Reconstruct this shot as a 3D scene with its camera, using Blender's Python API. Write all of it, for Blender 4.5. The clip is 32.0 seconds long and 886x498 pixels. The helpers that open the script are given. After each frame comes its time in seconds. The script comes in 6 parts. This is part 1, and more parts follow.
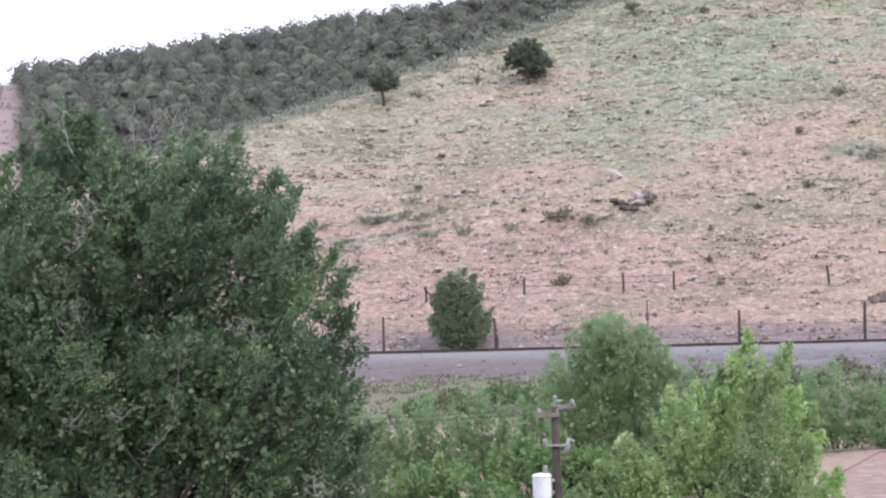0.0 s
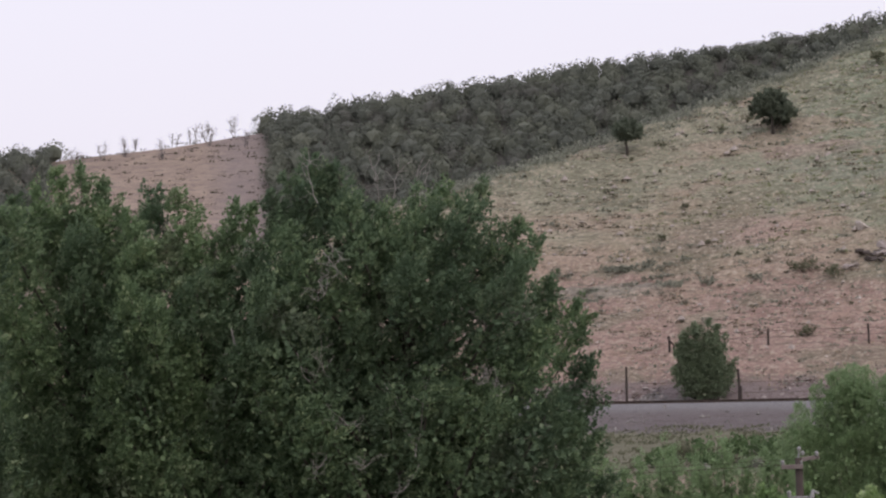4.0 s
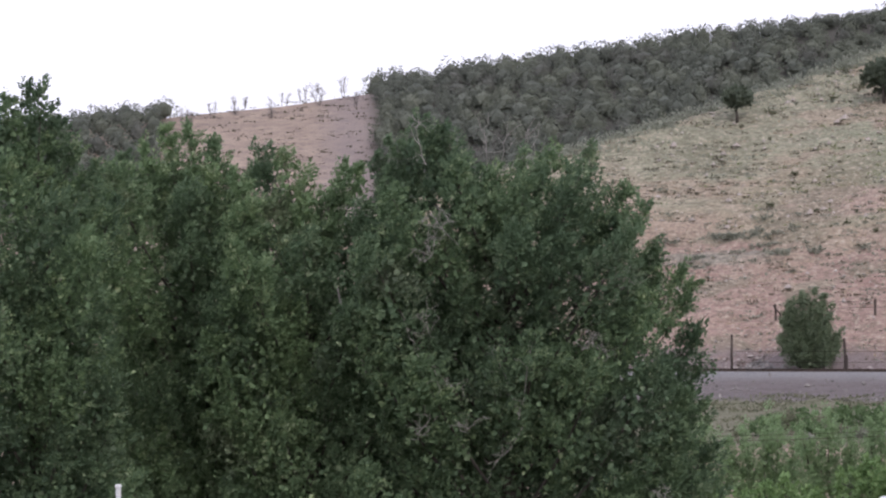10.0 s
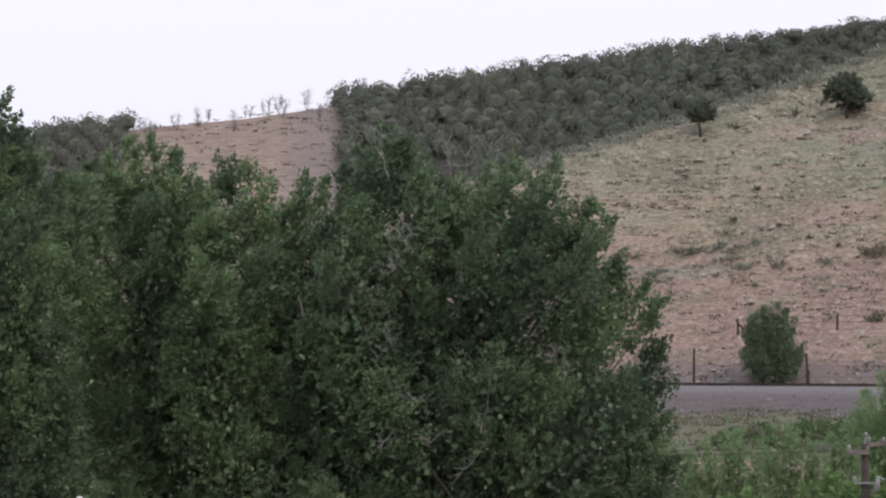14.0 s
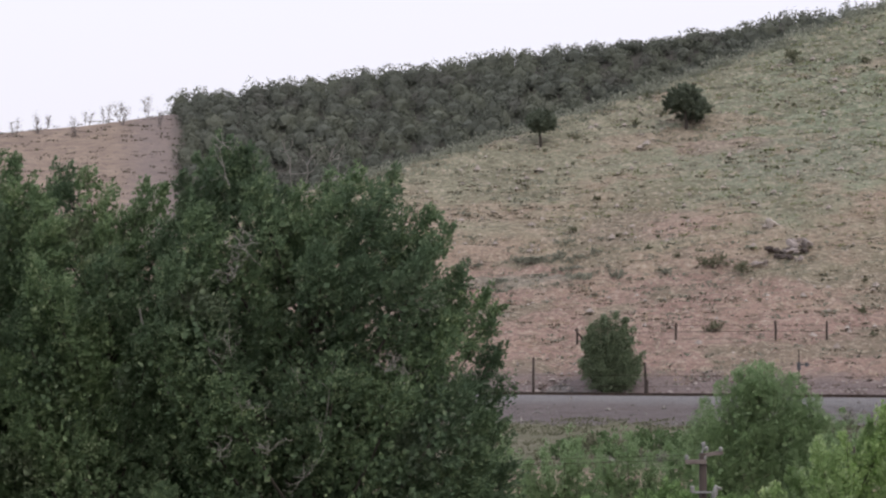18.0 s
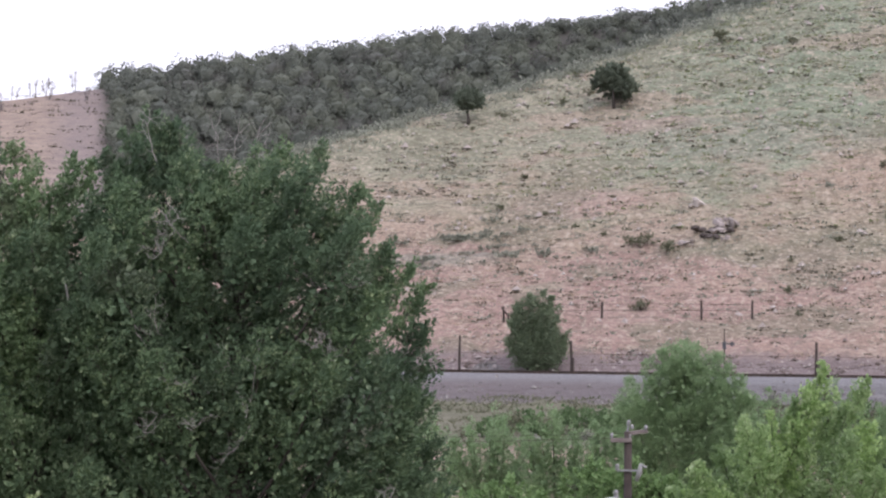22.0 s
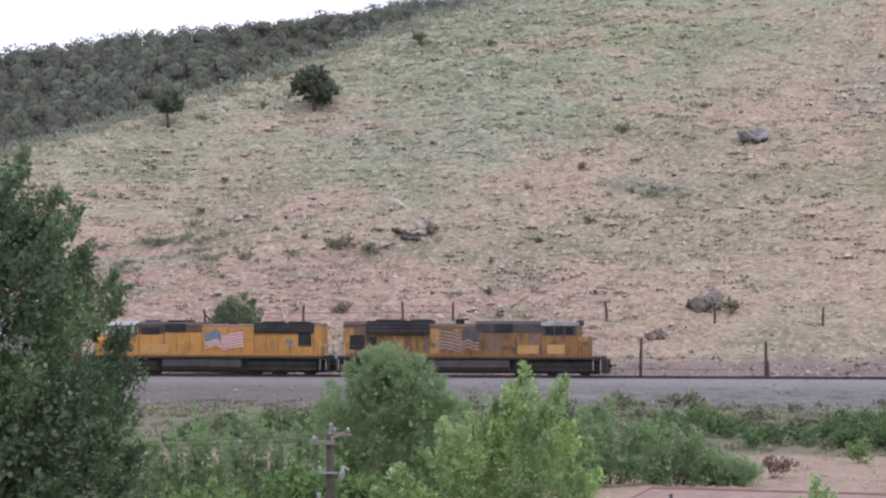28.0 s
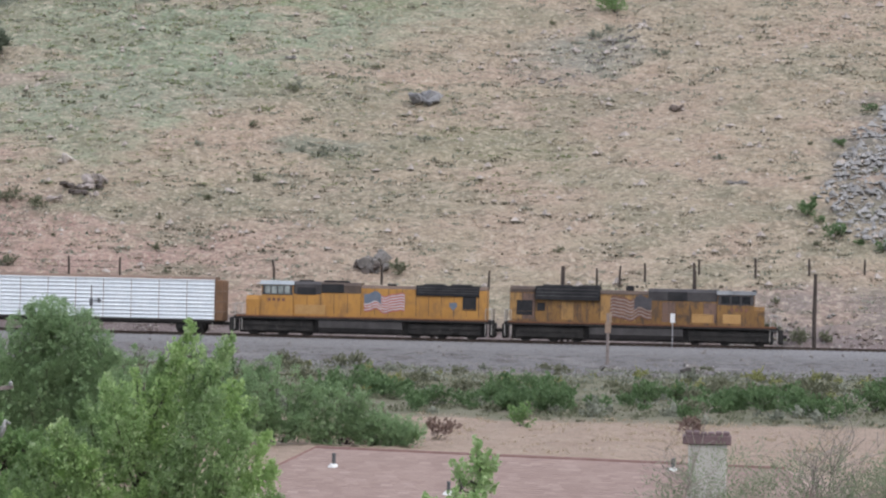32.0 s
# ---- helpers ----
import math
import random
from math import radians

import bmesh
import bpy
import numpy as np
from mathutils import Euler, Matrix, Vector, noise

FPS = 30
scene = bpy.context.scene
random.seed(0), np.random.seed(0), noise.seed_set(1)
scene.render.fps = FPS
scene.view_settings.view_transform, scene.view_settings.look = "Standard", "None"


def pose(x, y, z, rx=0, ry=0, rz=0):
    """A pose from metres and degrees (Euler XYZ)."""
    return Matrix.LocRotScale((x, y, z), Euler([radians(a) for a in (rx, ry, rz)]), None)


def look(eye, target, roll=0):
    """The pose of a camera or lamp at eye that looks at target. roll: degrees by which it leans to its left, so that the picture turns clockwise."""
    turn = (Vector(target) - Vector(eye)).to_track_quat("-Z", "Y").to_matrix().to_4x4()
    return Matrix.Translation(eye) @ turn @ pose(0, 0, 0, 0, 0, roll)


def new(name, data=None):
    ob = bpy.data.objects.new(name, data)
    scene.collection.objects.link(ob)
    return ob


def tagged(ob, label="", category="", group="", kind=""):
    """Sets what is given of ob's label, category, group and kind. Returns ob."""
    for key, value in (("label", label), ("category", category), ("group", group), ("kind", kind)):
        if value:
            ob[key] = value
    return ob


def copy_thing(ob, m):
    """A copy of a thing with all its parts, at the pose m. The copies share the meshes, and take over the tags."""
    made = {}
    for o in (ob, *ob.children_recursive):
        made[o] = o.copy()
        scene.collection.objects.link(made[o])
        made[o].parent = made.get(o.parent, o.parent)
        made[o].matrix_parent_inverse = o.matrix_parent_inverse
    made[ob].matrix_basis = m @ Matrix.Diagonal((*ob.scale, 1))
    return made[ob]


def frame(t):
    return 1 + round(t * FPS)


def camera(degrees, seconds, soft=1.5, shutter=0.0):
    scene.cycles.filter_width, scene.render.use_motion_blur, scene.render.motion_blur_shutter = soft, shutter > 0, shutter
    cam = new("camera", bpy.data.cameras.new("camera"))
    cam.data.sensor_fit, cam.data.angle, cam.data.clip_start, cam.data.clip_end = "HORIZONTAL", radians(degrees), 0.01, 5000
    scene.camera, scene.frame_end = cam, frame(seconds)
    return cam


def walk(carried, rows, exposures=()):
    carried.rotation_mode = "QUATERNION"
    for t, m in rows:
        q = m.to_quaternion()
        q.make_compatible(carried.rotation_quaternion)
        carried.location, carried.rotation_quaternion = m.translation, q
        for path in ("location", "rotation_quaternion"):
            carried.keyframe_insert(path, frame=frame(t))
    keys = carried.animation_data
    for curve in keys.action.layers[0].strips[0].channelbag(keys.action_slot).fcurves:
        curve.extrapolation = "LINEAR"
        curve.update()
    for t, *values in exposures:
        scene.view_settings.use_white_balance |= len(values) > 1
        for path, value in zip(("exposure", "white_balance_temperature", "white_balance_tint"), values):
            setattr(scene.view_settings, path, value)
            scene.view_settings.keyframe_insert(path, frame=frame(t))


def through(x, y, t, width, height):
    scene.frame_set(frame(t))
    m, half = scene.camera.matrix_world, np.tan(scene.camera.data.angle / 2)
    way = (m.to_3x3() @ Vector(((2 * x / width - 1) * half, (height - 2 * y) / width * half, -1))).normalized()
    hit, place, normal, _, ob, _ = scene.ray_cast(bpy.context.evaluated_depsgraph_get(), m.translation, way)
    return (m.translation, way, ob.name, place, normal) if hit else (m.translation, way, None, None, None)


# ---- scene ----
# Camera: one person-high eye on a bench above the valley, a long lens turned after the train.
cam = camera(15.66, 32.0, soft=2.25)
EYE = 12.0
PATH = [
    (0, 2.71, 0.31, -1.84), (0.5, 2.30, 0.25, -2.04), (1, 1.60, 0.84, -2.36), (1.5, 0.66, 0.79, -2.04),
    (2, -0.59, 0.97, -2.01), (2.5, -1.00, 0.90, -1.80), (3, -1.75, 1.33, -2.12), (3.5, -1.79, 1.36, -1.90),
    (5.5, -1.35, 1.03, -0.32), (6, -2.31, 0.99, -0.52), (6.5, -2.25, 1.00, -0.36), (7, -2.75, 1.18, -0.34),
    (7.5, -2.96, 1.10, -0.40), (8, -2.86, 0.85, -0.40), (8.5, -3.12, 0.77, -0.34), (9, -3.48, 0.71, -0.37),
    (9.5, -3.51, 0.79, -0.38), (10, -3.50, 0.69, -0.46), (10.5, -3.49, 0.80, -0.54), (11, -3.27, 0.72, -0.54),
    (11.5, -3.23, 0.84, -0.19), (12, -3.20, 0.69, -0.36), (12.5, -3.23, 0.74, -0.32), (13, -3.18, 0.80, -0.24),
    (13.5, -2.98, 0.94, -0.17), (14, -2.84, 0.92, -0.24), (14.5, -2.62, 1.16, -0.14), (15, -1.16, 1.09, 0.18),
    (15.5, -0.58, 1.21, 0.05), (17.5, 0.23, 1.11, 0.06), (18, -0.00, 1.07, -0.02), (18.5, -0.07, 1.09, 0.00),
    (19, 0.00, 0.97, 0.00), (19.5, -0.19, 0.90, -0.08), (20, -0.04, 0.82, -0.21), (20.5, 0.66, 0.82, 0.38),
    (21, 1.16, 0.80, 0.46), (21.5, 1.73, 0.90, 0.22), (22, 1.30, 0.67, 0.35), (22.5, 0.76, 0.67, 0.22),
    (23, 0.56, 0.59, 0.11), (23.5, 0.60, 0.58, -0.00), (24, 0.74, 0.45, -0.08), (24.5, 0.77, 0.35, 0.03),
    (25, 1.62, 0.37, 0.43), (25.5, 2.60, 0.24, 0.49), (26, 3.91, 0.06, 0.66), (26.5, 5.53, 0.15, 0.82),
    (28.5, 6.80, 0.82, -0.08), (29, 7.23, 0.55, 0.17), (29.5, 7.67, 0.48, 0.56), (30, 7.81, 0.36, 0.65),
    (30.5, 9.48, 0.08, 1.34), (31, 10.63, 0.16, 1.69), (31.5, 11.53, 0.14, 1.58), (32, 12.51, 0.06, 1.26),
]
walk(cam, [(t, pose(0, 0, EYE, 90 + pitch, 0, -yaw) @ pose(0, 0, 0, 0, 0, lean)) for t, yaw, pitch, lean in PATH],
     exposures=[(0.0, 0.95, 6350, 18), (1.0, 0.88, 6350, 18), (2.0, 0.45, 6400, 18), (3.0, -0.15, 6700, 19), (6.0, -0.12, 7000, 13), (8.0, -0.08, 7150, 13), (9.0, 0.15, 6700, 15), (10.0, 0.26, 6550, 17), (12.0, 0.23, 6550, 17), (13.0, 0.2, 6550, 17), (15.0, -0.18, 7000, 12), (19.0, 0.08, 6800, 15),
                (23.0, 0.55, 6450, 19), (24.0, 0.62, 6450, 20), (25.0, 0.93, 6400, 22), (26.0, 0.78, 6500, 22), (29.0, 0.46, 6450, 13), (30.0, 0.48, 6450, 12), (32.0, 0.46, 6500, 9)])

# ---- light: a bright overcast sky with a soft sun behind thin cloud ----
world = bpy.data.worlds.new("world")
scene.world = world
world.use_nodes = True
wn = world.node_tree
wn.nodes.clear()
sky = wn.nodes.new("ShaderNodeTexSky")
sky.sky_type = "NISHITA"
sky.sun_disc = False
sky.sun_elevation, sky.sun_rotation = radians(38), radians(150)
sky.air_density, sky.dust_density = 1.0, 4.0
cloud = wn.nodes.new("ShaderNodeMix")
cloud.data_type = "RGBA"
cloud.inputs["Factor"].default_value = 0.8
cloud.inputs["B"].default_value = (7.5, 7.75, 9.0, 1)
wbg = wn.nodes.new("ShaderNodeBackground")
wbg.inputs["Strength"].default_value = 0.14
wout = wn.nodes.new("ShaderNodeOutputWorld")
wn.links.new(sky.outputs["Color"], cloud.inputs["A"])
wn.links.new(cloud.outputs["Result"], wbg.inputs["Color"])
wn.links.new(wbg.outputs["Background"], wout.inputs["Surface"])

sun = new("sun", bpy.data.lights.new("sun", "SUN"))
sun.data.energy, sun.data.angle, sun.data.color = 0.68, radians(14), (1.0, 0.975, 0.95)
sun.matrix_world = look((0, 0, 0), (-0.35, 0.6, -0.75))


# ---- materials ----
class Net:
    """Short hand for building a node material."""

    def __init__(self, name):
        self.m = bpy.data.materials.new(name)
        self.m.use_nodes = True
        self.t = self.m.node_tree
        self.t.nodes.clear()
        self.out = self.n("ShaderNodeOutputMaterial")

    def n(self, kind, **sets):
        node = self.t.nodes.new(kind)
        for k, v in sets.items():
            node.inputs[k.replace("_", " ")].default_value = v
        return node

    def to(self, a, b):
        self.t.links.new(a, b)

    def noise(self, scale, detail=4.0, rough=0.6, vec=None, stretch=None):
        a = self.n("ShaderNodeTexNoise", Scale=scale, Detail=detail, Roughness=rough)
        if vec is None:
            vec = self.n("ShaderNodeNewGeometry").outputs["Position"] if stretch == "world" else self.n("ShaderNodeTexCoord").outputs["Object"]
        self.to(vec, a.inputs["Vector"])
        return a.outputs["Fac"]

    def ramp(self, fac, stops):
        a = self.n("ShaderNodeValToRGB")
        e = a.color_ramp.elements
        while len(e) < len(stops):
            e.new(0.5)
        for el, (p, c) in zip(e, stops):
            el.position, el.color = p, (*c, 1)
        self.to(fac, a.inputs["Fac"])
        return a.outputs["Color"]

    def mix(self, fac, a, b, blend="MIX"):
        k = self.n("ShaderNodeMix")
        k.data_type, k.blend_type = "RGBA", blend
        for sock, v in (("Factor", fac), ("A", a), ("B", b)):
            if isinstance(v, (int, float)):
                k.inputs[sock].default_value = v
            elif isinstance(v, tuple):
                k.inputs[sock].default_value = (*v, 1)
            else:
                self.to(v, k.inputs[sock])
        return k.outputs["Result"]

    def math(self, op, a, b=0.0, c=None, clamp=False):
        k = self.n("ShaderNodeMath")
        k.operation, k.use_clamp = op, clamp
        for i, v in enumerate((a, b) if c is None else (a, b, c)):
            if isinstance(v, (int, float)):
                k.inputs[i].default_value = v
            else:
                self.to(v, k.inputs[i])
        return k.outputs[0]

    def step(self, v, lo, hi):
        k = self.n("ShaderNodeMapRange")
        k.interpolation_type = "SMOOTHSTEP"
        self.to(v, k.inputs["Value"])
        k.inputs["From Min"].default_value, k.inputs["From Max"].default_value = lo, hi
        return k.outputs["Result"]

    def dot(self, v):
        k = self.n("ShaderNodeVectorMath")
        k.operation = "DOT_PRODUCT"
        self.to(self.n("ShaderNodeNewGeometry").outputs["Position"], k.inputs[0])
        k.inputs[1].default_value = v
        return k.outputs["Value"]

    def finish(self, colour, rough=0.9, metal=0.0, bump=None, height=0.02, strength=0.6, spec=0.3):
        b = self.n("ShaderNodeBsdfPrincipled", Roughness=rough, Metallic=metal)
        b.inputs["Specular IOR Level"].default_value = spec
        if isinstance(colour, tuple):
            b.inputs["Base Color"].default_value = (*colour, 1)
        else:
            self.to(colour, b.inputs["Base Color"])
        if bump is not None:
            k = self.n("ShaderNodeBump", Strength=strength, Distance=height)
            self.to(bump, k.inputs["Height"])
            self.to(k.outputs["Normal"], b.inputs["Normal"])
        self.to(b.outputs["BSDF"], self.out.inputs["Surface"])
        return self.m


def surface(name, c1, c2, scale=3.0, rough=0.85, metal=0.0, fine=40.0, bump=0.01, spots=None, spec=0.3):
    """A two-scale mottled surface: broad change between two colours, fine grain and relief."""
    k = Net(name)
    broad, grain = k.noise(scale), k.noise(fine, 6.0)
    col = k.ramp(broad, [(0.3, c1), (0.7, c2)])
    col = k.mix(k.math("MULTIPLY", k.step(grain, 0.45, 0.75), 0.35), col, tuple(0.55 * v for v in c1))
    if spots:
        col = k.mix(k.step(k.noise(scale * 2.7, 5.0), 0.58, 0.7), col, spots)
    return k.finish(col, rough, metal, grain, bump, spec=spec)


def foliage(name, c1, c2, c3, through=0.25, rough=0.6, pale=None, tuft=2.4, twiggy=None):
    """Leaves: each leaf a little different, thin enough to let some light through."""
    k = Net(name)
    g = k.n("ShaderNodeNewGeometry")
    own = g.outputs["Random Per Island"]
    if pale is not None:
        own = k.math("ADD", k.math("MULTIPLY", own, 0.35), k.math("MULTIPLY", k.step(k.noise(tuft, 2.0), 0.35, 0.65), 0.55), clamp=True)
    col = k.ramp(own, [(0.0, c1), (0.6, c2), (1.0, c3)] if pale is None else [(0.0, c1), (0.45, c2), (0.76, c3), (0.86, pale)])
    broad = k.noise(0.5, 2.0, stretch="world")
    col = k.mix(k.math("MULTIPLY", k.step(broad, 0.4, 0.65), 0.5), col, c2)
    if twiggy is not None:
        col = k.mix(k.math("MULTIPLY", k.step(k.noise(0.55, 3.0, stretch="world"), 0.56, 0.69), 0.35), col, twiggy)
    b = k.n("ShaderNodeBsdfPrincipled", Roughness=rough)
    b.inputs["Specular IOR Level"].default_value = 0.12 if pale is None else 0.2
    if pale is not None:
        # boughs differ a little from one another
        tint = k.ramp(k.n("ShaderNodeObjectInfo").outputs["Random"], [(0.0, (0.7, 0.73, 0.76)), (0.55, (1.0, 1.0, 1.0)), (1.0, (1.2, 1.2, 1.1))])
        col = k.mix(1.0, col, tint, "MULTIPLY")
    k.to(col, b.inputs["Base Color"])
    tr = k.n("ShaderNodeBsdfTranslucent")
    k.to(col, tr.inputs["Color"])
    mx = k.n("ShaderNodeMixShader")
    mx.inputs[0].default_value = through
    k.to(b.outputs[0], mx.inputs[1])
    k.to(tr.outputs[0], mx.inputs[2])
    k.to(mx.outputs[0], k.out.inputs["Surface"])
    return k.m


# Plan axes: s along the railway (to the right), q away from the camera across it.
DX, DY, NX, NY = 0.9489, -0.3156, 0.3156, 0.9489
TRACK = 282.4


def plan(s, q, z=0.0):
    return Vector((DX * s + NX * q, DY * s + NY * q, z))


def ground_material():
    k = Net("ground_earth_and_grass")
    q, s = k.dot((NX, NY, 0)), k.dot((DX, DY, 0))
    y = k.dot((0, 1, 0))
    along = k.n("ShaderNodeCombineXYZ")
    k.to(k.math("MULTIPLY", s, 0.55), along.inputs[0])
    k.to(q, along.inputs[1])
    along = along.outputs[0]
    big, mid, fine = k.noise(0.045, 3.0, stretch="world"), k.noise(0.30, 5.0, 0.65, vec=along), k.noise(3.0, 8.0, 0.7, stretch="world")
    tuft, streak = k.noise(2.9, 4.0, 0.65, vec=along), k.noise(0.85, 6.0, 0.72, vec=along)
    warp = k.math("MULTIPLY", k.math("SUBTRACT", mid, 0.5), 2.2)

    def patch(s0, q0, a, b):
        """A ragged oval area of the slope."""
        u = k.math("POWER", k.math("MULTIPLY", k.math("ADD", s, -s0), 1 / a), 2.0)
        v = k.math("POWER", k.math("MULTIPLY", k.math("ADD", q, -q0), 1 / b), 2.0)
        return k.step(k.math("ADD", k.math("ADD", u, v), warp), 1.3, 0.45)

    # dry straw grass, pink earth at the foot, greener cover on the upper slope
    straw = k.ramp(mid, [(0.3, (0.279, 0.224, 0.164)), (0.5, (0.328, 0.267, 0.195)), (0.7, (0.353, 0.298, 0.215))])
    earth = k.ramp(mid, [(0.3, (0.308, 0.202, 0.172)), (0.7, (0.366, 0.255, 0.217))])
    green = k.ramp(mid, [(0.3, (0.172, 0.22, 0.145)), (0.5, (0.22, 0.268, 0.182)), (0.7, (0.272, 0.305, 0.21))])
    ragged = k.math("ADD", k.math("MULTIPLY", k.math("SUBTRACT", mid, 0.5), 34.0), k.math("MULTIPLY", k.math("SUBTRACT", big, 0.5), 40.0))
    slant = k.math("ADD", k.math("ADD", q, k.math("MULTIPLY", s, -1.45)), ragged)
    upper = k.math("MULTIPLY", k.step(slant, 408, 432), k.step(k.math("ADD", q, ragged), 318, 338))
    upper = k.math("MULTIPLY", upper, k.math("ADD", k.math("MULTIPLY", k.step(s, -98, -72), 0.42), 0.58))
    low_slope = k.math("MULTIPLY", k.step(k.math("ADD", q, ragged), 322, 304), k.step(s, -30, -62))
    hill = k.mix(k.math("MULTIPLY", low_slope, 0.95), straw, earth)
    hill = k.mix(k.math("MULTIPLY", upper, 0.92), hill, green)
    for s0, q0, a, b, c, f in ((-86, 324.5, 8, 4.5, (0.36, 0.255, 0.215), 0.8), (-82, 345, 6, 2.5, (0.33, 0.24, 0.205), 0.7), (-29, 331, 11, 5, (0.245, 0.225, 0.15), 0.75), (-44, 317, 16, 5, (0.25, 0.222, 0.16), 0.6),
                               (-47, 329, 6, 2.6, (0.18, 0.20, 0.155), 0.7), (-24, 354, 6, 8, (0.235, 0.225, 0.185), 0.6), (-50, 371, 11, 7, (0.215, 0.25, 0.14), 0.7), (-17, 322, 10, 3, (0.26, 0.235, 0.165), 0.6),
                               (-95, 312, 7, 1.8, (0.235, 0.235, 0.195), 0.7), (-70, 340, 16, 6, (0.23, 0.235, 0.18), 0.5), (-18, 340, 14, 6, (0.35, 0.262, 0.205), 0.6), (17, 325, 12.5, 22, (0.15, 0.145, 0.13), 0.85), (6, 293, 16, 7, (0.225, 0.185, 0.175), 0.85), (-20, 355, 6, 8, (0.22, 0.225, 0.19), 0.6)):
        hill = k.mix(k.math("MULTIPLY", patch(s0, q0, a, b), f), hill, c)
    drift = k.noise(0.11, 4.0, 0.6, vec=along)
    hill = k.mix(k.math("MULTIPLY", k.step(drift, 0.51, 0.60), 0.55), hill, (0.195, 0.192, 0.132))
    hill = k.mix(k.math("MULTIPLY", k.step(drift, 0.48, 0.39), 0.5), hill, (0.37, 0.265, 0.208))
    # grass streaks along the slope, tufts and bare scuffs
    hill = k.mix(k.math("MULTIPLY", k.step(streak, 0.51, 0.60), 0.5), hill, (0.15, 0.135, 0.102))
    hill = k.mix(k.math("MULTIPLY", k.step(streak, 0.46, 0.36), 0.5), hill, (0.47, 0.395, 0.31))
    hill = k.mix(k.math("MULTIPLY", k.step(tuft, 0.53, 0.60), 0.43), hill, (0.13, 0.118, 0.088))
    hill = k.mix(k.math("MULTIPLY", k.step(tuft, 0.46, 0.38), 0.56), hill, (0.52, 0.45, 0.355))
    # valley floor and field
    field = k.ramp(mid, [(0.3, (0.315, 0.235, 0.185)), (0.7, (0.375, 0.29, 0.228))])
    field = k.mix(k.math("MULTIPLY", k.step(tuft, 0.52, 0.62), 0.65), field, (0.185, 0.142, 0.105))
    field = k.mix(k.math("MULTIPLY", k.step(streak, 0.47, 0.38), 0.55), field, (0.43, 0.35, 0.265))
    rough = k.ramp(mid, [(0.3, (0.115, 0.125, 0.075)), (0.7, (0.22, 0.20, 0.15))])
    edge = k.math("ADD", q, k.math("MULTIPLY", k.math("SUBTRACT", mid, 0.5), 14.0))
    low = k.mix(k.step(edge, 194, 200), field, rough)
    low = k.mix(k.step(edge, 128, 112), low, rough)
    # ballast and bank of the railway
    ballast = k.ramp(fine, [(0.3, (0.155, 0.15, 0.152)), (0.55, (0.245, 0.24, 0.24)), (0.75, (0.345, 0.335, 0.333))])
    bank = k.ramp(fine, [(0.3, (0.125, 0.12, 0.122)), (0.7, (0.23, 0.223, 0.223))])
    bank = k.mix(k.math("MULTIPLY", k.step(streak, 0.5, 0.6), 0.65), bank, (0.085, 0.072, 0.07))
    bank = k.mix(k.math("MULTIPLY", k.step(tuft, 0.53, 0.62), 0.55), bank, (0.085, 0.078, 0.064))
    bank = k.mix(k.math("MULTIPLY", k.step(mid, 0.46, 0.34), 0.5), bank, (0.29, 0.275, 0.262))
    bank = k.mix(k.math("MULTIPLY", k.step(s, -48, -72), 0.6), bank, (0.15, 0.12, 0.118))
    bank = k.mix(k.step(k.math("ADD", q, k.math("MULTIPLY", mid, 4.0)), 275, 281), bank, ballast)
    low = k.mix(k.step(edge, 256, 262), low, bank)
    # rubble foot behind the rails
    rubble = k.ramp(fine, [(0.35, (0.15, 0.12, 0.115)), (0.6, (0.25, 0.205, 0.195)), (0.8, (0.40, 0.36, 0.345))])
    toe = k.math("ADD", q, k.math("MULTIPLY", k.math("SUBTRACT", mid, 0.5), 7.0))
    hill = k.mix(k.step(toe, 293, 289.5), hill, rubble)
    col = k.mix(k.step(q, 285.5, 286.5), low, hill)
    # the far ridge: burnt brown slope, darker ground under the wood
    far = k.ramp(mid, [(0.3, (0.255, 0.20, 0.17)), (0.5, (0.33, 0.258, 0.208)), (0.7, (0.40, 0.318, 0.25))])
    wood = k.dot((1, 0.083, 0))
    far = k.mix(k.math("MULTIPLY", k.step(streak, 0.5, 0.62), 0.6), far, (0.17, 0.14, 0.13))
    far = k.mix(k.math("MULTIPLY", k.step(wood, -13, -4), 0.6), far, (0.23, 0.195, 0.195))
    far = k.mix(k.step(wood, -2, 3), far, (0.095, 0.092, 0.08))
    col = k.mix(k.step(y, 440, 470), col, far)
    col = k.mix(k.math("MULTIPLY", k.step(fine, 0.45, 0.7), 0.35), col, (0.15, 0.125, 0.098))
    col = k.mix(1.0, col, (0.985, 1.0, 1.01), "MULTIPLY")
    return k.finish(col, 0.95, 0, fine, 0.25, 0.8, spec=0.1)


GROUND = ground_material()
BARK = surface("grey_brown_bark", (0.06, 0.052, 0.045), (0.115, 0.10, 0.088), 1.5, 0.95, fine=14, bump=0.03)
DEADWOOD = surface("bleached_dead_wood", (0.225, 0.215, 0.195), (0.345, 0.333, 0.305), 2.0, 0.9, fine=18, bump=0.01)
BURNT = surface("burnt_wood", (0.13, 0.12, 0.12), (0.24, 0.22, 0.21), 2.0, 0.95, fine=10, bump=0.02)
POSTWOOD = surface("weathered_dark_post_wood", (0.04, 0.033, 0.03), (0.09, 0.072, 0.063), 1.3, 0.9, fine=25, bump=0.01)
POLEWOOD = surface("weathered_grey_pole_wood", (0.15, 0.125, 0.115), (0.26, 0.225, 0.21), 1.3, 0.9, fine=25, bump=0.01)
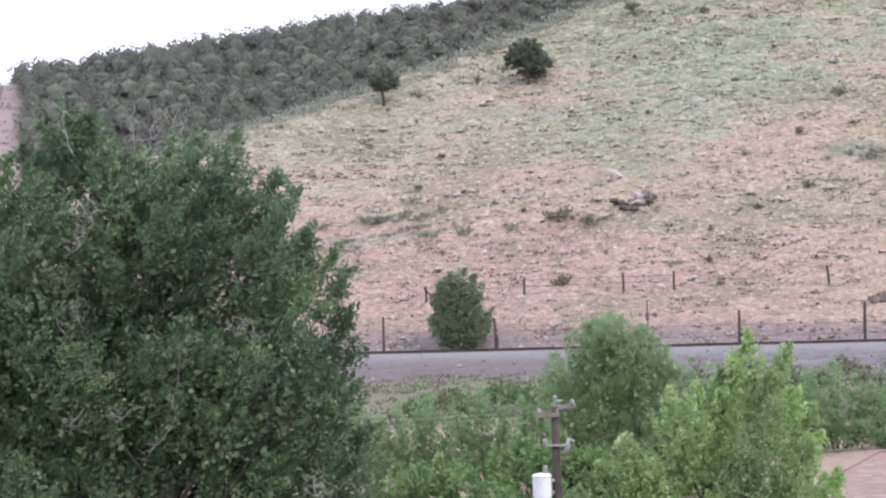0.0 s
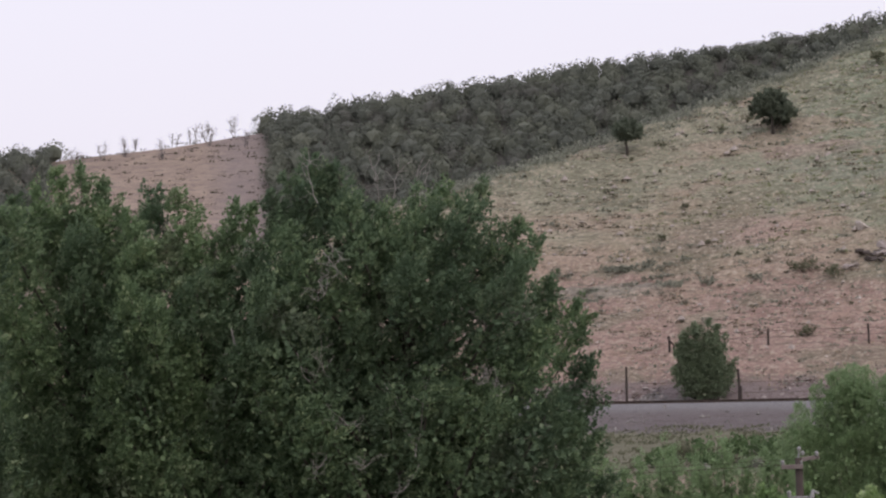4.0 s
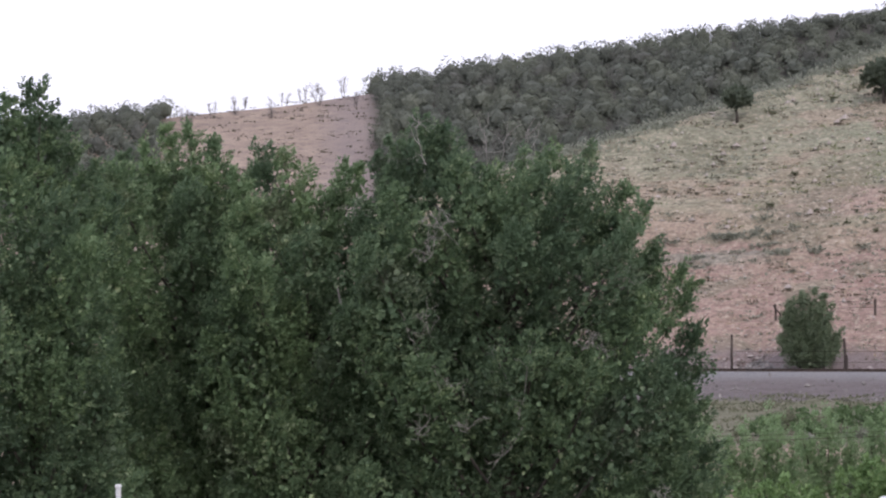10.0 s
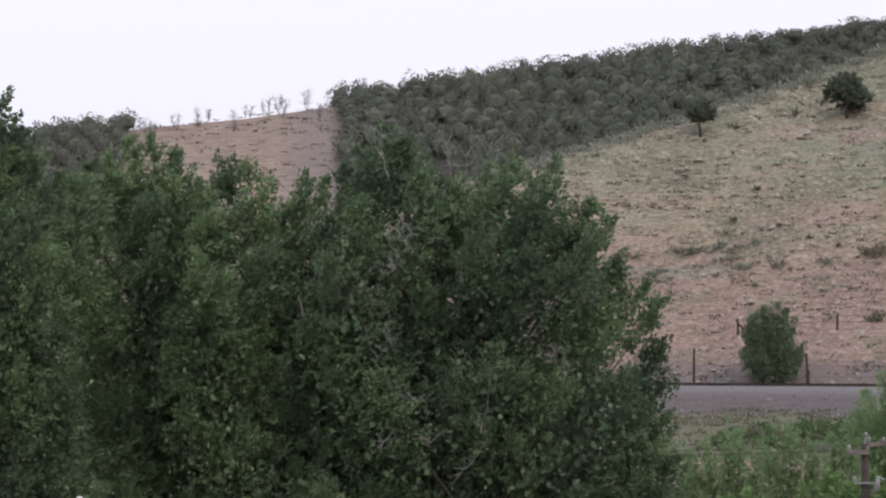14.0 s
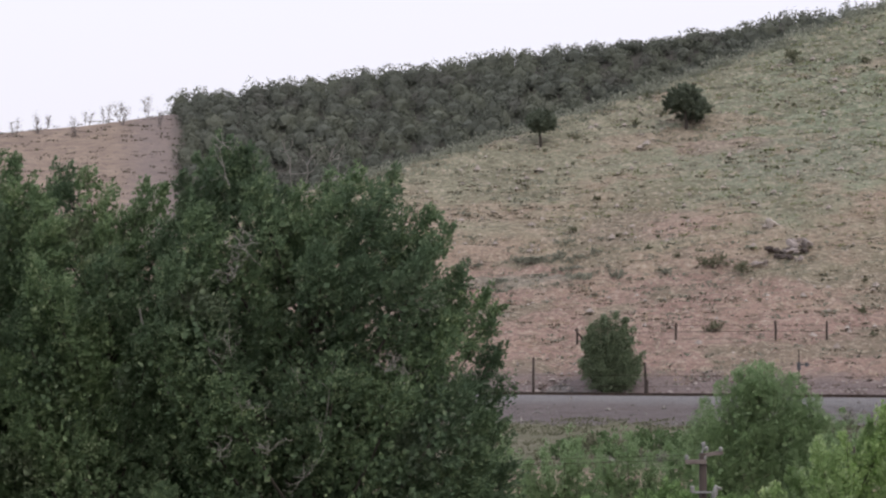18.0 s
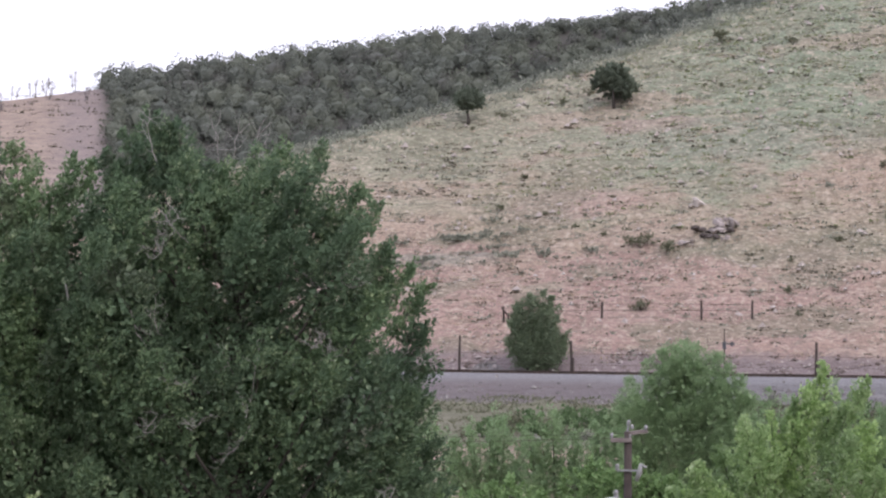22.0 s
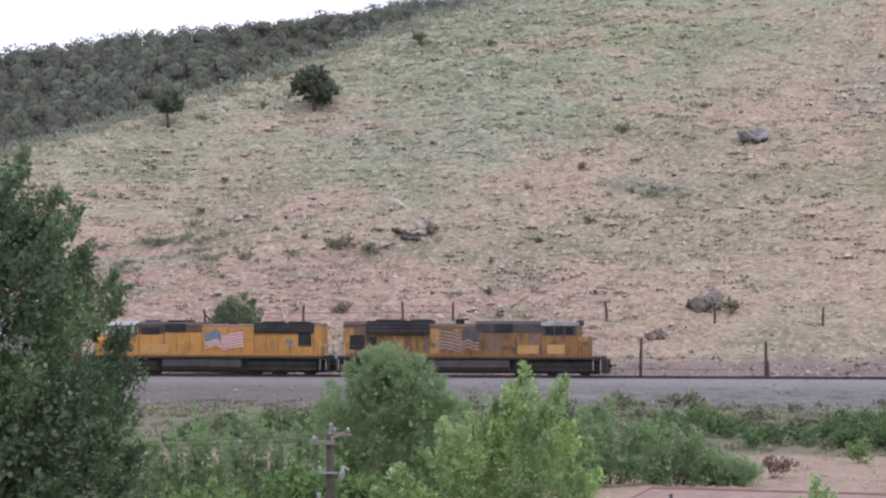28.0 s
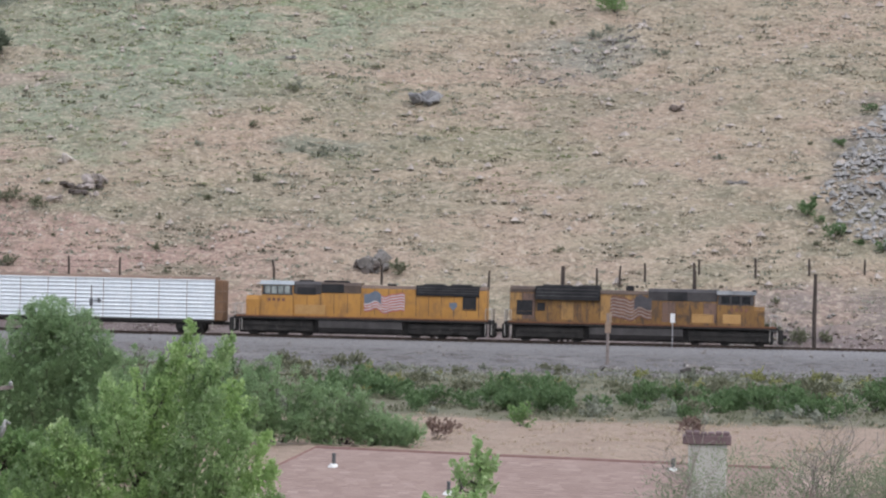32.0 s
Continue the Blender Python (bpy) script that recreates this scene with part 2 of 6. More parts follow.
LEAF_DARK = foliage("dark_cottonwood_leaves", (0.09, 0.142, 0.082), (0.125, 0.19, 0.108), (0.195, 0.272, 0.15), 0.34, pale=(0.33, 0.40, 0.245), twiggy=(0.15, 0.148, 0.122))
LEAF_LIGHT = foliage("light_green_leaves", (0.23, 0.34, 0.138), (0.322, 0.45, 0.2), (0.435, 0.545, 0.295), 0.5, pale=(0.55, 0.635, 0.41), tuft=3.5)
LEAF_PALETOP = foliage("pale_yellow_green_leaves", (0.25, 0.33, 0.14), (0.35, 0.44, 0.2), (0.46, 0.54, 0.3), 0.45, pale=(0.55, 0.6, 0.4), tuft=3.5)
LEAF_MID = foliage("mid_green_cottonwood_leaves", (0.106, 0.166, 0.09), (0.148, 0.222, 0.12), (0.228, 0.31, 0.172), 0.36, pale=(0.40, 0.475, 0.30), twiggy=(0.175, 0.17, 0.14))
LEAF_WILLOW = foliage("willow_leaves", (0.2, 0.3, 0.155), (0.262, 0.375, 0.2), (0.33, 0.44, 0.255), 0.5)
LEAF_GREEN = foliage("fresh_green_leaves", (0.125, 0.21, 0.08), (0.18, 0.285, 0.115), (0.25, 0.35, 0.16), 0.4)
LEAF_BANK = foliage("deep_green_bank_leaves", (0.085, 0.145, 0.065), (0.125, 0.195, 0.09), (0.18, 0.245, 0.13), 0.35)
LEAF_JUNIPER = foliage("dark_juniper_sprays", (0.095, 0.118, 0.086), (0.132, 0.16, 0.118), (0.175, 0.205, 0.152), 0.12, 0.9)
# ridge wood: distance haze put into the colours, lighter and greyer
HAZED_WOODS = [foliage("dark_wood_sprays", (0.114, 0.126, 0.107), (0.136, 0.15, 0.126), (0.16, 0.175, 0.146), 0.1, 1.0), foliage("olive_wood_sprays", (0.128, 0.141, 0.112), (0.151, 0.166, 0.132), (0.175, 0.19, 0.15), 0.1, 1.0),
         foliage("brown_grey_wood_sprays", (0.115, 0.122, 0.106), (0.138, 0.144, 0.126), (0.155, 0.16, 0.142), 0.1, 1.0)]
LEAF_SAGE = foliage("grey_green_sage_leaves", (0.165, 0.185, 0.145), (0.235, 0.25, 0.2), (0.315, 0.325, 0.265), 0.1, 0.9)
LEAF_OLIVE = foliage("olive_shrub_leaves", (0.115, 0.125, 0.08), (0.165, 0.172, 0.115), (0.22, 0.22, 0.16), 0.15, 0.9)
LEAF_DRY = foliage("dry_grass_blades", (0.34, 0.275, 0.20), (0.43, 0.36, 0.27), (0.53, 0.46, 0.365), 0.15, 0.9)
LEAF_YELLOW = foliage("yellow_green_flower_heads", (0.17, 0.19, 0.075), (0.24, 0.25, 0.10), (0.31, 0.31, 0.15), 0.15, 0.9)
ROCK = surface("grey_lichened_rock", (0.11, 0.102, 0.098), (0.24, 0.225, 0.21), 0.9, 0.95, fine=6, bump=0.06, spots=(0.34, 0.325, 0.30))
TOE_ROCK = surface("dusty_pink_rubble", (0.25, 0.215, 0.2), (0.40, 0.36, 0.335), 0.9, 0.95, fine=6, bump=0.05)
BLUE_ROCK = surface("blue_grey_rock", (0.13, 0.13, 0.134), (0.27, 0.268, 0.27), 0.9, 0.95, fine=6, bump=0.06)
DARK_ROCK = surface("dark_rock_and_ledge_shadow", (0.05, 0.043, 0.04), (0.13, 0.11, 0.10), 0.9, 0.95, fine=6, bump=0.06)
PALE_ROCK = surface("pale_rock", (0.39, 0.345, 0.305), (0.54, 0.49, 0.44), 0.9, 0.95, fine=6, bump=0.05)
RUST_ROCK = surface("reddish_dark_rock", (0.10, 0.08, 0.072), (0.21, 0.172, 0.152), 0.9, 0.95, fine=6, bump=0.06)
STEEL = surface("dark_rail_steel", (0.05, 0.04, 0.036), (0.10, 0.075, 0.06), 2.0, 0.55, 0.6, fine=20, bump=0.002)
TIE = surface("dark_sleeper_wood", (0.07, 0.055, 0.05), (0.14, 0.115, 0.10), 1.0, 0.95, fine=15, bump=0.01)


# ---- mesh tools ----
class Shape:
    """Collects vertices and faces; made() turns them into one mesh object."""

    def __init__(self):
        self.v, self.f, self.count = [], [], 0

    def add(self, verts, faces):
        verts = np.asarray(verts, dtype=np.float64).reshape(-1, 3)
        self.v.append(verts)
        self.f.extend(tuple(i + self.count for i in f) for f in faces)
        self.count += len(verts)
        return self

    def box(self, x0, x1, y0, y1, z0, z1, bevel=0.0, m=None):
        """A box with its long edges chamfered."""
        b = min(bevel, 0.49 * min(x1 - x0, y1 - y0, z1 - z0))
        if b <= 0:
            v = [(x, y, z) for z in (z0, z1) for x, y in ((x0, y0), (x1, y0), (x1, y1), (x0, y1))]
            f = [(3, 2, 1, 0), (4, 5, 6, 7), (0, 1, 5, 4), (1, 2, 6, 5), (2, 3, 7, 6), (3, 0, 4, 7)]
        else:
            ring = lambda i: [(x0 + b, y0 + i), (x1 - b, y0 + i), (x1 - i, y0 + b), (x1 - i, y1 - b), (x1 - b, y1 - i), (x0 + b, y1 - i), (x0 + i, y1 - b), (x0 + i, y0 + b)]
            v, f = [], []
            for z, i in ((z0, b), (z0 + b, 0), (z1 - b, 0), (z1, b)):
                v += [(x, y, z) for x, y in ring(i)]
            for k in range(3):
                for j in range(8):
                    f.append((8 * k + j, 8 * k + (j + 1) % 8, 8 * k + 8 + (j + 1) % 8, 8 * k + 8 + j))
            f += [tuple(range(7, -1, -1)), tuple(range(24, 32))]
        v = np.array(v, dtype=float)
        if m is not None:
            v = np.array([m @ Vector(p) for p in v])
        return self.add(v, f)

    def tube(self, points, radii, sides=6, caps=True):
        """A tapered tube through points."""
        pts = [Vector(p) for p in points]
        v, f = [], []
        for i, p in enumerate(pts):
            d = (pts[min(i + 1, len(pts) - 1)] - pts[max(i - 1, 0)])
            d = d.normalized() if d.length > 1e-9 else Vector((0, 0, 1))
            a = d.orthogonal().normalized() if abs(d.z) > 0.9 else d.cross(Vector((0, 0, 1))).normalized()
            if abs(d.z) > 0.9:
                a = (Vector((1, 0, 0)) - d * d.x).normalized()
            b = d.cross(a)
            r = radii[i] if hasattr(radii, "__len__") else radii
            v += [p + (a * math.cos(2 * math.pi * j / sides) + b * math.sin(2 * math.pi * j / sides)) * r for j in range(sides)]
        for i in range(len(pts) - 1):
            for j in range(sides):
                f.append((i * sides + j, i * sides + (j + 1) % sides, (i + 1) * sides + (j + 1) % sides, (i + 1) * sides + j))
        if caps:
            f += [tuple(range(sides - 1, -1, -1)), tuple(range((len(pts) - 1) * sides, len(pts) * sides))]
        return self.add([tuple(p) for p in v], f)

    def sweep(self, profile, x0, x1):
        """A closed profile of (y, z) drawn along x."""
        n = len(profile)
        v = [(x0, y, z) for y, z in profile] + [(x1, y, z) for y, z in profile]
        f = [(i, (i + 1) % n, n + (i + 1) % n, n + i) for i in range(n)] + [tuple(range(n - 1, -1, -1)), tuple(range(n, 2 * n))]
        return self.add(v, f)

    def leaves(self, centres, along, size, aspect=0.7, rng=None, fold=0.25, face=None):
        """Small folded four-cornered leaves at centres, pointing along, turned to the light where face is given."""
        rng = rng or np.random
        n = len(centres)
        along = along / np.maximum(np.linalg.norm(along, axis=1, keepdims=True), 1e-6)
        side = np.cross(along, rng.normal(size=(n, 3)) if face is None else face)
        side /= np.maximum(np.linalg.norm(side, axis=1, keepdims=True), 1e-6)
        up = np.cross(side, along)
        L = (size * rng.uniform(0.65, 1.3, n))[:, None]
        w = L * aspect * 0.5
        v = np.stack([centres - along * L * 0.5, centres + side * w + up * L * fold * 0.5, centres + along * L * 0.5, centres - side * w + up * L * fold * 0.5], 1).reshape(-1, 3)
        base = self.count + 4 * np.arange(n)
        self.v.append(v)
        self.f.extend(map(tuple, (base[:, None] + np.arange(4)).tolist()))
        self.count += 4 * n
        return self

    def mesh(self, name, material, smooth=False):
        me = bpy.data.meshes.new(name)
        me.from_pydata(np.concatenate(self.v).tolist() if self.v else [], [], self.f)
        me.materials.append(material)
        if smooth:
            me.shade_smooth()
        return me

    def made(self, name, material, parent=None, label="", smooth=False, at=None):
        ob = new(name, self.mesh(name, material, smooth))
        if parent is not None:
            ob.parent = parent
        if at is not None:
            ob.matrix_basis = at
        if label:
            ob["label"] = label
        return ob


def thing(name, at, label, category, group="", kind=""):
    ob = new(name)
    ob.empty_display_size = 0.2
    ob.matrix_basis = at
    return tagged(ob, label, category, group, kind)


# ---- the ground ----
RIDGE = 620.0


def brow(s):
    """Where the near hill turns over, as q for each s."""
    return 339.5 + 0.97 * (s + 122)


def ground_height(x, y):
    x, y = np.asarray(x, float), np.asarray(y, float)
    s, q = DX * x + DY * y, NX * x + NY * y
    base = np.interp(q, [-600, 0, 9, 62, 100, 125, 150, 200, 262, 267, 279.6, 285.2, 287.0],
                     [60, 10.4, 10.4, 0.3, 0.0, 0.2, 1.0, 1.9, 2.4, 2.55, 4.19, 4.17, 3.8])
    up = np.maximum(q - 287.0, 0)
    face = base + 0.45 * up + 0.6 * np.sin(s * 0.09 + 1.2) * np.clip(up / 40, 0, 1)
    e = (q - brow(s)) / 1.39
    face = face - 0.9 * 1.3 * np.logaddexp(0, e / 1.3)
    face = np.where(q > 287, np.maximum(face, 3.8 - 0.02 * np.minimum(up, 200)), base)
    crest = 56.6 + 0.112 * np.clip(x, -400, 700) + 2.0 * np.sin(x * 0.02) * 0.5
    back = np.where(y < RIDGE, crest - 0.40 * (RIDGE - y), crest - 0.12 * (y - RIDGE))
    back = np.maximum(back, -5 + 0 * y)
    return np.where(q > 287, np.maximum(face, back), face)


def zat(x, y):
    return float(ground_height(x, y))


def lines(*spans):
    out = []
    for a, b, step in spans:
        out += list(np.arange(a, b, step))
    return np.array(out + [spans[-1][1]])


def ground():
    S = lines((-3000, -500, 250), (-500, -160, 20), (-160, -100, 3), (-100, 30, 0.8), (30, 120, 5), (120, 600, 40), (600, 3000, 300))
    Q = lines((-1500, 0, 150), (0, 60, 6), (60, 260, 5), (260, 290, 0.9), (290, 395, 0.8), (395, 680, 5), (680, 1200, 40), (1200, 4200, 300))
    s, q = np.meshgrid(S, Q)
    x, y = DX * s + NX * q, DY * s + NY * q
    z = ground_height(x, y)
    rng = np.random.default_rng(3)
    wob = rng.normal(size=z.shape)
    wob = wob + 0.8 * (np.roll(wob, 1, 1) + np.roll(wob, 2, 1))
    wob /= wob.std()
    amp = np.where(q > 288, 0.19, np.where(q > 264, 0.05, 0.10)) * ((s > -160) & (s < 120) & (q > 60) & (q < 420))
    amp = np.where(abs(q - TRACK) < 3.0, 0.0, amp)
    z = z + amp * wob
    n, m = len(S), len(Q)
    sh = Shape()
    idx = np.arange(n * m).reshape(m, n)
    faces = np.stack([idx[:-1, :-1], idx[:-1, 1:], idx[1:, 1:], idx[1:, :-1]], -1).reshape(-1, 4)
    sh.add(np.stack([x, y, z], -1).reshape(-1, 3), faces.tolist())
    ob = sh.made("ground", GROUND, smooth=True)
    tagged(ob, "dry grass hillside, ballast bank and valley floor", "ground", kind="structure")


ground()


# ---- railway ----
def railway():
    turn = Matrix(((DX, NX, 0, 0), (DY, NY, 0, 0), (0, 0, 1, 0), (0, 0, 0, 1)))
    prof = [(-0.07, 0), (0.07, 0), (0.07, 0.02), (0.012, 0.04), (0.012, 0.12), (0.036, 0.135), (0.036, 0.17), (-0.036, 0.17), (-0.036, 0.135), (-0.012, 0.12), (-0.012, 0.04), (-0.07, 0.02)]
    for side in (-0.755, 0.755):
        sh = Shape().sweep([(side + y, z) for y, z in prof], -420, 300)
        ob = sh.made("rail", STEEL, at=turn @ pose(0, TRACK, 4.23))
        tagged(ob, "rusty brown steel rail on dark sleepers", "rail", "rails of the track", "structure")
    sh = Shape()
    for s in np.arange(-160, 120, 0.52):
        sh.box(s, s + 0.23, -1.3, 1.3, 0, 0.18)
    ob = sh.made("railway_sleepers", TIE, at=turn @ pose(0, TRACK, 4.05))
    tagged(ob, "dark timber sleepers bedded in grey ballast", "sleepers", kind="stuff")


railway()


# ---- plants ----
def unit(v):
    return v / np.maximum(np.linalg.norm(v, axis=-1, keepdims=True), 1e-9)


def clumped(sh, lobes, per_lobe, per_clump, leaf, aspect, spread, rng, wind=(0.35, 0.0, 0.45), shell=0.55, stretch=1.5):
    """Leaf sprays through the outer part of rounded lobes (x, y, z, rx, ry, rz); returns the spray centres."""
    tips = []
    for x, y, z, rx, ry, rz in lobes:
        n = max(3, int(per_lobe * (rx * rz) ** 0.75))
        d = unit(rng.normal(size=(n, 3)))
        r = rng.uniform(shell ** 3, 1.0, n) ** (1 / 3) * (1 + 0.13 * rng.normal(size=n))
        c = np.array([x, y, z]) + d * r[:, None] * np.array([rx, ry, rz])
        tips.append(c)
        axis = unit(d + np.array(wind) + 0.35 * rng.normal(size=(n, 3)))
        k = rng.integers(int(per_clump * 0.6), int(per_clump * 1.4) + 1, n)
        own = np.repeat(np.arange(n), k)
        m = len(own)
        run = rng.uniform(-0.5, 1.0, m)
        off = axis[own] * (run * spread * stretch)[:, None] + rng.normal(size=(m, 3)) * (spread * 0.42 * (1.1 - 0.6 * np.clip(run, 0, 1)))[:, None]
        face = 0.8 * d[own] + np.array([-0.05, -0.2, 0.8]) + 0.38 * rng.normal(size=(m, 3))
        sh.leaves(c[own] + off, axis[own] + 0.36 * rng.normal(size=(m, 3)), leaf, aspect, rng, face=face)
    return np.concatenate(tips)


def limb(sh, a, b, r0, r1, rng, bend=0.12, sides=5, steps=4):
    a, b = np.array(a, float), np.array(b, float)
    L = np.linalg.norm(b - a)
    pts, rad = [], []
    sway = rng.normal(size=3) * L * bend
    for i in range(steps + 1):
        t = i / steps
        pts.append(a + (b - a) * t + sway * math.sin(math.pi * t) + rng.normal(size=3) * L * 0.02 * (0 < i < steps))
        rad.append(r0 + (r1 - r0) * t ** 0.8)
    sh.tube(pts, rad, sides)
    return pts


def broad_tree(name, x, y, lobes, label, category, leafmat, leaf=0.1, aspect=0.75, per_lobe=24, per_clump=40, spread=0.28,
               trunk=0.28, seed=1, bark=None, group="", wind=(0.35, 0.0, 0.45), twigs=0.35, shell=0.55):
    """A tree with trunk, limbs and a crown of leaves. Lobes are (x, y, z, rx, ry, rz) in world metres."""
    rng = np.random.default_rng(seed)
    z0 = zat(x, y) - 0.15
    at = pose(x, y, z0)
    tree = thing(name, at, label, category, group)
    rel = [(a - x, b - y, c - z0, rx, ry, rz) for a, b, c, rx, ry, rz in lobes]
    top = max(l[2] for l in rel)
    wood = Shape()
    lean = rng.normal(size=2) * 0.2
    stem = [(0, 0, 0), (lean[0] * 0.3, lean[1] * 0.3, top * 0.25), (lean[0], lean[1], top * 0.55), (lean[0] * 1.3, lean[1] * 1.3, top * 0.72)]
    wood.tube(stem, [trunk * 1.25, trunk, trunk * 0.6, trunk * 0.2], 9)
    wood.made("trunk", bark or BARK, tree, smooth=True)
    branch = Shape()
    sh = Shape()
    for l in rel:
        tips = clumped(sh, [l], per_lobe, per_clump, leaf, aspect, spread, rng, wind, shell)
        h = max(0.12 * top, min(0.8 * top, l[2] - 0.9 * math.hypot(l[0], l[1]) - 0.3 * l[5]))
        f = h / top
        root = (lean[0] * f * 1.7, lean[1] * f * 1.7, h)
        path = limb(branch, root, l[:3], trunk * (0.22 - 0.12 * f) if l[3] > 0.8 else 0.014, 0.03 if l[3] > 0.8 else 0.006, rng)
        for c in tips[rng.random(len(tips)) < twigs]:
            limb(branch, path[rng.integers(2, len(path))], c, 0.035, 0.01, rng, 0.15, 4, 3)
    sh.made("foliage", leafmat, tree)
    branch.made("limb", bark or BARK, tree, smooth=True)
    return tree


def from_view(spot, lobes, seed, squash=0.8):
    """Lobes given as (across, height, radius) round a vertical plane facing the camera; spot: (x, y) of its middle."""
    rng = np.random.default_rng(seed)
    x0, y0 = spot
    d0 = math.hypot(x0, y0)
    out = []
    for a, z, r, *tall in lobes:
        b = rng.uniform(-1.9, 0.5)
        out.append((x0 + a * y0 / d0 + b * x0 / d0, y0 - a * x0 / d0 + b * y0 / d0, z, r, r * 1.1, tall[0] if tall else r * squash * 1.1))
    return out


# Trees grown as boughs: a limb from the trunk to each tip, and tufts of leaves round its outer part.
def tufts(sh, centres, axes, radii, per, leaf, aspect, rng, flat=0.85, reach=1.5):
    """Rounded tufts of leaves whose blades face outwards."""
    n = len(centres)
    own = np.repeat(np.arange(n), rng.integers(int(per * 0.7), int(per * 1.3) + 1, n))
    m = len(own)
    d = unit(rng.normal(size=(m, 3)) + 0.45 * axes[own])
    r = radii[own] * rng.uniform(0.5, 1.08, m)
    run = rng.uniform(-0.7, 1.0, m)
    pos = centres[own] + d * (r * (0.95 - 0.4 * np.clip(run, 0, 1)))[:, None] * np.array([1, 1, flat]) + axes[own] * (radii[own] * reach * run)[:, None]
    sh.leaves(pos, 0.5 * d + 0.9 * axes[own] + 0.45 * rng.normal(size=(m, 3)), leaf, aspect, rng, face=d + np.array([0, -0.1, 0.45]) + 0.24 * rng.normal(size=(m, 3)))


SWAYING = []


def bough_tree(name, x, y, tips, label, category, leafmat, trunk=0.25, leaf=0.11, aspect=0.6, tuft=0.22, per=34, dense=1.0, wind=(0.5, 0.0, 0.7), seed=1, group="",
               rise=1.0, core=0.5, sway=1.0, bark=None, shrub=False, depth=1.0, reach=1.5):
    """Tips are (across, height, radius, nearer): across and nearer in metres from the trunk, square to the line of sight."""
    rng = np.random.default_rng(seed)
    z0 = zat(x, y) - 0.15
    d0 = math.hypot(x, y)
    side, away = np.array([y / d0, -x / d0, 0.0]), np.array([x / d0, y / d0, 0.0])
    tree = thing(name, pose(x, y, z0), label, category, group)
    top = max(t[1] for t in tips) - z0
    lean = 0.25 * rng.normal()
    if not shrub:
        wood = Shape()
        wood.tube([(0, 0, 0), tuple(side * lean * 0.3 + np.array([0, 0, top * 0.3])), tuple(side * lean + np.array([0, 0, top * 0.6])), tuple(side * lean * 1.3 + np.array([0, 0, top * 0.82]))],
                  [trunk * 1.25, trunk, trunk * 0.6, trunk * 0.15], 9)
        wood.made("trunk", bark or BARK, tree, smooth=True)
    blow = np.array(wind) * 1.0
    for tip in tips:
        a, z, r = tip[:3]
        near = tip[3] if len(tip) > 3 else rng.uniform(-0.5, 0.7) * depth
        end = side * a - away * near + np.array([0, 0, z - z0 - 0.2])
        h = 0.05 * top if shrub else max(0.1 * top, min(0.78 * top, end[2] - rise * (1.3 + 0.75 * abs(a)) - 1.2 * r))
        root = side * (lean * h / top + (0.3 * a if shrub else 0)) + np.array([0, 0, h])
        mid = root + (end - root) * np.array([0.62, 0.62, 0.42]) + rng.normal(size=3) * 0.08
        curve = lambda t: (root * (1 - t) ** 2 + 2 * mid * t * (1 - t) + end * t * t)
        w = Shape()
        ts = np.linspace(0, 0.94, 7)
        r0 = trunk * (0.34 if shrub else 0.2) * (0.5 + 0.5 * min(1.0, r))
        w.tube([curve(t) - root for t in ts], [r0 * (1 - 0.85 * t) for t in ts], 5)
        L = float(np.linalg.norm(end - root))
        lo = 0.18 if shrub else max(0.25, 1 - (2.6 * r + 0.7) / L)
        # boughs at the back of a crown carry coarser leaves
        coarse = 1.45 if near < -0.9 else 1.0
        size = tuft * (0.75 + 0.42 * r) * coarse
        n = max(8, int(dense * 1.4 * r * (1 - lo) * L / size ** 2))
        t = rng.uniform(lo, 1.0, n) ** 0.9
        u = (t - lo) / (1 - lo)
        wide = r * np.interp(u, [0, 0.25, 0.6, 0.85, 1.0], [0.55, 0.95, 0.95, 0.5, 0.06])
        e = unit(rng.normal(size=(n, 3)) + np.array([0, 0, 0.25]))
        line = np.stack([curve(q) for q in t])
        c = line + e * (wide * rng.uniform(0.5, 1.12, n))[:, None] - root
        axes = unit(0.55 * e + blow + 0.25 * rng.normal(size=(n, 3)))
        sh = Shape()
        tufts(sh, c, axes, size * rng.uniform(0.7, 1.3, n) * (1.1 - 0.35 * u), per, leaf * coarse, aspect, rng, reach=reach)
        if core:
            k = int(core * 2.4 * r * (1 - lo) * L / (leaf * leaf * 2.6 * 0.75))
            q = rng.uniform(lo, lo + 0.85 * (1 - lo), k)
            inner = np.stack([curve(v) for v in q]) + rng.normal(size=(k, 3)) * (0.3 * r * np.interp((q - lo) / (1 - lo), [0, 0.3, 0.6, 1.0], [0.7, 1.0, 1.0, 0.3]))[:, None] - root
            sh.leaves(inner, rng.normal(size=(k, 3)) + blow, leaf * 1.6, 0.75, rng, face=rng.normal(size=(k, 3)) + np.array([0, -0.3, 0.6]))
        for j in range(0, n, 14):
            k = int(np.clip((t[j] - 0.12) / 0.94 * 6, 1, 6))
            limb(w, curve(ts[k]) - root, c[j], 0.012, 0.004, rng, 0.12, 3, 2)
        at = pose(*root)
        w.made("limb", bark or BARK, tree, smooth=True, at=at)
        SWAYING.append((sh.made("foliage", leafmat, tree, at=at), tuple(root), sway))
    return tree


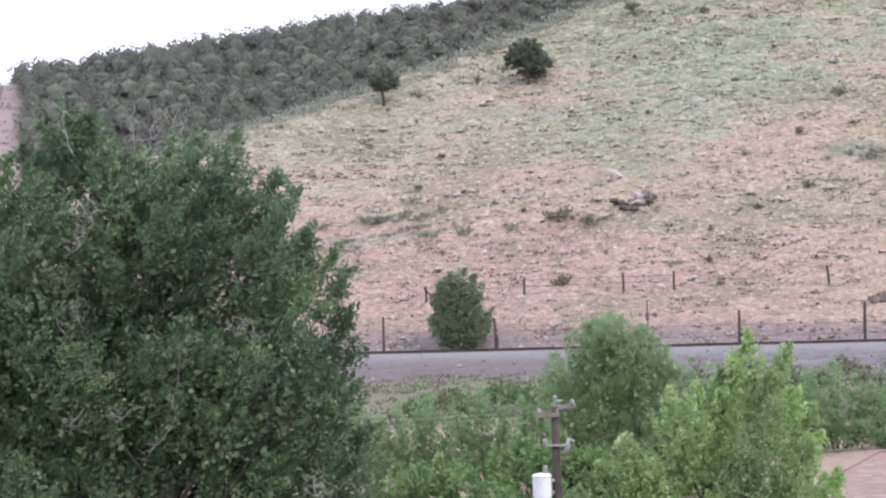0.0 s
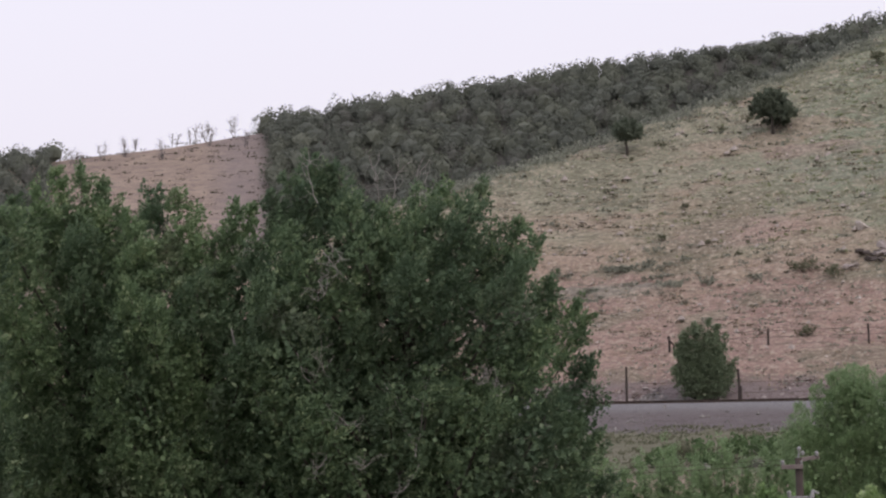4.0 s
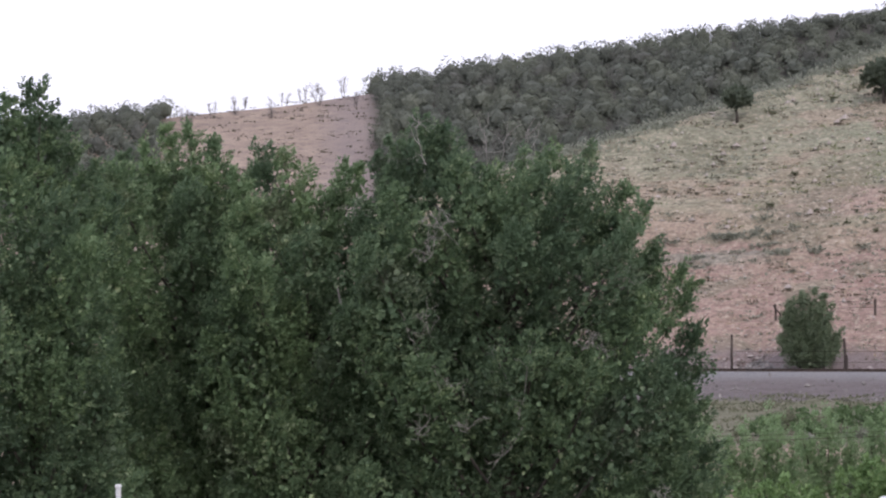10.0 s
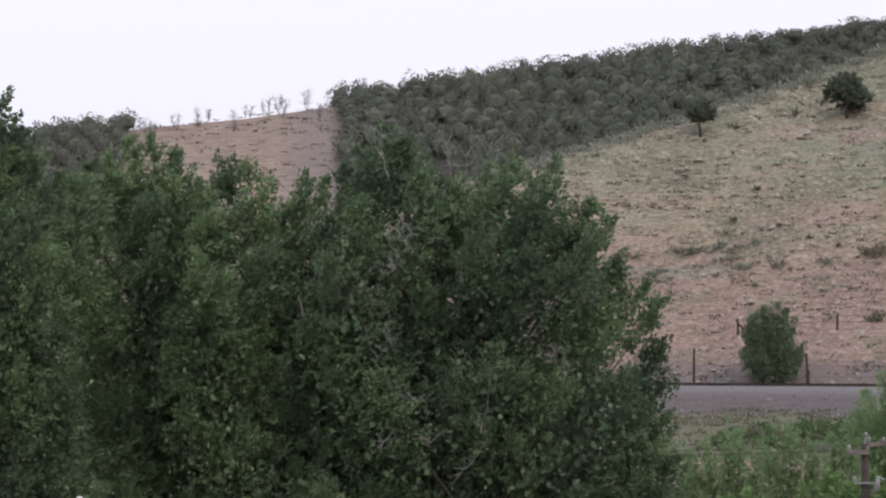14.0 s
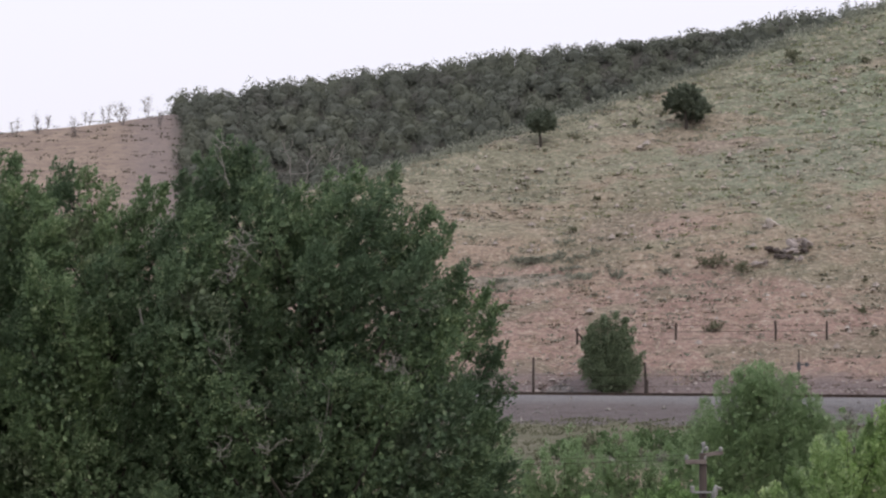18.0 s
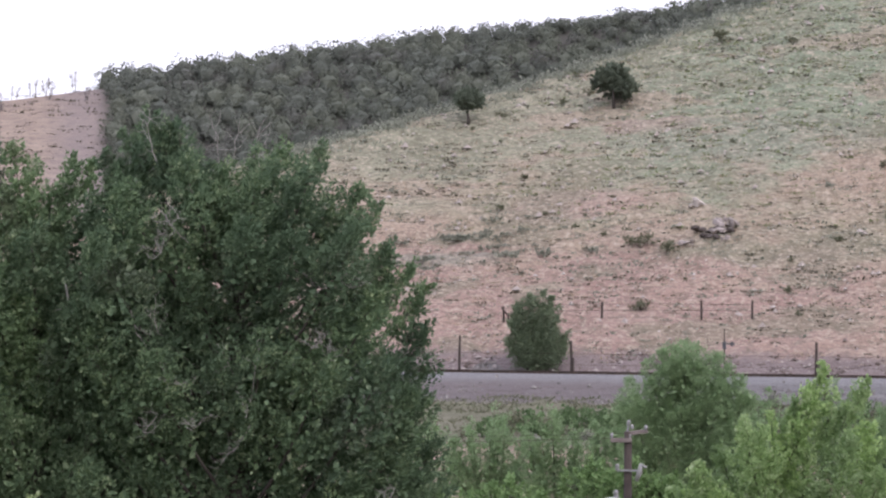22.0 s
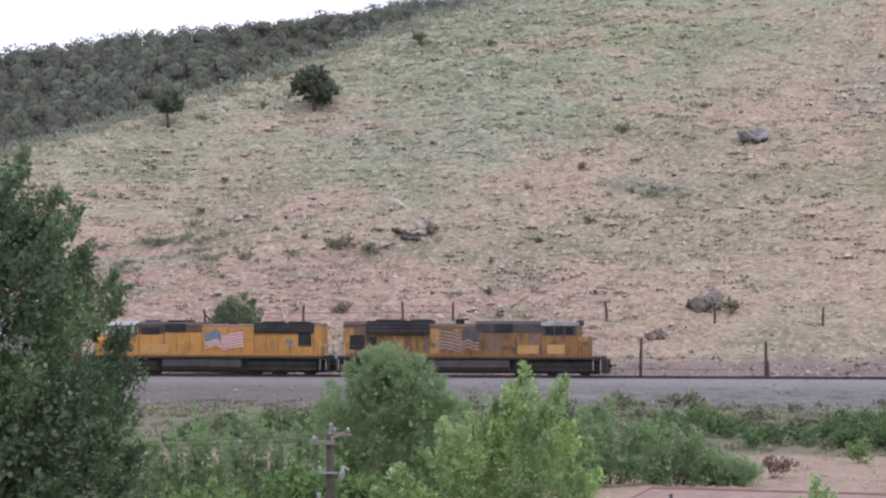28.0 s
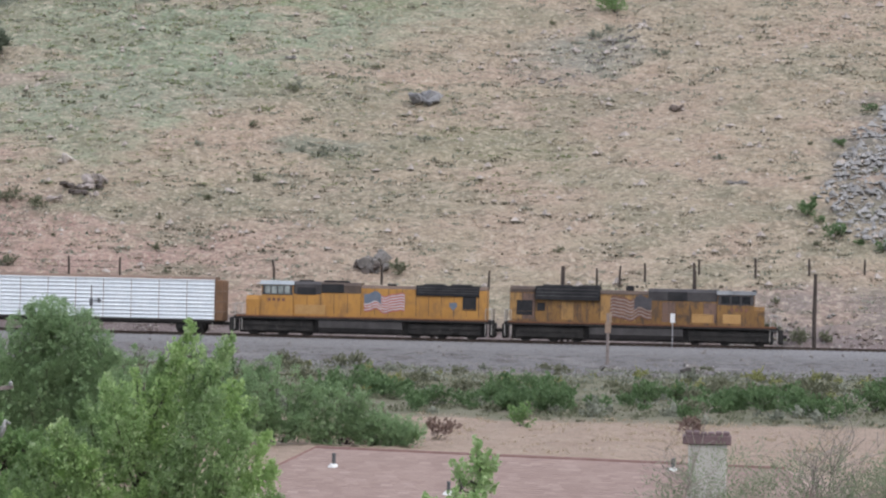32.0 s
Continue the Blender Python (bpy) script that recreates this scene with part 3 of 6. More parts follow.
def filling(zs, left, right, rng, step=1.75, r=1.0, near=1.2, spread=0.9):
    """Boughs that fill a crown between a left and a right edge given at heights zs."""
    out = []
    z = zs[0]
    while z < zs[-1]:
        lo, hi = float(np.interp(z, zs, left)), float(np.interp(z, zs, right))
        k = max(1, int(round((hi - lo) / step)))
        for i in range(k + 1):
            out.append((lo + (hi - lo) * i / k + rng.uniform(-0.35, 0.35), z + rng.uniform(-0.5, 0.5), r * rng.uniform(0.65, 1.1), near + min(1.0, max(-1.3, 0.25 * (z - 9))) * (zs[-1] > 12) + rng.uniform(-spread, spread)))
        z += 1.4
    return out


def cottonwoods():
    label = "tall dark green cottonwood with dead grey twigs, wind-blown"
    rng = np.random.default_rng(10)
    common = dict(group="cottonwood stand", leaf=0.116, aspect=0.52, tuft=0.225, per=36, dense=0.95, core=1.0)
    tips = [(-3.4, 15.5, 0.5), (-2.9, 16.0, 0.45), (-2.3, 16.5, 0.5), (-1.6, 16.2, 0.45), (-1.0, 15.3, 0.4), (-0.3, 15.1, 0.45), (0.4, 15.6, 0.42), (1.1, 15.8, 0.42), (1.5, 15.1, 0.4), (2.1, 15.6, 0.33), (2.4, 14.6, 0.5),
            (3.0, 14.6, 0.45), (3.4, 14.2, 0.45), (3.8, 13.3, 0.5), (4.3, 12.7, 0.42), (4.65, 12.3, 0.36), (4.75, 11.3, 0.48), (4.85, 10.5, 0.55), (4.85, 9.6, 0.55), (5.0, 8.4, 0.6), (5.1, 7.4, 0.65), (4.8, 6.5, 0.7)]
    fill = filling([3.6, 7, 9, 10.6, 11.6, 12.6, 14.2, 15.4], [-3.6, -3.6, -3.7, -3.7, -3.7, -3.6, -3.2, -2.6], [4.4, 4.6, 4.3, 3.6, 3.0, 3.4, 2.6, 1.4], rng, 1.5)
    crest = [(-3.7, 14.4, 0.7, 0.2), (-3.7, 13.4, 0.8, 0.3), (-3.1, 15.0, 0.6, 0.3), (-2.5, 15.6, 0.55, 0.4), (-1.9, 15.7, 0.5, 0.3), (-1.2, 14.9, 0.6, 0.5), (-0.5, 14.5, 0.6, 0.4), (0.2, 14.8, 0.55, 0.3), (0.8, 15.1, 0.5, 0.4), (1.6, 14.6, 0.5, 0.3), (2.8, 13.8, 0.6, 0.4), (3.2, 13.0, 0.6, 0.2), (3.6, 12.4, 0.55, 0.2), (3.0, 11.6, 0.7, 0.3), (3.4, 10.4, 0.6, 0.5), (4.0, 8.8, 0.7, 0.5)]
    back = filling([4, 8, 12, 15.0], [-3.4, -3.4, -3.2, -2.6], [4.2, 4.0, 2.9, 1.4], rng, 1.9, 1.2, -1.5, 0.5)
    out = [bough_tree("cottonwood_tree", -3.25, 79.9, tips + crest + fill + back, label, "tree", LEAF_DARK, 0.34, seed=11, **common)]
    tips = [(-1.9, 15.1, 0.48), (-1.3, 15.8, 0.5), (-0.65, 15.7, 0.5), (-0.1, 15.3, 0.45), (0.4, 14.6, 0.45), (0.85, 15.4, 0.5), (1.35, 15.2, 0.5), (2.0, 14.7, 0.5), (2.6, 14.3, 0.5), (1.2, 13.8, 0.75, 0.3), (1.8, 13.2, 0.8, 0.2), (0.3, 13.9, 0.7, 0.4), (2.5, 12.8, 0.8, -0.3), (-1.0, 14.6, 0.6, 0.5), (-1.8, 14.0, 0.6, 0.4)]
    fill = filling([3.6, 8, 12, 14.8], [-2.3, -2.3, -2.2, -1.6], [2.6, 2.4, 2.3, 1.6], rng)
    back = filling([5, 14.2], [-2.2, -1.8], [2.6, 2.2], rng, 1.9, 1.2, -1.4, 0.4)
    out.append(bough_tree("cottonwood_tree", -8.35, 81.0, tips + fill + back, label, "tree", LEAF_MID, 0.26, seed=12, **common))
    tips = [(-2.1, 15.0, 0.45), (-1.6, 15.8, 0.42), (-1.1, 16.1, 0.4), (-0.5, 16.4, 0.42), (0.15, 16.4, 0.42), (0.75, 16.1, 0.4), (1.15, 15.6, 0.4), (1.6, 15.0, 0.45), (-1.2, 15.2, 0.6, 0.4), (-0.3, 15.5, 0.6, 0.4), (0.5, 15.3, 0.6, 0.5), (1.2, 14.6, 0.6, 0.4)]
    fill = filling([3.6, 8, 12, 15.4], [-2.4, -2.4, -2.4, -1.4], [2.2, 2.3, 2.1, 1.2], rng)
    back = filling([5, 15.0], [-2.2, -1.6], [2.2, 1.6], rng, 1.9, 1.2, -1.4, 0.4)
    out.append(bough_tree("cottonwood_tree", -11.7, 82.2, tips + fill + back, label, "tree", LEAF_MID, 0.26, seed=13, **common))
    tips = [(-1.6, 16.5, 0.45), (-1.1, 16.9, 0.4), (-0.6, 17.0, 0.36), (-0.15, 17.2, 0.3), (0.25, 17.15, 0.28), (0.48, 16.7, 0.25), (0.5, 16.1, 0.35), (1.0, 15.8, 0.42), (1.5, 15.2, 0.45), (2.0, 14.4, 0.5), (-0.9, 16.1, 0.5, 0.4), (-0.3, 16.3, 0.4, 0.3), (0.2, 16.0, 0.45, 0.4), (0.9, 14.9, 0.6, 0.4), (1.5, 14.2, 0.6, 0.3)]
    fill = filling([3.6, 8, 12, 15.6], [-2.6, -2.6, -2.6, -1.6], [2.2, 2.2, 1.9, 0.6], rng)
    back = filling([5, 15.6], [-2.4, -1.8], [2.0, 0.7], rng, 1.9, 1.2, -1.4, 0.4)
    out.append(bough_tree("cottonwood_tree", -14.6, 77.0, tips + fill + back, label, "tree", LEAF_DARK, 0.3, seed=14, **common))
    # lower trees that fill the stand behind
    for i, (x, y) in enumerate(((-5.2, 85.6), (-7.9, 86.4), (-10.6, 87.0), (-13.6, 86.2))):
        fill = filling([4.0, 9, 12.6, 14.2], [-2.2, -2.2, -1.8, -0.8], [2.2, 2.2, 1.8, 0.8], rng, 1.9, 1.3, 0.3, 0.6)
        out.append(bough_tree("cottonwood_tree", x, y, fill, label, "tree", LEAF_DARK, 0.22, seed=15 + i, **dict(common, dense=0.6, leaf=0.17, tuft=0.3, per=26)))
    return out


COTTONWOODS = cottonwoods()


def dome(w, top, low, n, rng, r, even=0.82):
    """Tips spread over a rounded shrub."""
    out = []
    for i in range(n):
        f = -1 + 2 * (i + 0.5) / n + rng.uniform(-0.12, 0.12)
        out.append((f * w, low + (top - low) * math.sqrt(max(0.05, 1 - 0.9 * f * f)) * rng.uniform(even, 1.0), r * rng.uniform(0.7, 1.2), rng.uniform(-0.5, 0.9) * w * 0.5))
    for i in range(n // 2):
        out.append((rng.uniform(-0.95, 0.95) * w, low + (top - low) * rng.uniform(0.02, 0.25), r * rng.uniform(0.8, 1.2), rng.uniform(0.3, 1.0) * w * 0.6))
    for i in range(n // 2):
        out.append((rng.uniform(-0.85, 0.85) * w, low + (top - low) * rng.uniform(0.25, 0.7), r * rng.uniform(0.8, 1.3), rng.uniform(0.2, 0.9) * w * 0.6))
    return out


def garden_trees():
    rng = np.random.default_rng(20)
    tips = [(-3.4, 5.9, 0.7), (-2.8, 6.6, 0.65), (-2.2, 7.2, 0.6), (-1.5, 7.8, 0.55), (-0.8, 8.3, 0.5), (-0.1, 8.7, 0.48), (0.5, 9.1, 0.42), (1.0, 9.5, 0.38), (1.3, 10.1, 0.34), (1.65, 9.4, 0.38), (2.0, 9.0, 0.38), (2.4, 9.75, 0.28), (2.7, 8.6, 0.42),
            (3.0, 8.0, 0.48), (3.3, 7.2, 0.55), (3.6, 6.3, 0.6), (3.8, 5.4, 0.7)]
    fill = filling([2.6, 5.0, 6.6, 8.6], [-3.5, -3.3, -2.2, -0.2], [3.6, 3.5, 3.0, 2.0], rng, 0.8, 0.82, 0.6, 0.9)
    bough_tree("broadleaf_tree", 11.0, 87.2, tips + fill, "light green broadleaf tree with pale leaf undersides", "tree", LEAF_LIGHT, 0.2, leaf=0.1, aspect=0.75, tuft=0.19, per=28, dense=1.1, wind=(0.1, 0, 0.9), seed=21, rise=1.2, core=0.9)
    # a feathery willow and a row of willow scrub below the bank
    soft = dict(aspect=0.32, wind=(0.08, 0, 0.55), core=0.7, sway=0.6, reach=0.9)
    tips = dome(3.5, 9.7, 4.0, 21, rng, 1.0, 0.95) + filling([2.6, 5.0, 7.6, 8.6], [-3.0, -2.9, -2.2, -1.4], [3.0, 2.9, 2.2, 1.4], rng, 1.2, 1.0, 0.8, 0.7)
    bough_tree("willow_tree", 14.7, 149.2, tips, "feathery mid-green willow tree below the bank", "tree", LEAF_WILLOW, 0.16, leaf=0.145, tuft=0.3, per=32, dense=0.9, seed=31, rise=1.3, **soft)
    row = [(2.6, 161, 5.9, 2.1), (6.1, 160, 6.2, 2.3), (9.2, 158, 6.3, 2.0), (12.2, 161, 6.0, 1.9), (25.6, 173, 7.3, 2.8), (29.0, 172.5, 6.3, 2.8), (32.5, 172, 5.0, 2.6), (35.0, 171, 3.4, 2.0), (20.5, 168, 7.0, 2.6)]
    for i, (x, y, top, w) in enumerate(row):
        bough_tree("willow_shrub", x, y, dome(w * 1.05, top + 0.15, zat(x, y) + 0.9, 13, rng, 0.62), "soft green willow thicket in the valley bottom", "shrub", LEAF_WILLOW, 0.13, leaf=0.165, tuft=0.34, per=26, dense=0.65, seed=40 + i, group="willow thicket", shrub=True, **soft)


garden_trees()


# ---- trees of the hill ----
def juniper_at(name, x, y, width, height, label, seed, clear=0.2, leaf=0.28, group=""):
    z0 = zat(x, y)
    rng = np.random.default_rng(seed)
    w = width / 2
    lobes = []
    for k in range(9):
        a = 2 * math.pi * k / 9 + rng.uniform(-0.3, 0.3)
        h = rng.uniform(clear + 0.22, 0.8)
        r = w * (0.62 if h < 0.6 else 0.45)
        lobes.append((x + math.cos(a) * r, y + math.sin(a) * r, z0 + height * h, w * 0.46, w * 0.46, height * 0.18))
    lobes += [(x, y, z0 + height * 0.86, w * 0.46, w * 0.46, height * 0.15), (x, y, z0 + height * 0.66, w * 0.74, w * 0.74, height * 0.26)]
    return broad_tree(name, x, y, lobes, label, "tree", LEAF_JUNIPER, leaf=leaf, aspect=0.6, per_lobe=60, per_clump=24, spread=0.22, trunk=0.16, seed=seed, wind=(0, 0, 0.6), twigs=0.08, shell=0.4, group=group)


p = plan(-87.9, 350.6)
juniper_at("juniper_tree", p.x, p.y, 5.1, 5.0, "single dark round juniper on the open slope", 51, clear=0.06)
p = plan(-103.9, 347.3)
juniper_at("juniper_tree", p.x, p.y, 3.9, 3.9, "small open juniper with bare lower stems", 52, clear=0.42)


x = 560 * math.tan(radians(-6.0))
juniper_at("juniper_tree", x, 560, 1.7, 3.6, "single dark conifer on the burnt slope", 53, clear=0.05, leaf=0.4)


def ridge_woods():
    """The dense juniper wood on the ridge behind, one mass of small sprays."""
    rng = np.random.default_rng(60)
    placed, cells = [], {}
    for i in range(26000):
        az, y = rng.uniform(-12.5, 9.0), rng.uniform(515, 640) if i % 3 else rng.uniform(606, 632)
        x = y * math.tan(radians(az))
        if -8.4 < az < -4.75 + 0.005 * (620 - y) + 0.3 * noise.noise(Vector((y * 0.12, 3.0, 0.0))) + 0.12 * rng.random():
            continue
        if az < -8.4 and y < 560 or -1.6 < az < -0.5 and y < 541:
            continue
        key = (int(x // 3.7), int(y // 3.7))
        if any((x - p) ** 2 + (y - q) ** 2 < 13.0 for u in (-1, 0, 1) for v in (-1, 0, 1) for p, q in cells.get((key[0] + u, key[1] + v), ())):
            continue
        cells.setdefault(key, []).append((x, y))
        placed.append((x, y))
        if len(placed) > 1400:
            break
    masses = [Shape(), Shape(), Shape()]
    bm = bmesh.new()
    bmesh.ops.create_icosphere(bm, subdivisions=1, radius=1.0)
    ball, tris = np.array([tuple(v.co) for v in bm.verts]), [tuple(v.index for v in f.verts) for f in bm.faces]
    bm.free()
    for x, y in placed:
        z0 = zat(x, y)
        h, w = rng.uniform(4.4, 6.6), rng.uniform(2.1, 3.7)
        h *= float(np.interp(x / y, [0.03, 0.06, 0.09, 0.097], [1.0, 0.7, 0.7, 1.2]))
        sh = masses[rng.choice(3, p=(0.55, 0.36, 0.09))]
        ph = rng.uniform(0, 6.28, 4)
        form = lambda d: 1 + 0.15 * np.sin(4 * d[:, 0] + ph[0]) * np.sin(4 * d[:, 1] + ph[1]) + 0.13 * np.sin(5 * d[:, 2] + ph[2]) * np.sin(3 * d[:, 0] + ph[3])
        z0 -= 0.8 + 0.45 * (h - 4.6)
        mid, wide = np.array([x, y, z0 + h * 0.5]), np.array([w, w, h * 0.5])
        sh.add(mid + ball * (0.6 * form(ball))[:, None] * wide, tris)
        n = 240
        d = unit(rng.normal(size=(n, 3)) + np.array([0, -0.35, 0.3]))
        sh.leaves(mid + d * (form(d) * rng.uniform(0.68, 0.95, n))[:, None] * wide, 0.7 * rng.normal(size=(n, 3)) + np.array([0, 0, 1.3]) * np.clip(1 - 1.2 * d[:, 2:], 0, 1), 0.5, 0.65, rng, face=d + np.array([0, -0.1, 0.05]) + 0.4 * rng.normal(size=(n, 3)))
    for sh, mat, what in zip(masses, HAZED_WOODS, ("dark green", "olive", "brown-grey")):
        tagged(sh.made("juniper_wood", mat), "dense %s juniper wood covering the ridge" % what, "woods", kind="stuff")


ridge_woods()


def bare_tree(sh, base, height, rng, spread=0.35, n=9, r=0.1, sides=4):
    base = np.array(base)
    top = base + np.array([rng.normal() * 0.1, rng.normal() * 0.1, 1.0]) * height
    path = limb(sh, base, top, r, 0.02, rng, 0.05, sides, 5)
    for k in range(n):
        a = path[rng.integers(1, 5)]
        out = unit(np.array([rng.normal(), rng.normal(), rng.uniform(0.5, 1.6)])) * height * spread * rng.uniform(0.5, 1.2)
        sub = limb(sh, a, a + out, r * 0.45, 0.012, rng, 0.12, sides, 3)
        for j in range(3):
            b = sub[rng.integers(1, 4)]
            limb(sh, b, b + unit(np.array([rng.normal(), rng.normal(), rng.uniform(0.2, 1.5)])) * height * spread * rng.uniform(0.25, 0.55), r * 0.22, 0.008, rng, 0.12, 3, 2)


def skyline_snags():
    rng = np.random.default_rng(70)
    for az, h in ((-8.1, 4.0), (-7.9, 5.2), (-7.55, 4.6), (-7.2, 5.2), (-7.0, 3.2), (-6.55, 5.4), (-6.3, 3.0), (-5.95, 4.6), (-5.75, 5.6), (-5.6, 5.2), (-5.25, 5.4), (-5.05, 4.0), (6.0, 5.5), (6.15, 5.0), (6.35, 4.6)):
        y = 618 + rng.uniform(-6, 4)
        x = y * math.tan(radians(az))
        sh = Shape()
        for _ in range(2):
            bare_tree(sh, (rng.normal() * 0.5, rng.normal() * 0.5, -0.1), h * rng.uniform(0.55, 0.8), rng, 0.34, 22, 0.075)
        ob = sh.made("burnt_snag", BURNT, at=pose(x, y, zat(x, y)))
        tagged(ob, "leafless burnt tree standing on the ridge line", "dead tree", "snags on the ridge")


skyline_snags()


# ---- fence posts ----
def post(s, q, height, r=0.13, name="fence_post", label="dark weathered wooden fence post on the slope", group="hillside fence posts", lean=0.0, seed=0, block=False):
    rng = np.random.default_rng(seed + int(s * 7 + 1000))
    p = plan(s, q)
    sh = Shape()
    pts = [(0, 0, -0.3), (rng.normal() * 0.02, 0, height * 0.5), (rng.normal() * 0.03 + lean * height, 0, height)]
    sh.tube(pts, [r * 1.15, r * 1.1, r * 0.95], 7)
    if block:
        sh.tube([(0.14, -0.05, 0), (0.16, -0.05, height * 0.5)], [r * 1.3, r * 1.1], 7)
    ob = sh.made(name, POSTWOOD, at=pose(p.x, p.y, zat(p.x, p.y)))
    return tagged(ob, label, "post", group)


def posts():
    for s, q in ((-85.35, 297.4), (-75.8, 298.1), (-66.2, 298.5), (-61.3, 298.5), (-36.5, 298.7), (-26.4, 298.1), (-16.4, 298.9), (-14.3, 299.4), (-12.0, 300), (-7.0, 300.8), (-1.8, 301.1), (3.2, 301.2), (8.3, 301.3)):
        post(s, q, 1.75, 0.10)
    post(-46.7, 299.0, 1.8, 0.11, lean=-0.1)
    post(-19.6, 298.7, 2.0, 0.12)
    post(-7.4, 299.1, 2.2, 0.12)
    post(-84.9, 297.4, 1.6, 0.09, lean=-0.45, label="leaning dark brace against a fence post on the slope")
    # wires strung along the two rows of posts
    for q, s0, s1, hs in ((286.0, -86.3, -30.4, (0.9, 1.9)), (298.6, -85.3, -61.3, (0.7, 1.3))):
        for h in hs:
            pts = []
            for s in np.arange(s0, s1 + 0.1, 2.0):
                p = plan(s, q)
                pts.append((p.x, p.y, zat(p.x, p.y) + h))
            tagged(Shape().tube(pts, 0.014, 4).made("fence_wire", STEEL), "thin rusty wire strung between the posts", "wire", "fence wires")
    row = dict(name="lineside_post", label="tall dark timber post beside the railway", group="lineside posts")
    post(-86.3, 286, 3.5, 0.11, **row)
    post(-75.6, 286, 3.1, 0.11, block=True, **row)
    post(-52.9, 286, 3.2, 0.13, block=True, **row)
    post(-41.6, 286, 3.7, 0.13, **row)
    post(-30.4, 286, 3.4, 0.13, block=True, **row)
    post(-18.7, 286, 7.0, 0.15, **row)
    post(-19.2, 286.4, 2.6, 0.09, **row)
    post(-18.2, 286.4, 2.6, 0.09, **row)
    post(-7.0, 286, 6.9, 0.16, **row)
    post(3.6, 286, 6.8, 0.17, **row)


posts()


# ---- bushes and rocks ----
def bush(s, q, w, h, mat, label, seed, name="bush", leaf=0.16, dense=1.0, group="", category="bush", aspect=0.6):
    p = plan(s, q)
    rng = np.random.default_rng(seed)
    ob = thing(name, pose(p.x, p.y, zat(p.x, p.y) - 0.05), label, category, group)
    sh, wood = Shape(), Shape()
    lobes = [(rng.uniform(-0.3, 0.3) * w, rng.uniform(-0.3, 0.3) * w, h * rng.uniform(0.35, 0.7), w * 0.33, w * 0.33, h * 0.32) for _ in range(5)]
    tips = clumped(sh, lobes, 22 * dense, 13, leaf * 1.35, aspect, leaf * 1.4, rng, (0, 0, 0.8), 0.3)
    for c in tips[::9]:
        limb(wood, (0, 0, 0), c, 0.03, 0.008, rng, 0.1, 4, 3)
    sh.made("foliage", mat, ob)
    wood.made("stem", BARK, ob)
    return ob


def boulder(s, q, w, h, mat, label, seed, name="boulder", group="", lift=0.0, blocks=10):
    """Broken rock: a few angular blocks leaning together."""
    p = plan(s, q)
    rng = np.random.default_rng(seed)
    rock = thing(name, pose(p.x, p.y, zat(p.x, p.y) + h * 0.18 + lift, 0, 0, -18 + rng.uniform(-15, 15)), label, "rock", group)
    for i in range(blocks):
        bm = bmesh.new()
        bmesh.ops.create_icosphere(bm, subdivisions=2, radius=1.0)
        cut = [(unit(rng.normal(size=3)), rng.uniform(0.3, 0.62)) for _ in range(13)]
        k = 0.62 if i == 0 else rng.uniform(0.28, 0.55)
        off = np.array([rng.uniform(-0.42, 0.42) * w, rng.uniform(-0.25, 0.25) * w, rng.uniform(-0.15, 0.28) * h]) * (i > 0)
        v = np.array([tuple(x.co) for x in bm.verts])
        for n, d in cut:
            over = np.maximum(v @ n - d, 0)
            v = v - over[:, None] * n
        v = v * np.array([w * 0.68, w * 0.55, h * 0.95]) * k + off
        Shape().add(v + rng.normal(size=v.shape) * 0.012, [tuple(x.index for x in f.verts) for f in bm.faces]).made("stone_block", mat, rock)
        bm.free()
    return rock


LEAF_LINESIDE = foliage("grey_green_shrub_leaves", (0.14, 0.185, 0.118), (0.19, 0.245, 0.152), (0.258, 0.312, 0.205), 0.4)


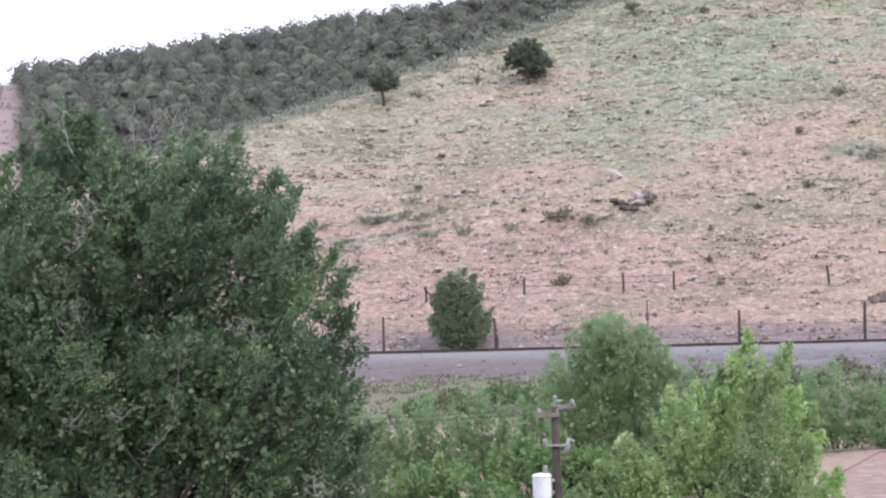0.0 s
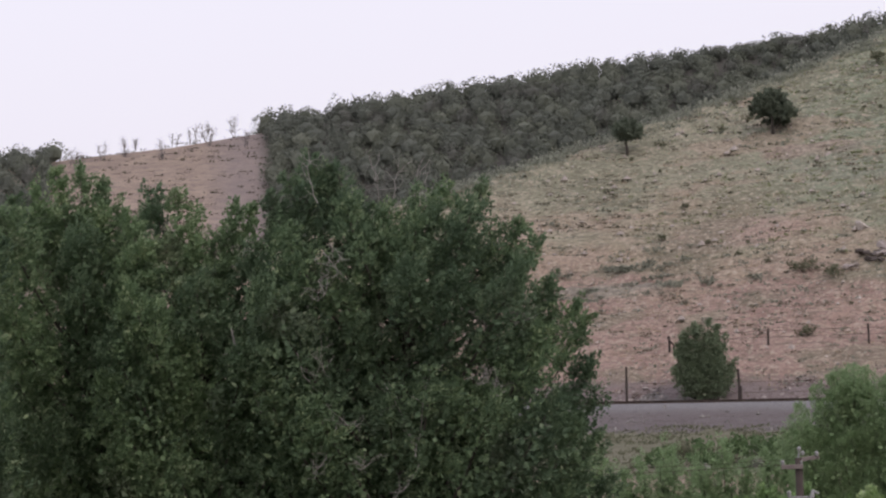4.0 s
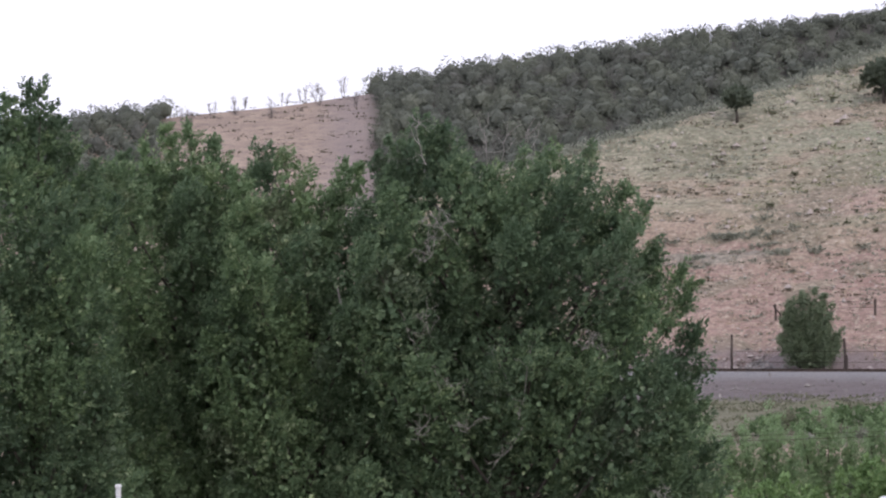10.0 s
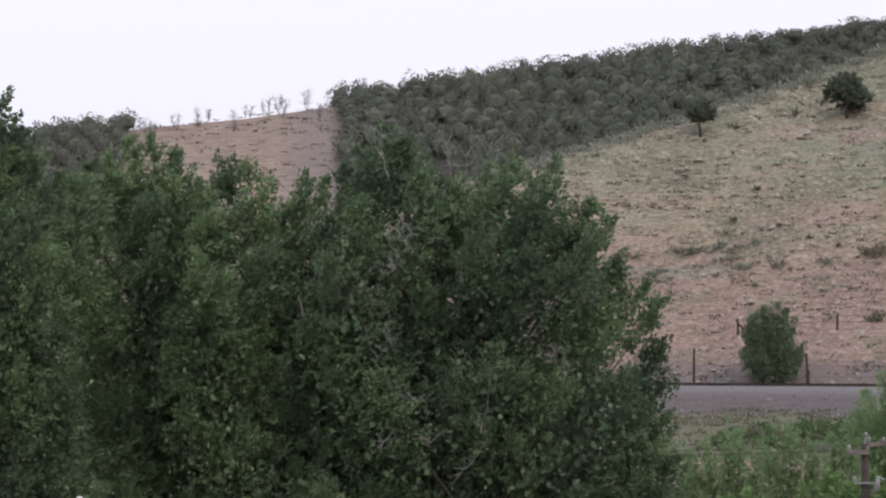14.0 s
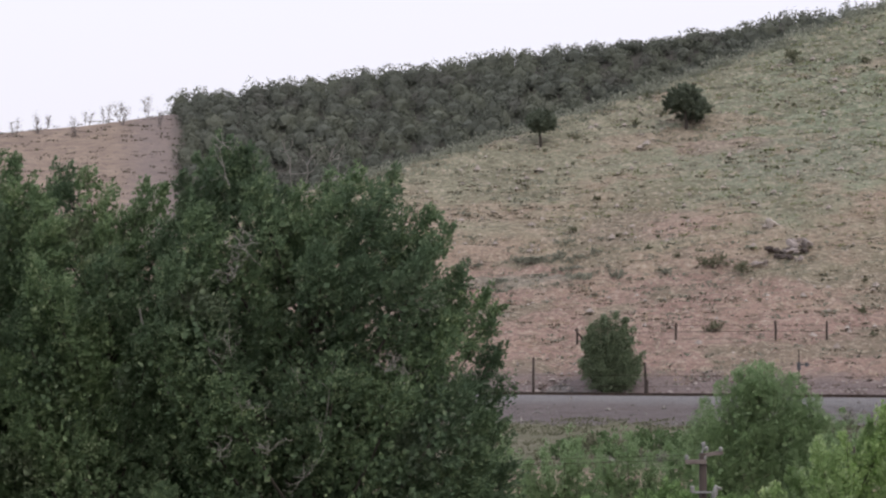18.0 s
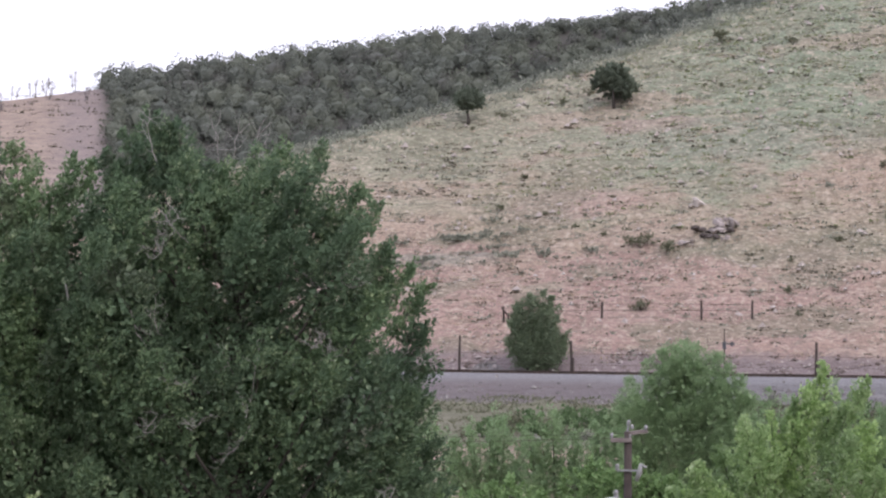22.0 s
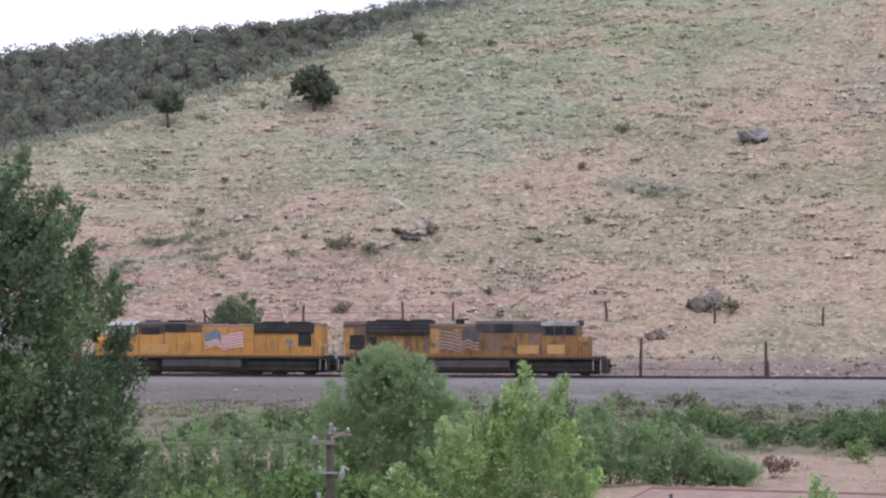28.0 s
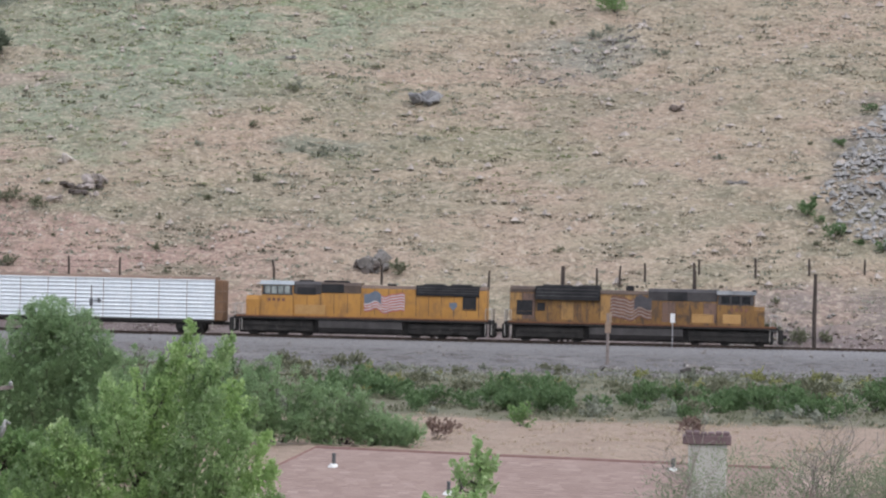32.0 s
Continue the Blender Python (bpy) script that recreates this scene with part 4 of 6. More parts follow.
def hillside_things():
    sage = "low grey-green sagebrush on the dry slope"
    olive = "low dark olive shrub on the dry slope"
    bush(-75.8, 313.5, 2.8, 1.6, LEAF_OLIVE, olive, 1)
    bush(-72.4, 312.2, 2.2, 1.3, LEAF_OLIVE, olive, 2)
    bush(-79.4, 368.5, 2.0, 1.6, LEAF_OLIVE, olive, 3)
    bush(-72.5, 299.9, 1.5, 1.0, LEAF_OLIVE, olive, 4)
    bush(-35.2, 300.8, 1.9, 1.4, LEAF_OLIVE, olive, 5)
    bush(-51.7, 341.9, 1.4, 0.9, LEAF_OLIVE, olive, 6)
    bush(-18.7, 367.4, 4.6, 2.2, LEAF_GREEN, "bright green round shrub high on the slope", 7)
    bush(-89.1, 312.2, 4.0, 0.7, LEAF_SAGE, sage, 8)
    p = plan(-79.3, 287.6)
    z = zat(p.x, p.y)
    bough_tree("lineside_bush", p.x, p.y, dome(2.8, z + 7.9, z + 2.8, 12, np.random.default_rng(9), 0.95) + dome(3.0, z + 5.2, z + 1.8, 10, np.random.default_rng(8), 0.95), "bushy green shrub behind the rails", "bush", LEAF_LINESIDE, 0.14,
               leaf=0.22, aspect=0.5, tuft=0.34, per=24, seed=9, shrub=True, wind=(0.1, 0, 0.35), core=0.8, sway=0.5, reach=0.7)
    ledge = "rocks of the broken ledge"
    # the slabs' dark colour paints the shadow under the ledge's pale top
    for i, (s, q, w, h) in enumerate(((-70.2, 317.0, 2.2, 0.9), (-68.7, 316.8, 2.8, 0.8), (-67.4, 317.2, 1.6, 0.6), (-69.4, 315.3, 2.2, 0.8))):
        boulder(s, q, w, h, DARK_ROCK, "low slab of a broken rock ledge, coloured dark as its shadow", 14 + i, "rock_outcrop", ledge, blocks=4)
    for i, (s, q, w, h, up) in enumerate(((-68.5, 317.3, 2.2, 1.3, 0.4), (-67.3, 317.6, 1.9, 1.2, 0.3), (-68.9, 316.0, 2.6, 0.7, 0.35), (-67.3, 314.6, 1.2, 0.8, 0.1), (-71.6, 314.2, 2.2, 0.8, 0.0))):
        boulder(s, q, w, h, TOE_ROCK, "pale block lying on a dark rock ledge", 2 + i, "boulder", ledge, up, blocks=4)
    boulder(-71.9, 322.3, 2.5, 1.5, PALE_ROCK, "pale lichened boulder on the slope", 3, lift=0.15, blocks=4)
    boulder(-38.3, 301.5, 2.6, 1.7, DARK_ROCK, "dark cracked rock under a grey boulder", 9, blocks=7)
    boulder(-37.7, 302.0, 3.3, 2.3, ROCK, "large grey boulder with dark cracks above the fence", 4)
    boulder(-37.1, 341.7, 4.2, 1.8, BLUE_ROCK, "flat grey rock outcrop on the slope", 5, "rock_outcrop")
    boulder(-10.7, 339.5, 1.6, 0.9, RUST_ROCK, "brown rock on the slope", 6)
    boulder(-3.7, 320.7, 1.8, 0.7, ROCK, "low grey rock in the grass", 7)
    for i, (s, q, w, h, m) in enumerate(((-53.6, 350.9, 1.6, 0.6, ROCK), (-23.4, 347.9, 1.8, 0.8, ROCK), (-21.4, 339.2, 1.1, 0.5, RUST_ROCK), (-32.8, 332.2, 1.0, 0.5, PALE_ROCK), (-16.7, 361.5, 1.9, 0.7, ROCK), (-15.9, 363.2, 1.5, 0.6, PALE_ROCK))):
        boulder(s, q, w, h, m, "small rock outcrop in the dry grass", 20 + i, "rock_outcrop", blocks=4)
    for i, (s, q, w, h) in enumerate(((2.2, 288.6, 2.0, 1.3), (4.6, 288.8, 1.4, 1.1), (-6.3, 292.5, 2.6, 1.3), (-8.3, 288.9, 1.9, 1.8), (-5.4, 288.9, 1.5, 1.3), (-0.8, 290.8, 2.3, 0.9), (-2.4, 293.0, 2.0, 1.2))):
        bush(s, q, w, h, LEAF_OLIVE, "dark shrub among rubble behind the rails", 30 + i)
    bush(-3.9, 292.6, 3.3, 2.7, LEAF_LINESIDE, "rounded grey-green shrub among rubble behind the rails", 40, dense=1.4)
    boulder(-6.6, 266.0, 2.4, 1.0, ROCK, "grey rocks tipped on the ballast bank", 31)
    boulder(-5.6, 263.0, 1.8, 0.8, ROCK, "grey rocks tipped on the ballast bank", 32)
    boulder(-13.5, 266.0, 1.5, 0.7, ROCK, "dark rock tipped on the ballast bank", 33)
    boulder(-41.6, 295.4, 2.2, 1.3, RUST_ROCK, "weathered rock at the foot of the slope", 8)


hillside_things()



# ---- ground cover ----
def scatter(name, spots, mat, label, category, leaf, per, flat, seed, aspect=0.55):
    """Many small tufts in one object; spots are (s, q, width)."""
    rng = np.random.default_rng(seed)
    spots = np.asarray(spots)
    n = len(spots)
    x, y = DX * spots[:, 0] + NX * spots[:, 1], DY * spots[:, 0] + NY * spots[:, 1]
    z = ground_height(x, y)
    own = np.repeat(np.arange(n), per)
    m = len(own)
    w = spots[own, 2]
    d = unit(rng.normal(size=(m, 3)))
    d[:, 2] = np.abs(d[:, 2])
    across = rng.normal(size=m) * w * 0.45
    c = np.stack([x, y, z], 1)[own] + d * np.stack([w * 0.5, w * 0.5, w * flat], 1) * rng.uniform(0.3, 1.0, m)[:, None] + np.stack([DX * across, DY * across, 0 * across], 1)
    sh = Shape()
    sh.leaves(c, d + np.array([0, 0, 0.5]) + 0.4 * rng.normal(size=(m, 3)), leaf * (0.5 + 0.7 * w / w.mean()), aspect, rng, face=d + np.array([0, 0, 0.9]) + 0.4 * rng.normal(size=(m, 3)))
    return tagged(sh.made(name, mat), label, category, kind="stuff")


def drifts(s, q, scale, seed):
    """Patchy density, 0 to 1, drawn from a smooth field."""
    out = np.empty(len(s))
    for i in range(len(s)):
        out[i] = 0.5 + 0.8 * noise.noise(Vector((s[i] * scale * 0.55 + seed, q[i] * scale, seed * 1.7))) + 0.35 * noise.noise(Vector((s[i] * scale * 3, q[i] * scale * 3, seed)))
    return np.clip(out, 0, 1)


def pick(n, box, seed, scale, low, high, power=1.0, invert=False, up=0.0):
    rng = np.random.default_rng(seed)
    s, q = rng.uniform(box[0], box[1], n), rng.uniform(box[2], box[3], n)
    keep = q < brow(s) + 4
    s, q = s[keep], q[keep]
    f = drifts(s, q, scale, seed * 0.31)
    if invert:
        f = 1 - f
    f = f + up * (q - 320) / 50
    ok = rng.random(len(s)) < np.clip(f, 0.03, 1) ** power
    w = rng.uniform(low, high, ok.sum()) * rng.choice([0.7, 1.0, 1.0, 1.4], ok.sum())
    return np.stack([s[ok], q[ok], w], 1)


def hill_cover():
    box = (-135, 20, 289, 395)
    scatter("sagebrush_cover", pick(14000, box, 1, 0.05, 0.3, 0.8, 1.4, up=0.3), LEAF_SAGE, "low grey-green sagebrush scattered over the dry hillside", "sagebrush", 0.2, 9, 0.3, 1)
    scatter("dark_scrub_cover", pick(9000, box, 2, 0.07, 0.25, 0.7, 1.9), LEAF_TUFT, "small dark tufts of scrub on the hillside", "scrub", 0.19, 10, 0.2, 2)
    scatter("dry_grass_cover", pick(11000, box, 3, 0.06, 0.25, 0.6, 0.8, True), LEAF_DRY, "dry straw-coloured grass tufts on the hillside", "grass", 0.20, 8, 0.35, 3, 0.3)
    scatter("green_herb_cover", pick(9000, (-125, -20, 318, 392), 4, 0.045, 0.3, 0.7, 2.0), LEAF_HERB, "yellow-green herbs in drifts on the upper slope", "herbs", 0.18, 8, 0.25, 4)
    # the crest: larger sage standing against the wood behind
    rng = np.random.default_rng(5)
    s = rng.uniform(-128, -62, 620)
    spots = np.stack([s, brow(s) + rng.normal(size=620) * 2.4 - 1.2, rng.uniform(0.8, 2.3, 620)], 1)
    scatter("crest_sagebrush", spots, LEAF_CREST, "pale sagebrush along the brow of the hill", "sagebrush", 0.26, 26, 0.6, 6)
    # field and bank
    scatter("field_grass", pick(6000, (-75, 25, 140, 200), 7, 0.06, 0.2, 0.45, 1.2), LEAF_DRY, "dry grass tufts on the field below the bank", "grass", 0.17, 8, 0.35, 7, 0.3)
    scatter("bank_scrub", pick(4600, (-80, 25, 196, 266), 8, 0.08, 0.3, 0.9, 0.8), LEAF_OLIVE, "rough olive scrub at the foot of the bank", "scrub", 0.18, 14, 0.45, 8)
    scatter("bank_sage", pick(2600, (-62, 25, 214, 266), 9, 0.09, 0.3, 0.9, 1.0), LEAF_SAGE, "grey sage at the foot of the ballast bank", "sagebrush", 0.18, 14, 0.45, 9)
    scatter("ridge_brush", np.stack([rng.uniform(-285, -212, 700), rng.uniform(497, 575, 700), rng.uniform(0.4, 1.9, 700) ** 1.2], 1), LEAF_TUFT, "sparse brown brush on the burnt ridge slope", "scrub", 0.34, 10, 0.16, 10)


LEAF_TUFT = foliage("brown_green_tufts", (0.085, 0.078, 0.06), (0.12, 0.112, 0.085), (0.175, 0.16, 0.125), 0.1, 0.9)
LEAF_HERB = foliage("yellow_green_herbs", (0.155, 0.19, 0.095), (0.21, 0.245, 0.125), (0.27, 0.295, 0.165), 0.15, 0.9)
LEAF_CREST = foliage("pale_sage_leaves", (0.215, 0.235, 0.185), (0.27, 0.29, 0.235), (0.33, 0.345, 0.285), 0.2, 0.9)
hill_cover()


def stones(name, spots, mat, label, seed, lift=-0.02):
    """Loose angular stones in one object; spots are (s, q, size)."""
    rng = np.random.default_rng(seed)
    sh = Shape()
    octa = np.array([(1, 0, 0), (0, 1, 0), (-1, 0, 0), (0, -1, 0), (0, 0, 1), (0, 0, -0.5)], float)
    fc = [(0, 1, 4), (1, 2, 4), (2, 3, 4), (3, 0, 4), (1, 0, 5), (2, 1, 5), (3, 2, 5), (0, 3, 5)]
    for s, q, w in spots:
        x, y = DX * s + NX * q, DY * s + NY * q
        a = rng.uniform(0, 6.28)
        r = np.array(((math.cos(a), -math.sin(a), 0), (math.sin(a), math.cos(a), 0), (0, 0, 1)))
        v = (octa * rng.uniform(0.6, 1.25, (6, 1)) * np.array([1.0, 0.75, rng.uniform(0.45, 0.9)])) @ r.T * w * 0.5
        sh.add(v + np.array([x, y, zat(x, y) + lift * w]), fc)
    return tagged(sh.made(name, mat), label, "stones", kind="stuff")


def loose_rock():
    rng = np.random.default_rng(90)
    n = 1500
    toe = np.stack([rng.uniform(-100, 18, n), 286.6 + rng.gamma(2.0, 1.2, n), rng.gamma(3, 0.10, n) + 0.08], 1)
    stones("toe_rubble", toe, TOE_ROCK, "pale broken stone along the foot of the slope behind the rails", 91)
    n = 1500
    toe = np.stack([rng.uniform(-100, 18, n), 286.6 + rng.gamma(2.0, 1.5, n), rng.gamma(3, 0.11, n) + 0.08], 1)
    stones("toe_rubble_dark", toe, RUST_ROCK, "dark broken stone along the foot of the slope", 92)
    n = 420
    spill = np.stack([rng.uniform(-9.5, 6, n), 286.8 + rng.gamma(2.0, 1.6, n), rng.gamma(3, 0.1, n) + 0.1], 1)
    stones("rubble_spill", spill, ROCK, "grey rubble spilt behind the rails", 98)
    n = 260
    heap = np.stack([rng.normal(-83.4, 1.4, n), rng.normal(287.8, 0.8, n), rng.uniform(0.3, 0.9, n)], 1)
    stones("rubble_heap", heap, ROCK, "heap of grey broken rock beside the post", 93)
    s, q = rng.uniform(2, 24, 4200), rng.uniform(305, 345, 4200)
    wob = np.array([1.8 * noise.noise(Vector((a * 0.3, b * 0.3, 2))) for a, b in zip(s, q)])
    edge = np.interp(q, [305, 309, 313, 319, 328, 340, 345], [11.5, 8, 5.4, 4.2, 6.5, 11, 13]) + wob
    ok = s > edge
    stones("scree", np.stack([s[ok], q[ok], rng.gamma(4, 0.13, ok.sum()) + 0.15], 1), SCREE, "grey scree of broken rock on the slope", 94, 0.15)
    n = 240
    f = rng.random(n)
    band = np.stack([-25 + 10.5 * f + rng.normal(size=n) * 1.6, 347 + 16 * f + rng.normal(size=n) * 1.3, rng.gamma(3, 0.12, n) + 0.12], 1)
    stones("stone_band", band, ROCK, "band of grey stones and sage high on the slope", 99)
    pale = pick(5200, (-125, 18, 290, 390), 95, 0.06, 0.16, 0.45, 1.0)
    stones("hill_stones", pale, PALE_ROCK, "pale stones scattered over the hillside", 96)
    # hummocks: a pale stone, with a dark tuft below it as its shaded underside
    lumps = pick(1500, (-115, 12, 296, 385), 89, 0.05, 0.5, 1.0, 0.8)
    stones("hummock_stones", lumps, HUMMOCK, "pale half-buried stones on the hillside", 88)
    scatter("hummock_tufts", lumps - np.array([0.0, 0.7, -0.25]), LEAF_TUFT, "dark tufts standing in for the shade below half-buried stones", "scrub", 0.2, 12, 0.16, 87)
    n = 2600
    near = np.stack([rng.uniform(-105, 20, n), 256 + rng.gamma(2.8, 3.6, n), rng.gamma(3, 0.085, n) + 0.08], 1)
    near = near[near[:, 1] < 279.5]
    stones("bank_stones", near, ROCK, "grey stones rolled to the foot of the ballast bank", 97)


HUMMOCK = surface("dusty_pale_rock", (0.3, 0.262, 0.235), (0.44, 0.395, 0.355), 0.9, 0.95, fine=6, bump=0.05)
SCREE = surface("grey_scree_rock", (0.18, 0.177, 0.172), (0.38, 0.372, 0.36), 0.5, 0.95, fine=5, bump=0.03)
loose_rock()


def shrub_groups():
    """Shrubs that can be told apart: a few built, then copied along the bank and over the hill."""
    rng = np.random.default_rng(100)
    protos = [bush(-40 + 3 * i, 232, w, h, m, l, 110 + i, name="shrub", group=g, category="shrub", leaf=lf * 1.15, dense=0.65) for i, (w, h, m, l, g, lf) in enumerate((
        (2.6, 1.9, LEAF_BANK, "bright green leafy shrub at the foot of the bank", "green shrubs below the bank", 0.2),
        (2.0, 1.4, LEAF_BANK, "bright green leafy shrub at the foot of the bank", "green shrubs below the bank", 0.2),
        (1.8, 1.3, LEAF_OLIVE, "dark olive shrub at the foot of the bank", "olive shrubs below the bank", 0.17),
        (1.6, 1.1, LEAF_SAGE, "grey sage shrub at the foot of the bank", "sage shrubs below the bank", 0.16),
        (1.3, 1.0, LEAF_YELLOW, "yellow-flowered shrub on the ballast bank", "yellow shrubs on the bank", 0.15)))]
    def put(o, s, q):
        p = plan(s, q)
        k = rng.uniform(0.4, 1.05)
        return copy_thing(o, pose(p.x, p.y, zat(p.x, p.y) - 0.05, 0, 0, rng.uniform(0, 360)) @ Matrix.Diagonal((k, k, k * rng.uniform(0.7, 1.1), 1)))
    for i in range(118):
        put(protos[i % 2], rng.uniform(-60, 14) - 10 * rng.random() ** 2, rng.normal(214, 7))
    for i in range(70):
        put(protos[2], rng.uniform(-62, 18), rng.uniform(203, 266))
    for i in range(64):
        put(protos[3], rng.uniform(-62, 18), rng.uniform(198, 263) if i % 2 else rng.uniform(197, 207))
    for i in range(52):
        put(protos[4], rng.uniform(-58, 16), rng.normal(246, 10))
    hill = [bush(-60 + 4 * i, 310 + 5 * i, w, h, LEAF_OLIVE, "small dark shrub on the open slope", 120 + i, name="hill_shrub", group="shrubs on the slope", category="shrub", leaf=0.14) for i, (w, h) in enumerate(((1.1, 0.6), (0.8, 0.45), (1.4, 0.5)))]
    for i in range(45):
        s, q = rng.uniform(-112, 14), rng.uniform(293, 385)
        if q < brow(s) - 2:
            put(hill[i % 3], s, q)
    for i, (s, q) in enumerate(((-57.3, 357.8), (-54.9, 346.3), (-59, 341.2), (-67.8, 341.6), (-71.8, 338.5), (-47.2, 361.7), (-42, 356.7), (-43.5, 350.2), (-54.7, 332.8), (-49, 335.1), (-27.3, 352), (2, 363.3), (3.4, 329.9),
                                (-96.6, 359.3), (-94.7, 360.7), (-94.4, 352.6), (-105.4, 340.4), (-100.7, 349), (-92.9, 332.2), (-90.4, 327.3), (-88.2, 322.4), (-82, 325.8), (-93.3, 324.1), (-84, 318.9), (-80.5, 316.7), (-78.3, 317.5))):
        put(hill[(0, 2)[i % 2]], s, q)
    low = [bush(-51.7 + 6.3 * i, 343.0 - 15 * i, w, h, LEAF_SAGE, "low spreading grey-green sage on the slope", 124 + i, name="sage_shrub", group="sage shrubs on the slope", category="shrub", leaf=0.15) for i, (w, h) in enumerate(((1.8, 0.7), (2.6, 0.55)))]
    for i, (s, q) in enumerate(((-59.3, 327.3), (-46.4, 326.8), (-39.4, 329.6), (-36.1, 332.2), (-30.3, 361.7), (-13, 354.6), (-6, 326.6), (-30.8, 321), (-19.3, 362.3), (-47.6, 329), (-48.5, 327.4), (-17.4, 358.7), (-20.5, 360.4), (-22.5, 358.6))):
        put(low[i % 2], s, q)
    # green shrubs round the scree
    # grey-green sage on the slope above the rails
    for i in range(26):
        put(low[i % 2], rng.normal(-92, 5), rng.normal(313, 2.6))
    for s, q in ((3.6, 317), (4.2, 312.5), (3.0, 314), (5.6, 309.5), (6.2, 330), (9.5, 339), (8, 308), (10.5, 307)):
        put(protos[1], s, q)


shrub_groups()

# ---- utility pole ----
CERAMIC = surface("pale_glazed_ceramic", (0.22, 0.22, 0.215), (0.32, 0.32, 0.315), 3, 0.3, fine=30, bump=0.001, spec=0.5)
CANPAINT = surface("white_transformer_paint", (0.66, 0.68, 0.70), (0.78, 0.79, 0.80), 2.0, 0.45, fine=20, bump=0.002)
GALV = surface("galvanised_steel", (0.30, 0.30, 0.31), (0.42, 0.42, 0.43), 3, 0.5, 0.7, fine=30, bump=0.001)


def lathe(sh, profile, at=(0, 0, 0), sides=12):
    """A turned shape from (radius, height) pairs."""
    v, f = [], []
    for r, z in profile:
        v += [(at[0] + r * math.cos(2 * math.pi * j / sides), at[1] + r * math.sin(2 * math.pi * j / sides), at[2] + z) for j in range(sides)]
    for i in range(len(profile) - 1):
        for j in range(sides):
            f.append((i * sides + j, i * sides + (j + 1) % sides, (i + 1) * sides + (j + 1) % sides, (i + 1) * sides + j))
    f += [tuple(range(sides - 1, -1, -1)), tuple(range((len(profile) - 1) * sides, len(profile) * sides))]
    return sh.add(v, f)


def utility_pole():
    x, y = 8.03, 99.68
    z0 = zat(x, y)
    pole = thing("utility_pole", pose(x, y, z0, 0, 0, -4), "weathered wooden utility pole carrying a white transformer", "utility pole")
    H = 7.55 - z0
    Shape().tube([(0, 0, -0.4), (0, 0, H * 0.5), (0, 0, H)], [0.17, 0.145, 0.115], 12).made("pole_shaft", POSTWOOD, pole, smooth=True)
    arm = Shape().box(-0.55, 0.12, -0.17, -0.06, H - 0.34, H - 0.2, 0.012).made("crossarm", POLEWOOD, pole, "sagging grey wooden crossarm")
    arm2 = Shape().box(-0.12, 0.62, -0.06, 0.06, -0.13, 0.0, 0.012, pose(0, 0, H, 0, -8, 0)).made("crossarm", POLEWOOD, pole, "tilted grey wooden crossarm")
    pin = [(0.05, 0), (0.07, 0.03), (0.04, 0.05), (0.075, 0.08), (0.05, 0.11), (0.03, 0.15)]
    for px, pz, par in ((-0.5, H - 0.2, arm), (0.05, H - 0.2, arm), (0.12, H + 0.07, arm2), (0.55, H + 0.05, arm2)):
        lathe(Shape(), pin, (px, -0.05, pz), 10).made("insulator", CERAMIC, par, smooth=True)
    Shape().tube([(-0.02, -0.02, H), (0.02, 0, H + 0.22)], [0.03, 0.025], 8).made("pole_top_pin", GALV, pole)
    lathe(Shape(), pin, (0.02, 0, H + 0.2), 10).made("insulator", CERAMIC, pole, smooth=True)
    # cut-out fuse and arrester on a bracket
    zb = 6.35 - z0
    br = Shape().box(-0.34, 0.34, -0.22, -0.15, zb - 0.03, zb + 0.03, 0.005).made("bracket", GALV, pole)
    lathe(Shape(), [(0.05, 0), (0.08, 0.03), (0.05, 0.06), (0.08, 0.09), (0.05, 0.12), (0.08, 0.15), (0.04, 0.2)], (-0.33, -0.2, zb), 10).made("arrester", CERAMIC, br, smooth=True)
    Shape().tube([(0.26, -0.22, zb - 0.32), (0.36, -0.24, zb - 0.05), (0.40, -0.26, zb + 0.22)], [0.06, 0.09, 0.05], 9).made("fuse_cutout", CERAMIC, br, smooth=True)
    Shape().tube([(0.40, -0.26, zb + 0.16), (0.58, -0.28, zb + 0.1)], [0.05, 0.04], 8).made("fuse_arm", CERAMIC, br, smooth=True)
    # transformer can
    zc = 4.72 - z0
    can = lathe(Shape(), [(0.27, 0), (0.29, 0.04), (0.29, 0.66), (0.31, 0.67), (0.31, 0.71), (0.24, 0.76), (0.1, 0.78)], (-0.47, -0.1, zc), 20).made("transformer", CANPAINT, pole, "white painted steel transformer can", smooth=False)
    for bz in (0.12, 0.5):
        Shape().box(-0.2, -0.08, -0.14, -0.04, zc + bz, zc + bz + 0.1, 0.01).made("hanger", GALV, can)
    lathe(Shape(), [(0.07, 0), (0.09, 0.04), (0.06, 0.08), (0.09, 0.12), (0.06, 0.16), (0.09, 0.2), (0.04, 0.26)], (-0.36, -0.12, zc + 0.76), 10).made("bushing", CERAMIC, can, smooth=True)
    Shape().tube([(-0.66, -0.1, zc + 0.2), (-0.78, -0.1, zc - 0.1), (-0.78, -0.1, zc - 1.2)], 0.05, 6).made("cable", STEEL, pole)
    for dz, tx, ty, tz in ((7.35, -45, 112, 7.2), (7.5, -45, 112, 7.45)):
        a, b = Vector((x, y, dz)), Vector((tx, ty, tz))
        pts = [a.lerp(b, t / 14) - Vector((0, 0, 0.55 * 4 * (t / 14) * (1 - t / 14))) for t in range(15)]
        ob = Shape().tube(pts, 0.006, 4).made("power_line", STEEL)
        tagged(ob, "thin sagging overhead wire from the pole", "wire", "overhead wires")


utility_pole()


